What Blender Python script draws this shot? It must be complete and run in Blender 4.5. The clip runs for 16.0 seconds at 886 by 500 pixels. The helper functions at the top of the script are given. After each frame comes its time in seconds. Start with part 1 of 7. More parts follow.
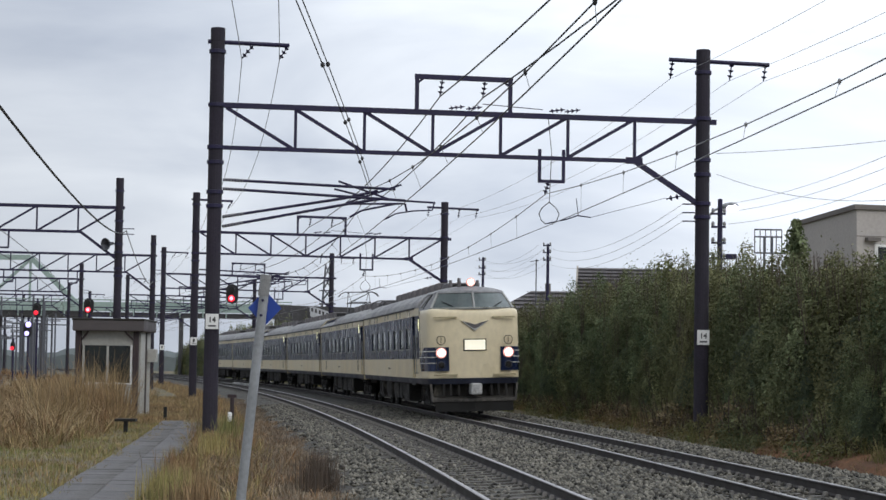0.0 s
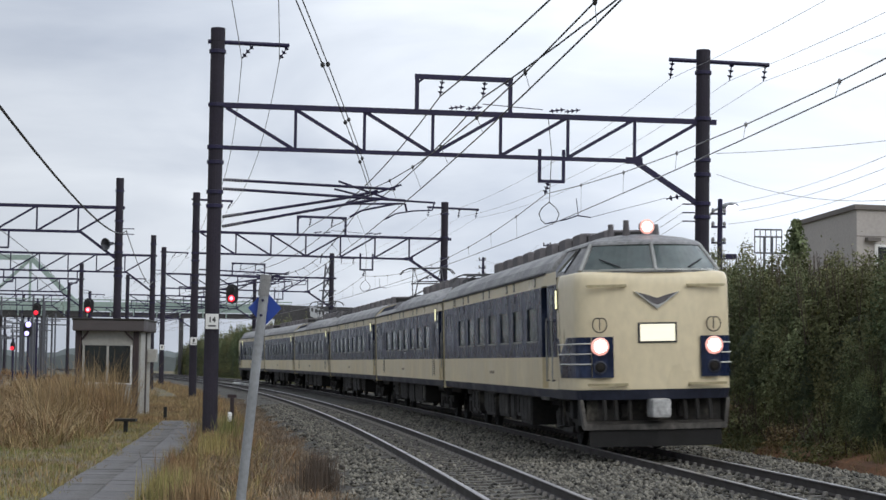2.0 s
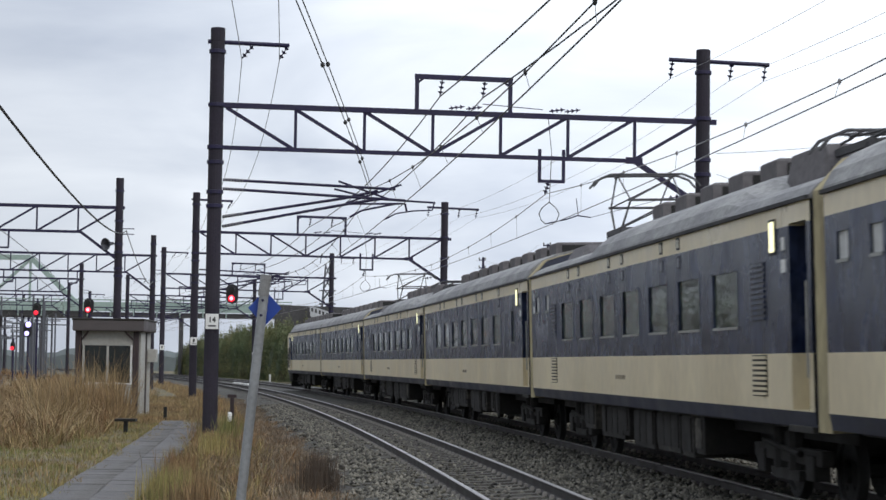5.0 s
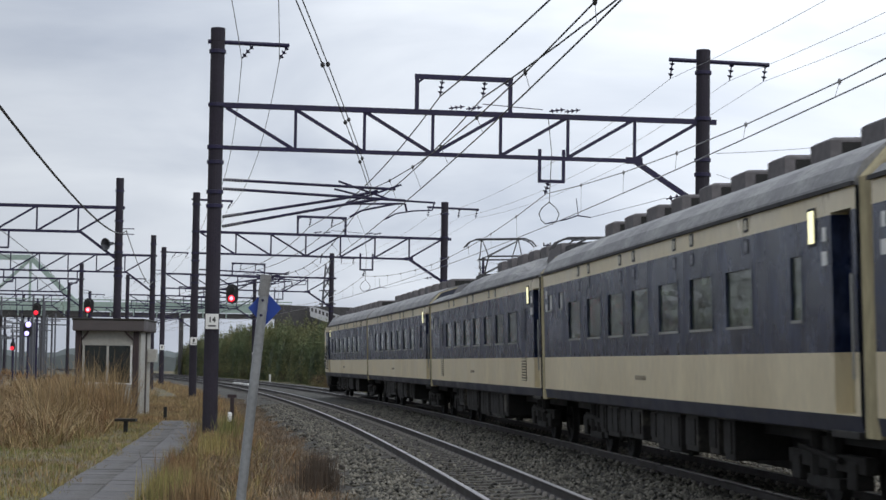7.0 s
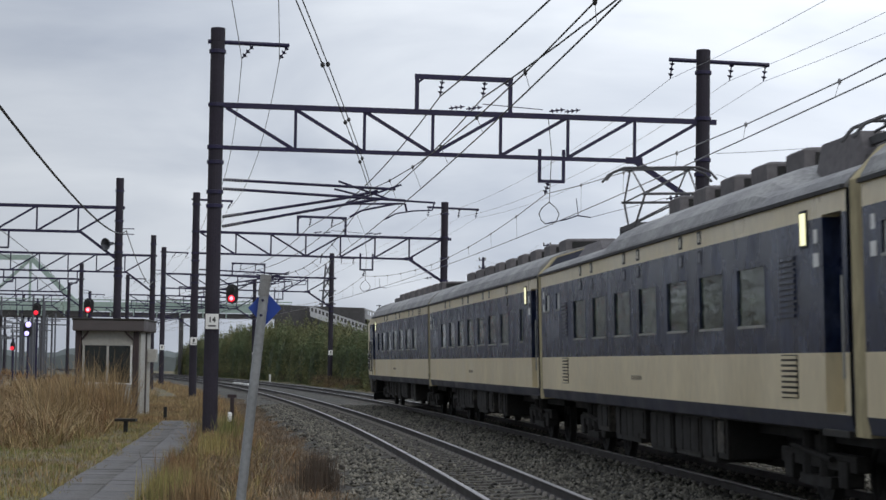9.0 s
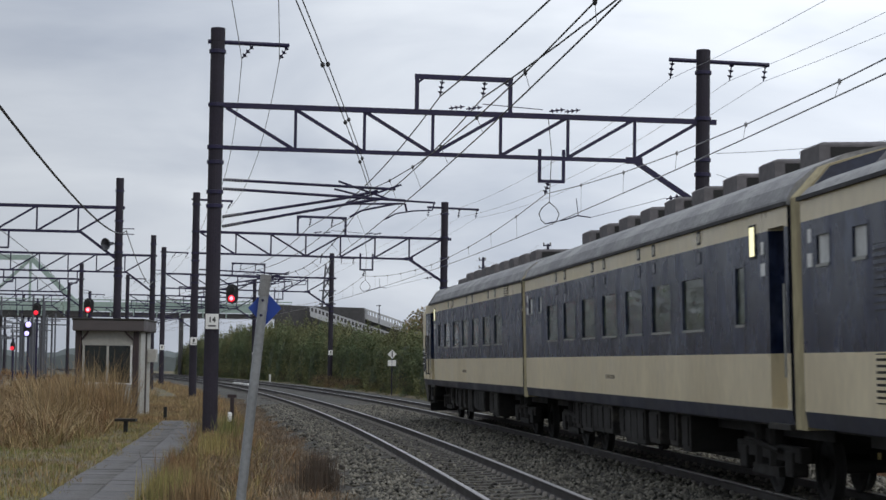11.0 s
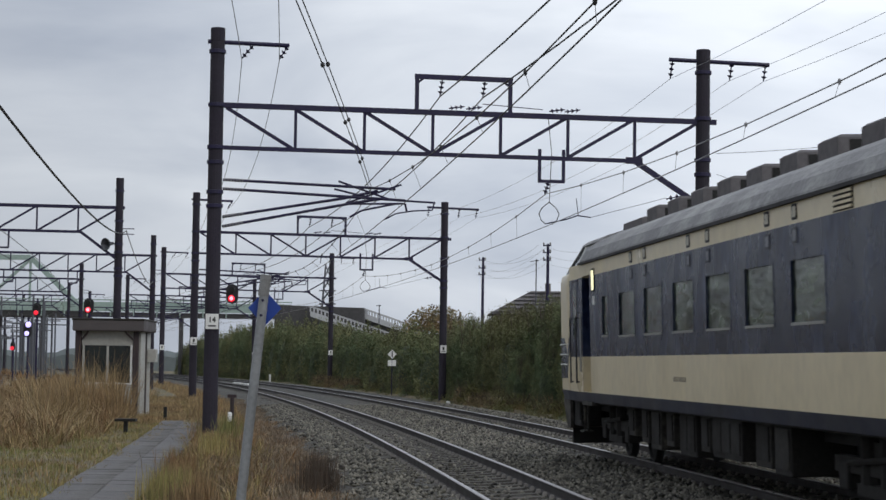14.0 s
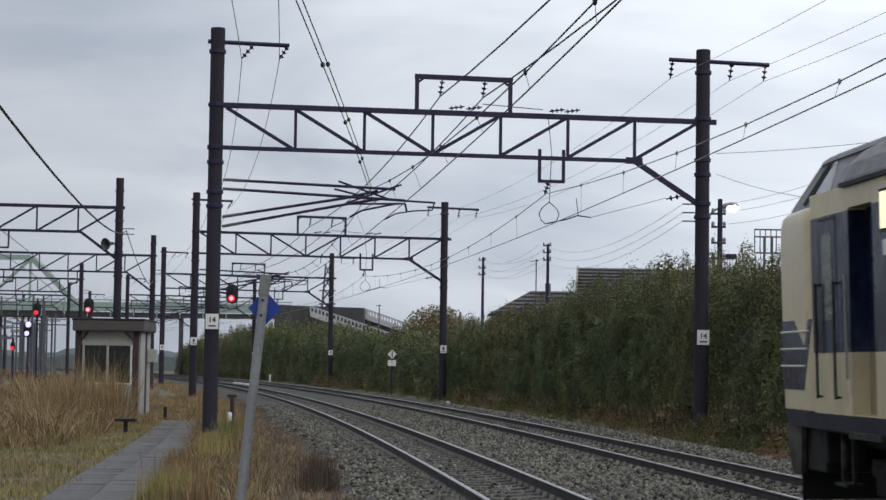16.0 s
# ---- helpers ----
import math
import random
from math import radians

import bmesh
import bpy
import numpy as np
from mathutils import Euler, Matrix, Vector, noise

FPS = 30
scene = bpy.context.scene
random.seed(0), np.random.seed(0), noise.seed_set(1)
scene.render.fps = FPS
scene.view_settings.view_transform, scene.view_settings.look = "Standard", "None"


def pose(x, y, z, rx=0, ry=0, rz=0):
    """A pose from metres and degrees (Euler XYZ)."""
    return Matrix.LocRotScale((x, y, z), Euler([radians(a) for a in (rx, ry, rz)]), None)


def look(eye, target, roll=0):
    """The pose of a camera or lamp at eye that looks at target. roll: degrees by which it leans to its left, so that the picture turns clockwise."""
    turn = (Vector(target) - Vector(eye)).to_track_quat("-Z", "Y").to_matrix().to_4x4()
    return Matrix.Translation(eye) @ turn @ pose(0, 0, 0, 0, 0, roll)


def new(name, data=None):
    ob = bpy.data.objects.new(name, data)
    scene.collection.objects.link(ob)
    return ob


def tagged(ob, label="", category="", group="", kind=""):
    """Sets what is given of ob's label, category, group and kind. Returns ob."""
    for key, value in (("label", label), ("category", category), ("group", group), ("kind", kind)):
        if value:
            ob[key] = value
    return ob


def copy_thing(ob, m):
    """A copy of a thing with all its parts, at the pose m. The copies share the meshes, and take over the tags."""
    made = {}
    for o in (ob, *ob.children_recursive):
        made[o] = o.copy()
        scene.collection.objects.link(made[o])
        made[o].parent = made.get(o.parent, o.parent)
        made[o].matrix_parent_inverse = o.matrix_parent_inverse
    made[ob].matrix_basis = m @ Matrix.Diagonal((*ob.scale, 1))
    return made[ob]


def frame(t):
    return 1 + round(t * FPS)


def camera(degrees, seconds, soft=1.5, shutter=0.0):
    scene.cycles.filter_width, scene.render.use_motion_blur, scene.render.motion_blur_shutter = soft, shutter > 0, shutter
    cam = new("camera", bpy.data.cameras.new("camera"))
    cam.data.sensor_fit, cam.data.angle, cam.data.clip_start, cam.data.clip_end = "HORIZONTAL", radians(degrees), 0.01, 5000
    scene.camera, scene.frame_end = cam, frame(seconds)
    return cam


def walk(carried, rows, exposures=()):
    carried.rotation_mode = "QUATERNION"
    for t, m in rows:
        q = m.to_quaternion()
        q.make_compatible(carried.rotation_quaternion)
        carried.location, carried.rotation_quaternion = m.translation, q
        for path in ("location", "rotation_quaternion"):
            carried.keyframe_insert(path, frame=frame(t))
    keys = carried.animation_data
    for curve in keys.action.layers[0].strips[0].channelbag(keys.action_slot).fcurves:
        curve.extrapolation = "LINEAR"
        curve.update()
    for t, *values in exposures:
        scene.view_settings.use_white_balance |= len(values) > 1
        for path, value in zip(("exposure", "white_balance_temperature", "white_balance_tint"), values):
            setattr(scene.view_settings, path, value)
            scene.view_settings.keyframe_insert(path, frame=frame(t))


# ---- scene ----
SECONDS = 16.0
EYE_HEIGHT = 1.547
cam = camera(25.097, SECONDS, soft=1.5, shutter=0.3)
still = pose(0, 0, EYE_HEIGHT) @ pose(0, 0, 0, 90 + math.degrees(0.057785), 0, 0) @ pose(0, 0, 0, 0, 0, math.degrees(0.014537))
walk(cam, [(0.0, still), (SECONDS, still)],
     exposures=[(0.0, 0.07), (2.5, 0.12), (3.5, 0.2), (4.2, 0.2), (6.5, 0.09), (7.0, 0.0), (9.0, -0.13), (12.0, -0.17), (16.0, -0.2)])

# ---- light: an overcast November sky ----
world = bpy.data.worlds.new("overcast_sky")
scene.world = world
world.use_nodes = True
wn, wl = world.node_tree.nodes, world.node_tree.links
wn.clear()


def sky_light():
    out = wn.new("ShaderNodeOutputWorld")
    bg = wn.new("ShaderNodeBackground")
    co = wn.new("ShaderNodeTexCoord")
    nish = wn.new("ShaderNodeTexSky")
    nish.sky_type = "NISHITA"
    nish.sun_disc = False
    nish.sun_elevation, nish.sun_rotation = radians(32), radians(60)
    # cloud deck: stretched noise, paler towards its thin places
    mp = wn.new("ShaderNodeMapping")
    mp.inputs["Scale"].default_value = (1.6, 1.0, 5.5)
    mp.inputs["Location"].default_value = (0.35, 0.0, 0.2)
    n1 = wn.new("ShaderNodeTexNoise")
    n1.inputs["Scale"].default_value, n1.inputs["Detail"].default_value = 2.6, 6
    n1.inputs["Roughness"].default_value, n1.inputs["Distortion"].default_value = 0.5, 0.4
    ramp = wn.new("ShaderNodeValToRGB")
    e = ramp.color_ramp.elements
    e[0].position, e[0].color = 0.33, (0.455, 0.505, 0.60, 1)
    e[1].position, e[1].color = 0.68, (0.775, 0.82, 0.885, 1)
    wl.new(co.outputs["Generated"], mp.inputs["Vector"])
    wl.new(mp.outputs["Vector"], n1.inputs["Vector"])
    wl.new(n1.outputs["Fac"], ramp.inputs["Fac"])
    # an overcast sky is brighter overhead than at the horizon, and towards the veiled sun
    dot = wn.new("ShaderNodeVectorMath")
    dot.operation = "DOT_PRODUCT"
    dot.inputs[1].default_value = (0.78, 0.25, 0.57)
    wl.new(co.outputs["Generated"], dot.inputs[0])
    mr = wn.new("ShaderNodeMapRange")
    mr.inputs["From Min"].default_value, mr.inputs["From Max"].default_value = 0.1, 1.0
    mr.inputs["To Min"].default_value, mr.inputs["To Max"].default_value = 0.95, 2.2
    wl.new(dot.outputs["Value"], mr.inputs["Value"])
    mul = wn.new("ShaderNodeVectorMath")
    mul.operation = "SCALE"
    wl.new(ramp.outputs["Color"], mul.inputs[0])
    wl.new(mr.outputs["Result"], mul.inputs["Scale"])
    nsc = wn.new("ShaderNodeVectorMath")
    nsc.operation = "SCALE"
    nsc.inputs["Scale"].default_value = 0.06
    wl.new(nish.outputs["Color"], nsc.inputs[0])
    mix = wn.new("ShaderNodeMix")
    mix.data_type = "RGBA"
    mix.inputs["Factor"].default_value = 0.93
    wl.new(nsc.outputs["Vector"], mix.inputs["A"])
    wl.new(mul.outputs["Vector"], mix.inputs["B"])
    wl.new(mix.outputs["Result"], bg.inputs["Color"])
    bg.inputs["Strength"].default_value = 1.0
    wl.new(bg.outputs["Background"], out.inputs["Surface"])


sky_light()
sun_data = bpy.data.lights.new("veiled_sun", "SUN")
sun_data.energy, sun_data.angle, sun_data.color = 0.9, radians(35), (1.0, 0.96, 0.9)
sun = new("veiled_sun", sun_data)
sun.matrix_world = look((40, -30, 60), (0, 40, 0))


# ---- materials ----
def mat(name, color, rough=0.7, metal=0.0, var=0.25, fine=40.0, coarse=2.0, bump=0.0, bump_scale=60.0, tint=None,
        tint_at=0.55, glow=None, power=0.0, spec=0.5, rnd=0.0, island=0.0, streak=1.0, kin=None):
    m = bpy.data.materials.new(name)
    m.use_nodes = True
    nt = m.node_tree
    b = nt.nodes["Principled BSDF"]
    b.inputs["Roughness"].default_value, b.inputs["Metallic"].default_value = rough, metal
    b.inputs["Specular IOR Level"].default_value = spec
    if glow:
        b.inputs["Base Color"].default_value = (*color, 1)
        b.inputs["Emission Color"].default_value = (*glow, 1)
        b.inputs["Emission Strength"].default_value = power
        return m
    co = nt.nodes.new("ShaderNodeTexCoord")
    mp = nt.nodes.new("ShaderNodeMapping")
    mp.inputs["Scale"].default_value = (1, 1, streak)
    nt.links.new(co.outputs["Object"], mp.inputs["Vector"])

    def noise_tex(scale, detail):
        n = nt.nodes.new("ShaderNodeTexNoise")
        n.inputs["Scale"].default_value, n.inputs["Detail"].default_value = scale, detail
        nt.links.new(mp.outputs["Vector"], n.inputs["Vector"])
        return n.outputs["Fac"]

    def mixer(kind, fac, a, c):
        mx = nt.nodes.new("ShaderNodeMix")
        mx.data_type, mx.blend_type = "RGBA", kind
        if isinstance(fac, float):
            mx.inputs["Factor"].default_value = fac
        else:
            nt.links.new(fac, mx.inputs["Factor"])
        for key, v in (("A", a), ("B", c)):
            if isinstance(v, tuple):
                mx.inputs[key].default_value = (*v, 1)
            else:
                nt.links.new(v, mx.inputs[key])
        return mx.outputs["Result"]

    def remap(v, lo, hi, a, c):
        r = nt.nodes.new("ShaderNodeMapRange")
        for key, x in (("From Min", lo), ("From Max", hi), ("To Min", a), ("To Max", c)):
            r.inputs[key].default_value = x
        nt.links.new(v, r.inputs["Value"])
        return r.outputs["Result"]

    col = color
    if tint:
        col = mixer("MIX", remap(noise_tex(coarse * 0.8, 5), tint_at - 0.12, tint_at + 0.12, 0.0, 1.0), col, tint)
    if kin:
        who = nt.nodes.new("ShaderNodeObjectInfo").outputs["Random"]
        col = mixer("MIX", remap(who, 0.35, 1.0, 0.0, 0.85), col, kin)
    big, small = noise_tex(coarse, 4), noise_tex(fine, 3)
    v1 = remap(big, 0.3, 0.7, 1 - var, 1 + var)
    v2 = remap(small, 0.3, 0.7, 1 - var, 1 + var)
    both = nt.nodes.new("ShaderNodeMath")
    both.operation = "MULTIPLY"
    nt.links.new(v1, both.inputs[0])
    nt.links.new(v2, both.inputs[1])
    val = both.outputs[0]
    if rnd or island:
        src = nt.nodes.new("ShaderNodeObjectInfo").outputs["Random"] if rnd else nt.nodes.new("ShaderNodeNewGeometry").outputs["Random Per Island"]
        amt = rnd or island
        m2 = nt.nodes.new("ShaderNodeMath")
        m2.operation = "MULTIPLY"
        nt.links.new(val, m2.inputs[0])
        nt.links.new(remap(src, 0, 1, 1 - amt, 1 + amt), m2.inputs[1])
        val = m2.outputs[0]
    sc = nt.nodes.new("ShaderNodeVectorMath")
    sc.operation = "SCALE"
    if isinstance(col, tuple):
        sc.inputs[0].default_value = col
    else:
        nt.links.new(col, sc.inputs[0])
    nt.links.new(val, sc.inputs["Scale"])
    nt.links.new(sc.outputs["Vector"], b.inputs["Base Color"])
    nt.links.new(remap(big, 0.3, 0.7, max(0.02, rough - 0.12), min(1, rough + 0.12)), b.inputs["Roughness"])
    if bump:
        bp = nt.nodes.new("ShaderNodeBump")
        bp.inputs["Strength"].default_value, bp.inputs["Distance"].default_value = min(1, bump * 20), 0.05
        nt.links.new(noise_tex(bump_scale, 4), bp.inputs["Height"])
        nt.links.new(bp.outputs["Normal"], b.inputs["Normal"])
    return m


CREAM = mat("cream_paint", (0.70, 0.605, 0.41), 0.36, var=0.06, fine=7, coarse=0.6, tint=(0.59, 0.50, 0.325), tint_at=0.64, streak=0.6)
# the paler blotches paint patchy reflections as well as weathering onto the navy
BLUE = mat("navy_paint", (0.0125, 0.0195, 0.050), 0.27, var=0.40, fine=9, coarse=2.0, tint=(0.066, 0.079, 0.120), tint_at=0.605, spec=0.2, streak=0.55, bump=0.008, bump_scale=1.7)
SKIRT = mat("dark_navy_paint", (0.020, 0.024, 0.042), 0.5, var=0.2, fine=12, coarse=0.9)
ROOF = mat("weathered_grey_roof", (0.215, 0.215, 0.22), 0.7, var=0.24, fine=14, coarse=1.1, bump=0.01, bump_scale=20, tint=(0.32, 0.32, 0.315))
ROOF_BOX = mat("grey_brown_casing", (0.11, 0.102, 0.106), 0.75, var=0.2, fine=10, coarse=1.4)
ROOF_DARK = mat("sooty_roof_gear", (0.06, 0.06, 0.065), 0.7, var=0.25)
FADED = mat("faded_brown_lettering", (0.26, 0.215, 0.15), 0.6, var=0.4, fine=30, coarse=4)
BELLOWS = mat("faded_cream_canvas", (0.40, 0.345, 0.21), 0.8, var=0.18, fine=16, coarse=1.5, tint=(0.24, 0.19, 0.10), tint_at=0.6, streak=0.3)
# opaque panes: pale green tint paints the reflections and the view through
PANE = mat("window_glass_painted_reflections", (0.028, 0.034, 0.027), 0.06, var=0.3, fine=4, coarse=1.8, spec=0.45, tint=(0.115, 0.14, 0.10), tint_at=0.50, bump=0.012, bump_scale=1.8, streak=3.0)
FROST = mat("frosted_pane", (0.55, 0.56, 0.55), 0.5, var=0.15, fine=8)
PORT_CREAM = mat("dull_cream_shutter", (0.48, 0.45, 0.36), 0.5, var=0.2)
PORT_BLUE = mat("dull_blue_shutter", (0.20, 0.21, 0.24), 0.5, var=0.15)
CAB_PANE = mat("windscreen_glass", (0.05, 0.07, 0.065), 0.04, var=0.2, fine=3, coarse=1.2, spec=0.9, tint=(0.11, 0.14, 0.13))
FRAME_METAL = mat("dull_aluminium", (0.33, 0.33, 0.31), 0.45, 0.6, var=0.15)
DARK_TRIM = mat("black_rubber_trim", (0.02, 0.02, 0.024), 0.7, var=0.15)
# shade beneath the cars is put into these three dark colours, besides dust
UNDER = mat("dust_brown_painted_shade", (0.0115, 0.010, 0.0085), 0.85, var=0.35, fine=18, coarse=2.5)
UNDER_LIGHT = mat("dusty_equipment_painted_shade", (0.019, 0.017, 0.014), 0.8, var=0.5, tint=(0.12, 0.108, 0.088), tint_at=0.66, fine=14, coarse=2.0)
UNDER_BLACK = mat("black_steel_painted_shade", (0.010, 0.0095, 0.009), 0.8, var=0.3)
STRIP = mat("pale_metal_strip", (0.62, 0.61, 0.56), 0.4, var=0.1)
CHROME = mat("polished_trim", (0.5, 0.5, 0.47), 0.3, 0.8, var=0.1)
PALE_GREY = mat("pale_grey_cover", (0.40, 0.40, 0.39), 0.6, var=0.3, fine=12, coarse=5)
PALE_STEEL = mat("worn_plough_steel", (0.095, 0.088, 0.078), 0.7, var=0.4, fine=10, coarse=2, tint=(0.04, 0.036, 0.032))
WHITE_ENAMEL = mat("white_enamel", (0.78, 0.78, 0.76), 0.4, var=0.05)
HEADLIGHT = mat("lit_headlight", (0.9, 0.85, 0.8), 0.2, glow=(1.0, 0.78, 0.74), power=4.5)
# rim made to glow pink: the halo around a lit lens, painted on
HEADLIGHT_RIM = mat("headlight_painted_halo", (0.6, 0.3, 0.25), 0.3, glow=(1.0, 0.48, 0.42), power=0.75)
DEST_LIT = mat("lit_destination_blind", (0.9, 0.88, 0.78), 0.3, glow=(1.0, 0.93, 0.66), power=0.5)
SIDE_LIT = mat("lit_side_lamp", (0.9, 0.88, 0.6), 0.3, glow=(1.0, 0.95, 0.55), power=1.1)
RED_LIT = mat("lit_red_lens", (0.6, 0.03, 0.03), 0.3, glow=(0.95, 0.015, 0.05), power=1.0)
PINK_LIT = mat("lit_red_lens_core", (0.8, 0.3, 0.3), 0.3, glow=(1.0, 0.30, 0.40), power=2.0)
BLUE_LIT = mat("lit_violet_lens", (0.7, 0.7, 0.95), 0.3, glow=(0.50, 0.42, 1.0), power=1.5)
LAMP_LIT = mat("lit_street_lamp", (0.9, 0.88, 1.0), 0.3, glow=(0.85, 0.8, 1.0), power=2.6)

CONCRETE_POLE = mat("dark_violet_concrete", (0.0165, 0.0135, 0.0225), 0.85, var=0.22, fine=25, coarse=1.0, bump=0.01, bump_scale=40, tint=(0.026, 0.021, 0.033))
# the violet is lens fringe against the bright sky, put into the steel colour
STEEL = mat("dark_violet_grey_steel", (0.012, 0.009, 0.042), 0.6, 0.1, var=0.2, fine=20, coarse=1.5)
# paler than the near steel: distance haze is put into this colour
STEEL_FAR = mat("galvanised_steel_painted_haze", (0.085, 0.09, 0.105), 0.7, var=0.15)
WIRE = mat("dark_copper_wire", (0.03, 0.03, 0.032), 0.6, var=0.1)
WIRE_PALE = mat("weathered_aluminium_wire", (0.27, 0.27, 0.28), 0.6, var=0.1)
PORCELAIN = mat("grey_porcelain", (0.22, 0.22, 0.22), 0.3, var=0.1)
GALV = mat("galvanised_grey_tube", (0.26, 0.27, 0.28), 0.5, 0.3, var=0.12, fine=30, coarse=3)
SIGN_BLUE = mat("blue_sign_face", (0.012, 0.05, 0.30), 0.45, var=0.1, fine=8)
SIGN_WHITE = mat("white_plate", (0.72, 0.72, 0.70), 0.5, var=0.06)
SIGN_INK = mat("black_ink", (0.03, 0.03, 0.03), 0.6, var=0.05)
ORANGE = mat("orange_reflector", (0.55, 0.13, 0.03), 0.5, var=0.1)
RAIL_SIDE = mat("rusty_rail_web", (0.030, 0.024, 0.022), 0.75, var=0.25, fine=20, coarse=2)
RAIL_TOP = mat("polished_rail_head", (0.34, 0.325, 0.32), 0.36, 0.9, var=0.1)
SLEEPER = mat("weathered_concrete_sleeper", (0.095, 0.088, 0.078), 0.9, var=0.2, fine=22, coarse=3, rnd=0.18)
FASTENER = mat("rusty_rail_clip", (0.20, 0.185, 0.165), 0.8, var=0.2)
BALLAST = mat("grey_crushed_stone", (0.056, 0.055, 0.048), 0.95, var=0.42, fine=16, coarse=0.8, bump=0.05, bump_scale=14, tint=(0.07, 0.06, 0.048), tint_at=0.58)
STONE = mat("crushed_stone_chip", (0.116, 0.108, 0.088), 0.9, var=0.28, fine=25, island=0.88)
EARTH = mat("damp_earth_and_turf", (0.135, 0.108, 0.062), 0.95, var=0.35, fine=8, coarse=0.5, bump=0.04, bump_scale=9, tint=(0.10, 0.105, 0.045), tint_at=0.57)
BARE_EARTH = mat("red_brown_bare_soil", (0.165, 0.078, 0.036), 0.95, var=0.4, fine=12, coarse=1.0, bump=0.03, bump_scale=18)
SLAB = mat("weathered_concrete_slab", (0.118, 0.113, 0.112), 0.9, var=0.26, fine=20, coarse=2.2, bump=0.012, bump_scale=40, rnd=0.16, tint=(0.070, 0.066, 0.058), tint_at=0.58)
RUSSET = mat("russet_dead_stalks", (0.195, 0.115, 0.056), 0.9, var=0.25, fine=3, coarse=0.5, island=0.5)
LITTER = mat("faded_dead_grass", (0.20, 0.158, 0.112), 0.9, var=0.25, fine=3, coarse=0.5, island=0.5, tint=(0.155, 0.11, 0.075), tint_at=0.55)
STRAW = mat("dry_straw_grass", (0.29, 0.218, 0.110), 0.85, var=0.25, fine=3, coarse=0.35, island=0.5, tint=(0.225, 0.142, 0.07), tint_at=0.50)
GREEN_GRASS = mat("green_grass", (0.15, 0.165, 0.05), 0.85, var=0.2, fine=3, coarse=0.4, island=0.4, tint=(0.27, 0.215, 0.085), tint_at=0.48)
LEAF = mat("olive_green_leaf", (0.118, 0.152, 0.080), 0.85, var=0.34, fine=1.6, coarse=0.6, island=0.3, tint=(0.175, 0.170, 0.080), tint_at=0.55, spec=0.12, kin=(0.165, 0.160, 0.078))
# darker copy of the leaf green: the hedge's inner shade, painted on
LEAF_DARK = mat("hedge_core_painted_shade", (0.070, 0.090, 0.050), 0.95, var=0.4, fine=5, coarse=1.2)
LEAF_YELLOW = mat("yellowing_leaf", (0.125, 0.115, 0.030), 0.7, var=0.25, fine=3, coarse=0.6, island=0.5, tint=(0.10, 0.12, 0.04))
LEAF_AUTUMN = mat("autumn_leaf", (0.20, 0.135, 0.06), 0.7, var=0.25, fine=3, coarse=0.8, island=0.5, tint=(0.12, 0.12, 0.06))
TWIG = mat("bare_brown_twig", (0.075, 0.055, 0.04), 0.9, var=0.25)
BARK = mat("grey_bark", (0.09, 0.075, 0.06), 0.9, var=0.3)
HUT_WALL = mat("cream_hut_panel", (0.38, 0.375, 0.345), 0.6, var=0.08, fine=10, coarse=1.0)
HUT_ROOF = mat("brown_hut_fascia", (0.072, 0.062, 0.062), 0.7, var=0.15)
HUT_POST = mat("dark_red_brown_post", (0.035, 0.022, 0.024), 0.6, var=0.15)
HUT_GLASS = mat("dark_hut_glass", (0.02, 0.024, 0.024), 0.12, var=0.2, fine=3, coarse=1.5, spec=0.25)
BRIDGE_GREEN = mat("pale_green_bridge_paint", (0.30, 0.385, 0.345), 0.6, var=0.1, fine=3, coarse=0.4)
BRIDGE_DARK = mat("dark_bridge_concrete", (0.06, 0.058, 0.06), 0.85, var=0.2, fine=3, coarse=0.3)
BRIDGE_PALE = mat("pale_concrete_parapet", (0.42, 0.43, 0.45), 0.8, var=0.1, fine=3, coarse=0.4)
STUCCO = mat("beige_grey_cladding", (0.40, 0.37, 0.345), 0.85, var=0.07, fine=6, coarse=0.4)
STUCCO_DARK = mat("brown_grey_cladding", (0.15, 0.135, 0.125), 0.85, var=0.07, fine=6, coarse=0.4)
TILE = mat("grey_roof_tile", (0.125, 0.117, 0.12), 0.7, var=0.14, fine=4, coarse=0.6, rnd=0.1)
PLASTER = mat("dull_house_plaster", (0.34, 0.31, 0.27), 0.9, var=0.1, fine=5, coarse=0.5)
# blue-grey instead of green: the distance haze is painted into the trees
FAR_HILL = mat("treeline_painted_haze", (0.13, 0.15, 0.15), 0.95, var=0.15, fine=0.3, coarse=0.05)

# ---- the line: a gentle left-hand curve ----
HEAD, BEND, LINE_X, LINE_Y = 0.09748, 0.000777, 4.392, 30.0
CANT, GAUGE, TRACK_GAP = 0.031, 1.132, 3.89
GROUND = -0.32


def on_line(s, o=0.0, z=0.0):
    """A place s metres along the far track and o metres to the side on which the path lies."""
    th = HEAD + BEND * s
    x = LINE_X + (math.cos(th) - math.cos(HEAD)) / BEND
    y = LINE_Y + (math.sin(th) - math.sin(HEAD)) / BEND
    return Vector((x - o * math.cos(th), y - o * math.sin(th), z))


def heading(s):
    return HEAD + BEND * s


def at_line(s, o=0.0, z=0.0):
    """A pose there: x along the line away from the viewer, y to the path's side."""
    return Matrix.Translation(on_line(s, o, z)) @ Matrix.Rotation(heading(s) + math.pi / 2, 4, "Z")


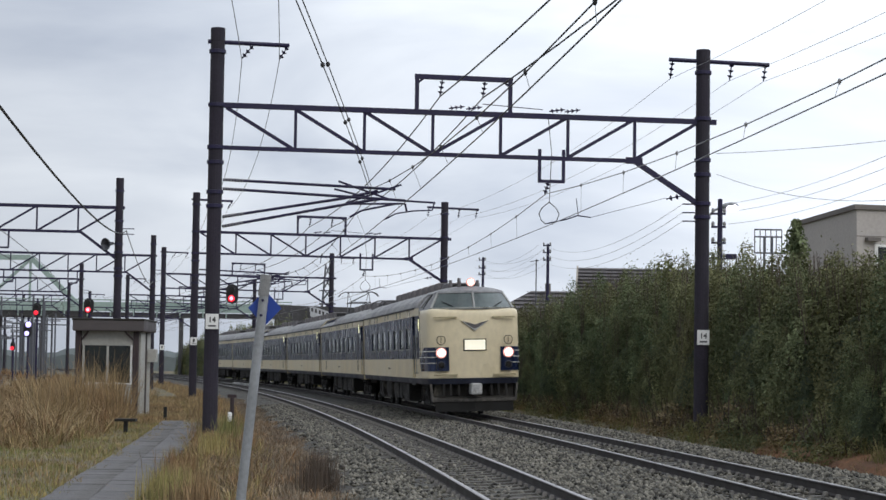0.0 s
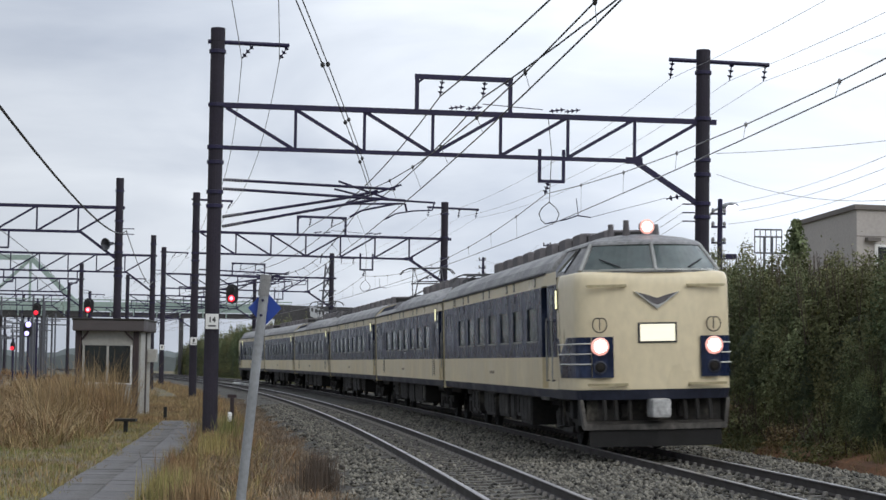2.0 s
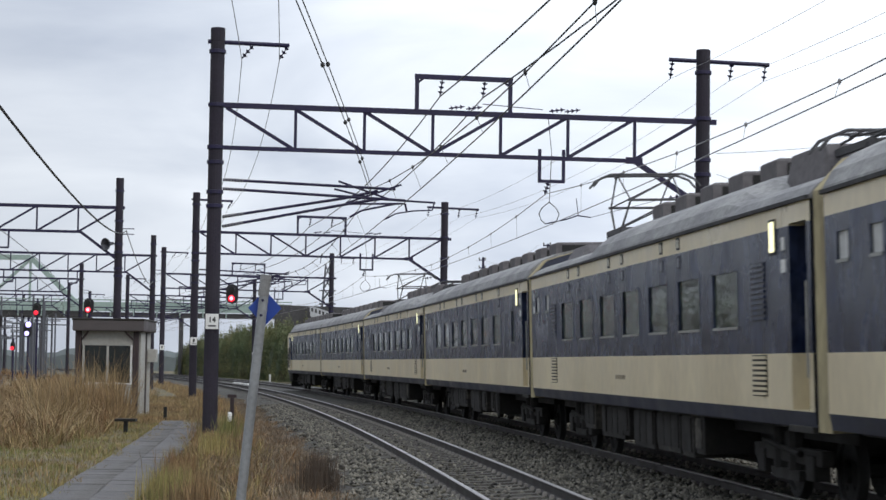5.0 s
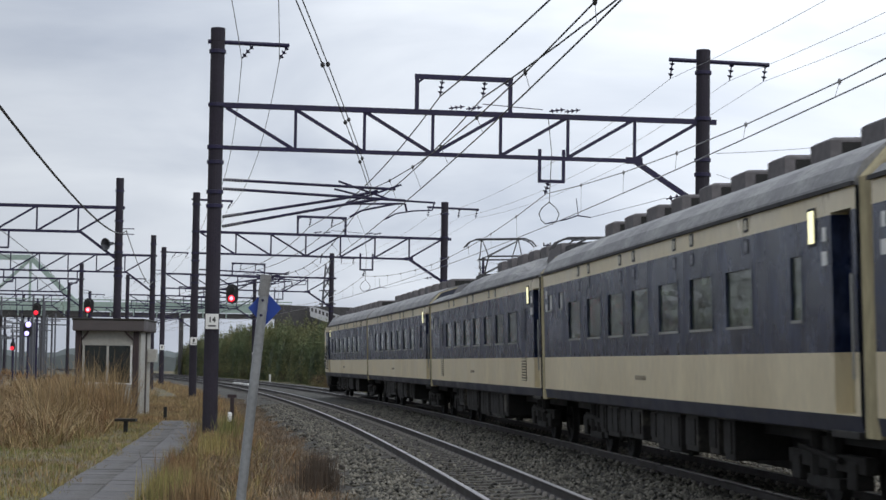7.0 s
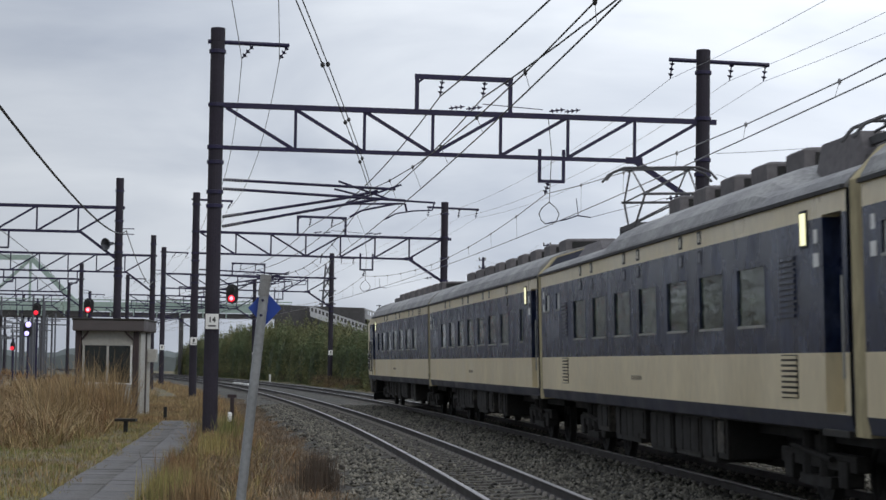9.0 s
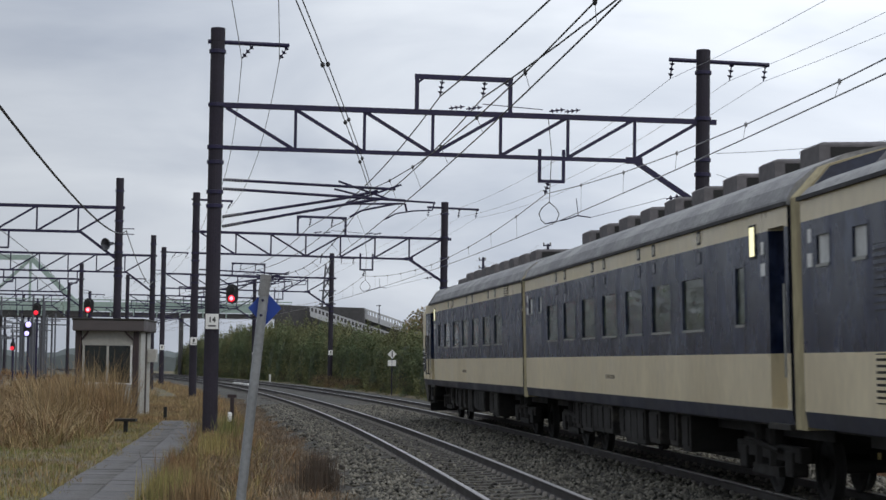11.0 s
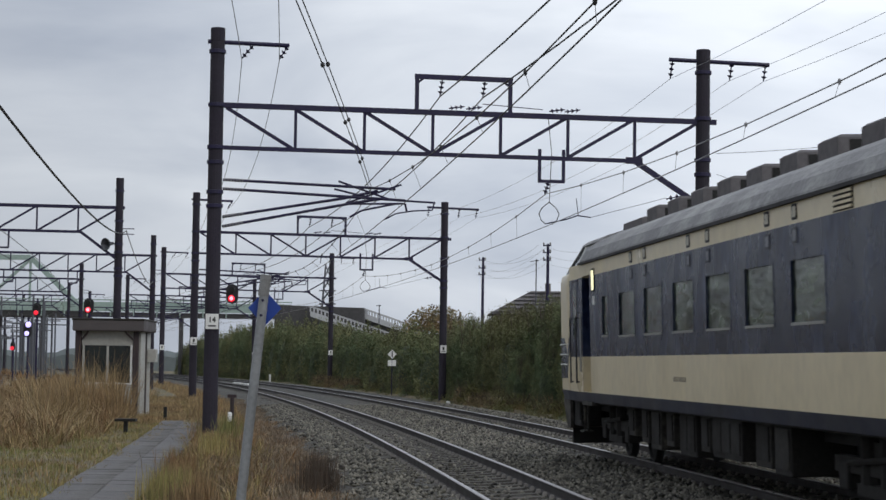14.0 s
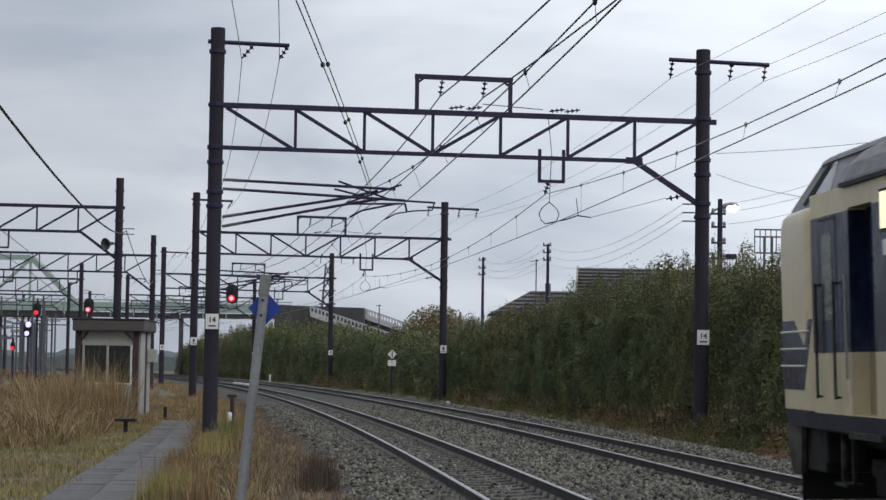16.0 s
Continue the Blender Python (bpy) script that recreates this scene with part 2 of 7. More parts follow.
# ---- mesh tools ----
def part(name, bm, material, parent=None, label="", smooth=False, m=None):
    me = bpy.data.meshes.new(name)
    if isinstance(bm, bmesh.types.BMesh):
        bmesh.ops.recalc_face_normals(bm, faces=bm.faces)
        bm.to_mesh(me)
        bm.free()
    else:
        me.from_pydata(*bm)
    me.materials.append(material)
    if smooth:
        me.polygons.foreach_set("use_smooth", [True] * len(me.polygons))
    ob = new(name, me)
    if parent:
        ob.parent = parent
    if m:
        ob.matrix_basis = m
    if label:
        ob["label"] = label
    return ob


def thing(name, label, category, group="", kind="", m=None):
    ob = new(name)
    ob.empty_display_size = 0.1
    if m:
        ob.matrix_basis = m
    return tagged(ob, label, category, group, kind)


def box(bm, x0, x1, y0, y1, z0, z1, bevel=0.0):
    r = bmesh.ops.create_cube(bm, size=1.0)
    vs = r["verts"]
    for v in vs:
        v.co = Vector((x0 + (v.co.x + 0.5) * (x1 - x0), y0 + (v.co.y + 0.5) * (y1 - y0), z0 + (v.co.z + 0.5) * (z1 - z0)))
    if bevel:
        es = list({e for v in vs for e in v.link_edges})
        bmesh.ops.bevel(bm, geom=es, offset=bevel, segments=2, affect="EDGES", profile=0.6)
    return bm


def boxed(*a, **k):
    return box(bmesh.new(), *a, **k)


def tube(bm, p, q, r0, r1=None, n=8):
    """A closed round bar from p to q."""
    p, q = Vector(p), Vector(q)
    r1 = r0 if r1 is None else r1
    d = q - p
    rot = d.to_track_quat("Z", "Y").to_matrix()
    rings = []
    for c, r in ((p, r0), (q, r1)):
        rings.append([bm.verts.new(c + rot @ Vector((r * math.cos(a), r * math.sin(a), 0))) for a in [2 * math.pi * i / n for i in range(n)]])
    for i in range(n):
        j = (i + 1) % n
        bm.faces.new((rings[0][i], rings[0][j], rings[1][j], rings[1][i]))
    bm.faces.new(rings[0][::-1])
    bm.faces.new(rings[1])
    return bm


def beam(bm, p, q, w, h):
    """A square bar from p to q, h high."""
    p, q = Vector(p), Vector(q)
    d = (q - p).normalized()
    side = d.cross(Vector((0, 0, 1)))
    side = side.normalized() if side.length > 1e-3 else Vector((1, 0, 0))
    up = side.cross(d)
    a = [[bm.verts.new(c + side * (sx * w / 2) + up * (sz * h / 2)) for sx, sz in ((-1, -1), (1, -1), (1, 1), (-1, 1))] for c in (p, q)]
    for i in range(4):
        j = (i + 1) % 4
        bm.faces.new((a[0][i], a[0][j], a[1][j], a[1][i]))
    bm.faces.new(a[0][::-1])
    bm.faces.new(a[1])
    return bm


def lathe(bm, prof, n=12, axis="z", at=(0, 0, 0)):
    """A turned solid from (radius, height) pairs."""
    rings = []
    at = Vector(at)
    for r, h in prof:
        ring = []
        for i in range(n):
            a = 2 * math.pi * i / n
            v = Vector((r * math.cos(a), r * math.sin(a), h))
            if axis == "x":
                v = Vector((v.z, v.x, v.y))
            elif axis == "y":
                v = Vector((v.x, v.z, v.y))
            ring.append(bm.verts.new(at + v))
        rings.append(ring)
    for a, b in zip(rings, rings[1:]):
        for i in range(n):
            j = (i + 1) % n
            bm.faces.new((a[i], a[j], b[j], b[i]))
    bm.faces.new(rings[0][::-1])
    bm.faces.new(rings[-1])
    return bm


def loft(bm, sections, close=True, cap=True):
    """A skin over a row of sections with equal numbers of points."""
    rows = [[bm.verts.new(p) for p in sec] for sec in sections]
    n = len(rows[0])
    for a, b in zip(rows, rows[1:]):
        for i in range(n if close else n - 1):
            j = (i + 1) % n
            bm.faces.new((a[i], a[j], b[j], b[i]))
    if cap:
        bm.faces.new(rows[0][::-1])
        bm.faces.new(rows[-1])
    return bm


def line_sweep(section, s0, s1, step, o, z):
    """A bar with that (side, height) section along the line."""
    n = max(2, int((s1 - s0) / step) + 1)
    secs = []
    for i in range(n):
        s = s0 + (s1 - s0) * i / (n - 1)
        secs.append([on_line(s, o + a, z + b) for a, b in section])
    return loft(bmesh.new(), secs)


def fast_mesh(name, verts, faces, material, parent=None, label="", smooth=False):
    """A mesh from arrays of places and of equal-sided faces."""
    verts, faces = np.asarray(verts, np.float32), np.asarray(faces, np.int32)
    me = bpy.data.meshes.new(name)
    k = faces.shape[1]
    me.vertices.add(len(verts))
    me.vertices.foreach_set("co", verts.ravel())
    me.loops.add(faces.size)
    me.loops.foreach_set("vertex_index", faces.ravel())
    me.polygons.add(len(faces))
    me.polygons.foreach_set("loop_start", np.arange(0, faces.size, k, dtype=np.int32))
    me.update(calc_edges=True)
    me.materials.append(material)
    if smooth:
        me.polygons.foreach_set("use_smooth", [True] * len(faces))
    ob = new(name, me)
    if parent:
        ob.parent = parent
    if label:
        ob["label"] = label
    return ob


def line_xy(s, o):
    th = HEAD + BEND * s
    x = LINE_X + (np.cos(th) - np.cos(HEAD)) / BEND
    y = LINE_Y + (np.sin(th) - np.sin(HEAD)) / BEND
    return x - o * np.cos(th), y - o * np.sin(th)


def waves(x, y, seed, size):
    """Cheap smooth noise from a few crossed waves, about -1 to 1."""
    r = np.random.RandomState(seed)
    out = np.zeros_like(x)
    for _ in range(7):
        a, f, p = r.uniform(0, 6.28), r.uniform(0.6, 1.8) / size, r.uniform(0, 6.28)
        out += np.sin((x * np.cos(a) + y * np.sin(a)) * f * 6.28 + p)
    return out / 3.5


def grid_faces(n, m):
    i, j = np.meshgrid(np.arange(n - 1), np.arange(m - 1), indexing="ij")
    a = (i * m + j).ravel()
    return np.stack([a, a + 1, a + m + 1, a + m], 1)


# ---- ground, ballast and tracks ----
def ground_height(s, o):
    z = np.full_like(s, GROUND) + 0.05 * waves(s, o, 5, 6.0)
    z = np.where(np.abs(o - 9.25) < 0.9, GROUND - 0.02, z)
    z = np.where((o < 5.7) & (o > -4.4), GROUND - 0.25, z)
    z = np.where(o < -4.4, GROUND + 0.12 + 0.05 * waves(s, o, 6, 4.0), z)
    return z


def build_ground():
    ss = np.concatenate([np.arange(-900, -60, 70), np.arange(-60, 100, 1.6), np.arange(100, 320, 8), np.arange(320, 1900, 60)])
    oo = np.concatenate([np.arange(-1500, -60, 90), np.arange(-60, -8, 6), np.arange(-8, 16, 0.6), np.arange(16, 60, 5), np.arange(60, 1150, 70)])
    S, O = np.meshgrid(ss, oo, indexing="ij")
    x, y = line_xy(S, O)
    v = np.stack([x, y, ground_height(S, O)], -1).reshape(-1, 3)
    tagged(fast_mesh("ground", v, grid_faces(len(ss), len(oo)), EARTH, smooth=True),
           "damp earth and short turf beside the railway", "ground", kind="structure")


BED = ((6.75, -0.62), (6.35, -0.37), (5.95, -0.27), (5.5, -0.21), (4.95, -0.175), (3.9, -0.178), (2.9, -0.17), (2.0, -0.19), (1.15, -0.155),
       (0.0, -0.165), (-1.15, -0.12), (-1.75, -0.06), (-2.4, -0.10), (-3.3, -0.30), (-4.2, -0.42), (-4.6, -0.6))


def bed_height(o):
    pts = sorted(BED)
    return np.interp(o, [p[0] for p in pts], [p[1] for p in pts])


def build_ballast():
    ss = np.concatenate([np.arange(-40, 45, 0.22), np.arange(45, 110, 0.6), np.arange(110, 330, 2.5)])
    oo = np.arange(-4.6, 6.8, 0.15)
    S, O = np.meshgrid(ss, oo, indexing="ij")
    edge = 0.25 * waves(S, O * 0, 3, 5.0)
    x, y = line_xy(S, O + edge * np.clip(np.abs(O - 1.5) - 4.0, 0, 1))
    rough = np.random.RandomState(4).uniform(-1, 1, S.shape) * 0.022 + 0.02 * waves(S, O, 8, 1.3)
    v = np.stack([x, y, bed_height(O) + rough], -1).reshape(-1, 3)
    tagged(fast_mesh("ballast_bed", v, grid_faces(len(ss), len(oo)), BALLAST),
           "grey crushed stone ballast under both tracks", "ballast", kind="structure")
    # single stones where the bed lies near
    r = np.random.RandomState(11)
    n = 66000
    s = -9 + 62 * r.uniform(0, 1, n) ** 1.35
    o = r.uniform(-3.6, 6.45, n)
    o = np.where(o > 5.8 + 0.35 * waves(s, o * 0, 3, 2.0), r.uniform(-3.6, 5.6, n), o)
    inside = np.minimum(np.abs(o), np.abs(o - TRACK_GAP)) < 0.98
    keep = ~inside | (r.uniform(0, 1, n) < 0.35)
    s, o = s[keep], o[keep]
    n = len(s)
    x, y = line_xy(s, o)
    c = np.stack([x, y, bed_height(o) + 0.012 + r.uniform(-0.01, 0.02, n)], -1)
    base = np.array([[1, 0, 0], [0, 1, 0], [-1, 0, 0], [0, -1, 0], [0, 0, 1], [0, 0, -1]], float)
    size = r.uniform(0.022, 0.058, (n, 1, 1)) * r.uniform(0.6, 1.3, (n, 6, 1))
    a = r.uniform(0, 6.28, n)
    rot = np.zeros((n, 3, 3))
    rot[:, 0, 0], rot[:, 0, 1], rot[:, 1, 0], rot[:, 1, 1], rot[:, 2, 2] = np.cos(a), -np.sin(a), np.sin(a), np.cos(a), r.uniform(0.5, 1.0, n)
    v = c[:, None] + np.einsum("nij,kj->nki", rot, base) * size
    tri = np.array([[0, 1, 4], [1, 2, 4], [2, 3, 4], [3, 0, 4], [1, 0, 5], [2, 1, 5], [3, 2, 5], [0, 3, 5]])
    f = (np.arange(n)[:, None, None] * 6 + tri[None]).reshape(-1, 3)
    tagged(fast_mesh("ballast_stones", v.reshape(-1, 3), f, STONE), "loose grey and brown ballast stones", "stones", kind="stuff")


RAIL_FOOT = ((-0.065, -0.152), (0.065, -0.152), (0.06, -0.138), (0.012, -0.12), (0.012, -0.045), (0.033, -0.03), (0.033, -0.012),
             (-0.033, -0.012), (-0.033, -0.03), (-0.012, -0.045), (-0.012, -0.12), (-0.06, -0.138))
RAIL_HEAD = ((-0.033, -0.0115), (0.033, -0.0115), (0.032, -0.003), (0.024, 0.0), (-0.024, 0.0), (-0.032, -0.003))


def build_rails():
    for centre, s0, s1 in ((0.0, -60, 330), (TRACK_GAP, -60, 330)):
        for side in (1, -1):
            z = CANT * GAUGE * (0 if side > 0 else 1)
            ob = thing("rail", "long steel rail, rusty sides and polished head, on sleepers", "rail", "running rails", "structure")
            part("rail_web", line_sweep(RAIL_FOOT, s0, s1, 1.5, centre + side * GAUGE / 2, z), RAIL_SIDE, ob, "rusty brown rail web and foot")
            part("rail_head", line_sweep(RAIL_HEAD, s0, s1, 1.5, centre + side * GAUGE / 2, z), RAIL_TOP, ob, "polished bright rail head")
    for o in (15.2, 19.2, 23.4, 27.6, 32.0):
        bed = part("yard_track_bed", line_sweep(((-1.9, -0.3), (1.9, -0.3), (1.4, -0.02), (-1.4, -0.02)), -20, 320, 5, o, GROUND), BALLAST)
        tagged(bed, "dull ballast bed of a yard track", "track bed", kind="structure")
        for side in (1, -1):
            ob = thing("rail", "rusty yard rail on a low ballast bed", "rail", "yard rails", "structure")
            part("rail_web", line_sweep(RAIL_FOOT, -20, 320, 4, o + side * GAUGE / 2, GROUND + 0.13), RAIL_SIDE, ob)
            part("rail_head", line_sweep(RAIL_HEAD, -20, 320, 4, o + side * GAUGE / 2, GROUND + 0.13), RAIL_TOP, ob)


def sleeper_mesh():
    bm = bmesh.new()
    secs = []
    for y in (-1.0, -0.55, 0.0, 0.55, 1.0):
        drop = 0.02 if y == 0 else 0.0
        secs.append([(-0.13, y, -0.33), (0.13, y, -0.33), (0.105, y, -0.153 - drop), (-0.105, y, -0.153 - drop)])
    loft(bm, secs)
    me = bpy.data.meshes.new("sleeper")
    bmesh.ops.recalc_face_normals(bm, faces=bm.faces)
    bm.to_mesh(me)
    bm.free()
    me.materials.append(SLEEPER)
    return me


def build_sleepers():
    me = sleeper_mesh()
    v0 = np.array([v.co[:] for v in me.vertices])
    f0 = [list(p.vertices) for p in me.polygons]
    roll = Matrix.Rotation(-CANT, 4, "X")
    for centre, name in ((0.0, "far"), (TRACK_GAP, "near")):
        track = thing("sleeper_row", "row of weathered concrete sleepers in grey ballast", "sleepers", "sleeper rows", "structure")
        far_v, far_f = [], []
        clips = bmesh.new()
        for i in range(520):
            s = -14 + i * 0.6
            m = at_line(s, centre, CANT * GAUGE / 2) @ roll
            if i < 150:
                ob = new("sleeper", me)
                ob.parent = track
                ob.matrix_basis = m
                for y in (-1, 1):
                    for dy in (-0.085, 0.085):
                        y0 = y * GAUGE / 2 + dy
                        p = [m @ Vector(c) for c in ((-0.06, y0 - 0.035, -0.155), (0.06, y0 - 0.035, -0.155), (0.06, y0 + 0.035, -0.155), (-0.06, y0 + 0.035, -0.155))]
                        t = [m @ Vector(c) for c in ((-0.035, y0 - 0.02, -0.105), (0.035, y0 - 0.02, -0.105), (0.035, y0 + 0.02, -0.105), (-0.035, y0 + 0.02, -0.105))]
                        loft(clips, [p, t])
            else:
                b = len(far_v)
                far_v += [tuple(m @ Vector(c)) for c in v0]
                far_f += [[b + k for k in f] for f in f0]
        part("rail_clips", clips, FASTENER, track, "rusty rail clips")["kind"] = "stuff"
        part("distant_sleepers", (far_v, [], far_f), SLEEPER, track)["kind"] = "stuff"


def path_line(s):
    return 9.30 - 0.50 * np.clip((s - 2) / 30, 0, 1)


def build_path():
    """Paved walk of concrete trough lids, two abreast."""
    path = thing("paved_path", "narrow grey path of concrete slabs through dry grass", "path", kind="structure")
    meshes = []
    for k in range(3):
        bm = boxed(-0.245, 0.245, -0.305, 0.305, -0.06, 0.0, bevel=0.008)
        for v in bm.verts:
            if v.co.z > -0.02:
                v.co.z += random.uniform(-0.004, 0.004)
        me = bpy.data.meshes.new("slab")
        bm.to_mesh(me)
        bm.free()
        me.materials.append(SLAB)
        meshes.append(me)
    for i in range(90):
        s = -12 + i * 0.5
        o = path_line(s)
        for side in (-0.31, 0.31):
            ob = new("slab", random.choice(meshes))
            ob.parent = path
            ob.matrix_basis = at_line(s, o + side, GROUND + 0.05 + random.uniform(-0.006, 0.006)) @ pose(0, 0, 0, random.uniform(-0.6, 0.6), random.uniform(-0.6, 0.6), random.uniform(-0.7, 0.7))


build_ground()
build_ballast()
build_rails()


# ---- the train: six cars, cream and navy ----
HALF = 1.475
BANDS = (("skirt_band", 0.985, 1.15, SKIRT, "dark navy lower edge"), ("lower_panel", 1.15, 1.755, CREAM, "cream lower side panel"),
         ("window_band", 1.755, 3.11, BLUE, "navy blue window band"), ("upper_panel", 3.11, 3.35, CREAM, "cream upper side panel"))


def side_band(z0, z1, x0, x1, holes, flare=0.0):
    """Both side walls between two heights, with openings and their reveals. holes: (side, x0, x1, z0, z1, depth)."""
    bm = bmesh.new()
    for side in (-1, 1):
        hs = [h for h in holes if h[0] == side and h[4] > z0 and h[3] < z1]
        xs = sorted({x0, x1, *[v for h in hs for v in h[1:3]]})
        zs = sorted({z0, z1, *[min(max(v, z0), z1) for h in hs for v in h[3:5]]})
        for xa, xb in zip(xs, xs[1:]):
            for za, zb in zip(zs, zs[1:]):
                cx, cz = (xa + xb) / 2, (za + zb) / 2
                if any(h[1] < cx < h[2] and h[3] < cz < h[4] for h in hs):
                    continue
                ya, yb = [side * (HALF - (flare if z <= z0 + 1e-6 else 0)) for z in (za, zb)]
                bm.faces.new([bm.verts.new(c) for c in ((xa, ya, za), (xb, ya, za), (xb, yb, zb), (xa, yb, zb))])
        for _, xa, xb, za, zb, d in hs:
            lo, hi = max(za, z0), min(zb, z1)
            yo, yi = side * HALF, side * (HALF - d)
            walls = [((xa, lo), (xa, hi)), ((xb, hi), (xb, lo))]
            if za > z0:
                walls.append(((xb, za), (xa, za)))
            if zb < z1:
                walls.append(((xa, zb), (xb, zb)))
            for (p, q) in walls:
                bm.faces.new([bm.verts.new(c) for c in ((p[0], yo, p[1]), (q[0], yo, q[1]), (q[0], yi, q[1]), (p[0], yi, p[1]))])
    bmesh.ops.remove_doubles(bm, verts=bm.verts, dist=0.0005)
    return bm


ROOF_ARCH = ((1.485, 3.345), (1.475, 3.41), (1.38, 3.57), (1.18, 3.73), (0.82, 3.885), (0.42, 3.965), (0.0, 3.985))


def roof_section(x, low=0.0, narrow=1.0):
    half = [(y * narrow, 3.345 + (z - 3.345) * (1 - low)) for y, z in ROOF_ARCH]
    ring = [(x, -y, z) for y, z in half] + [(x, y, z) for y, z in half[-2::-1]]
    return ring + [(x, 1.40 * narrow, 3.31), (x, -1.40 * narrow, 3.31)]


def window(car, side, x, w, z0, z1, narrow=False):
    y = side * (HALF - 0.035)
    pane = part("window", boxed(x - w / 2 - 0.004, x + w / 2 + 0.004, y - 0.012, y + 0.012, z0 - 0.004, z1 + 0.004), FROST if z1 - z0 < 0.31 else PANE, car, "small frosted window" if z1 - z0 < 0.31 else "dark window glass, greenish reflections in its colour")
    fr = bmesh.new()
    yo = side * (HALF + 0.004)
    t = 0.035
    for a in ((x - w / 2 - t, x - w / 2, z0 - t, z1 + t), (x + w / 2, x + w / 2 + t, z0 - t, z1 + t), (x - w / 2, x + w / 2, z1, z1 + t)):
        box(fr, a[0], a[1], min(yo, yo - side * 0.02), max(yo, yo - side * 0.02), a[2], a[3])
    part("window_frame", fr, BLUE, pane)
    part("window_sill", boxed(x - w / 2, x + w / 2, min(yo + side * 0.012, yo - side * 0.03), max(yo + side * 0.012, yo - side * 0.03), z0 - t, z0 - 0.004), FRAME_METAL, pane, "pale metal sill")


def rounded_plate(x, z, w, h, y0, y1, r=0.03):
    """A small plate on the car side with rounded corners."""
    ring = []
    for k in range(12):
        a = 2 * math.pi * (k + 0.5) / 12
        cx, cz = (w / 2 - r) * (1 if math.cos(a) > 0 else -1), (h / 2 - r) * (1 if math.sin(a) > 0 else -1)
        ring.append((x + cx + r * math.cos(a), z + cz + r * math.sin(a)))
    return loft(bmesh.new(), [[(px, y0, pz) for px, pz in ring], [(px, y1, pz) for px, pz in ring]])


def bunk_port(car, side, x, z, shutter):
    y = side * HALF
    port = part("bunk_port", rounded_plate(x, z, 0.20, 0.17, y - side * 0.004, y + side * 0.008), DARK_TRIM if shutter is PORT_CREAM else SKIRT, car, "small square berth window")
    part("port_shutter", rounded_plate(x, z, 0.135, 0.115, y, y + side * 0.0105, 0.02), shutter, port)


def louvre(car, side, x0, x1, z0, z1, material, n):
    y = side * HALF
    bm = bmesh.new()
    for i in range(n):
        z = z0 + (z1 - z0) * (i + 0.5) / n
        box(bm, x0, x1, min(y - side * 0.004, y + side * 0.02), max(y - side * 0.004, y + side * 0.02), z - (z1 - z0) / n * 0.28, z + (z1 - z0) / n * 0.28)
    v = part("louvre", boxed(x0 - 0.02, x1 + 0.02, min(y, y + side * 0.006), max(y, y + side * 0.006), z0, z1), SKIRT if material is BLUE else UNDER_LIGHT, car, "ventilation louvre")
    part("louvre_slats", bm, material, v)


def entrance(car, side, x0, x1):
    """A recessed folding door with its step."""
    y = side * (HALF - 0.2)
    d = part("door", boxed(x0 - 0.01, x1 + 0.01, y - 0.02, y + 0.02, 1.755, 3.13), BLUE, car, "recessed navy folding door")
    part("door_foot", boxed(x0 - 0.01, x1 + 0.01, y - 0.02, y + 0.02, 1.16, 1.755), BELLOWS, d, "stained cream lower door leaf")
    yc = (x0 + x1) / 2
    part("door_glass", boxed(yc - 0.12, yc + 0.12, y + side * 0.022 - 0.006, y + side * 0.022 + 0.006, 2.1, 2.8), PANE, d)
    part("door_step", boxed(x0 - 0.12, x1 + 0.12, min(side * 1.2, side * 1.49), max(side * 1.2, side * 1.49), 0.93, 1.0, bevel=0.01), UNDER_LIGHT, d, "worn metal door step")
    part("grab_rail", tube(bmesh.new(), (x1 + 0.06, side * (HALF + 0.03), 1.5), (x1 + 0.06, side * (HALF + 0.03), 2.5), 0.014, n=6), FRAME_METAL, d)


def bogie(car, x):
    bm = bmesh.new()
    for side in (-1, 1):
        y = side * 0.92
        box(bm, x - 1.45, x + 1.45, y - 0.07, y + 0.07, 0.50, 0.68, bevel=0.02)
        for wx in (-1.05, 1.05):
            box(bm, x + wx - 0.17, x + wx + 0.17, y - 0.1, y + 0.1, 0.33, 0.62, bevel=0.03)
        for sx in (-0.32, 0.32):
            tube(bm, (x + sx, y, 0.42), (x + sx, y, 0.9), 0.13, n=10)
        box(bm, x - 0.6, x + 0.6, y - 0.09, y + 0.09, 0.3, 0.42)
        tube(bm, (x - 0.75, y + side * 0.12, 0.72), (x + 0.75, y + side * 0.12, 0.62), 0.035, n=6)
    box(bm, x - 0.35, x + 0.35, -0.95, 0.95, 0.55, 0.85)
    b = part("bogie", bm, UNDER, car, "dusty brown bogie frame with springs, shade in its colour")
    for wx in (-1.05, 1.05):
        w = bmesh.new()
        for side in (-1, 1):
            y = side * 0.53
            lathe(w, ((0.12, y - side * 0.06), (0.30, y - side * 0.03), (0.43, y - side * 0.07), (0.455, y - side * 0.06), (0.43, y - side * 0.03),
                      (0.425, y + side * 0.055), (0.36, y + side * 0.055), (0.33, y + side * 0.02), (0.14, y + side * 0.04), (0.12, y + side * 0.08)), n=20, axis="y")
        tube(w, (0, -0.62, 0), (0, 0.62, 0), 0.08, n=10)
        for k in range(5):
            a = 2 * math.pi * k / 5
            box(w, 0.22 * math.cos(a) - 0.03, 0.22 * math.cos(a) + 0.03, -0.575, -0.555, 0.22 * math.sin(a) - 0.03, 0.22 * math.sin(a) + 0.03)
        ws = part("wheelset", w, UNDER_BLACK, b, "dark steel wheelset")
        ws.matrix_basis = pose(x + wx, 0, 0.43)


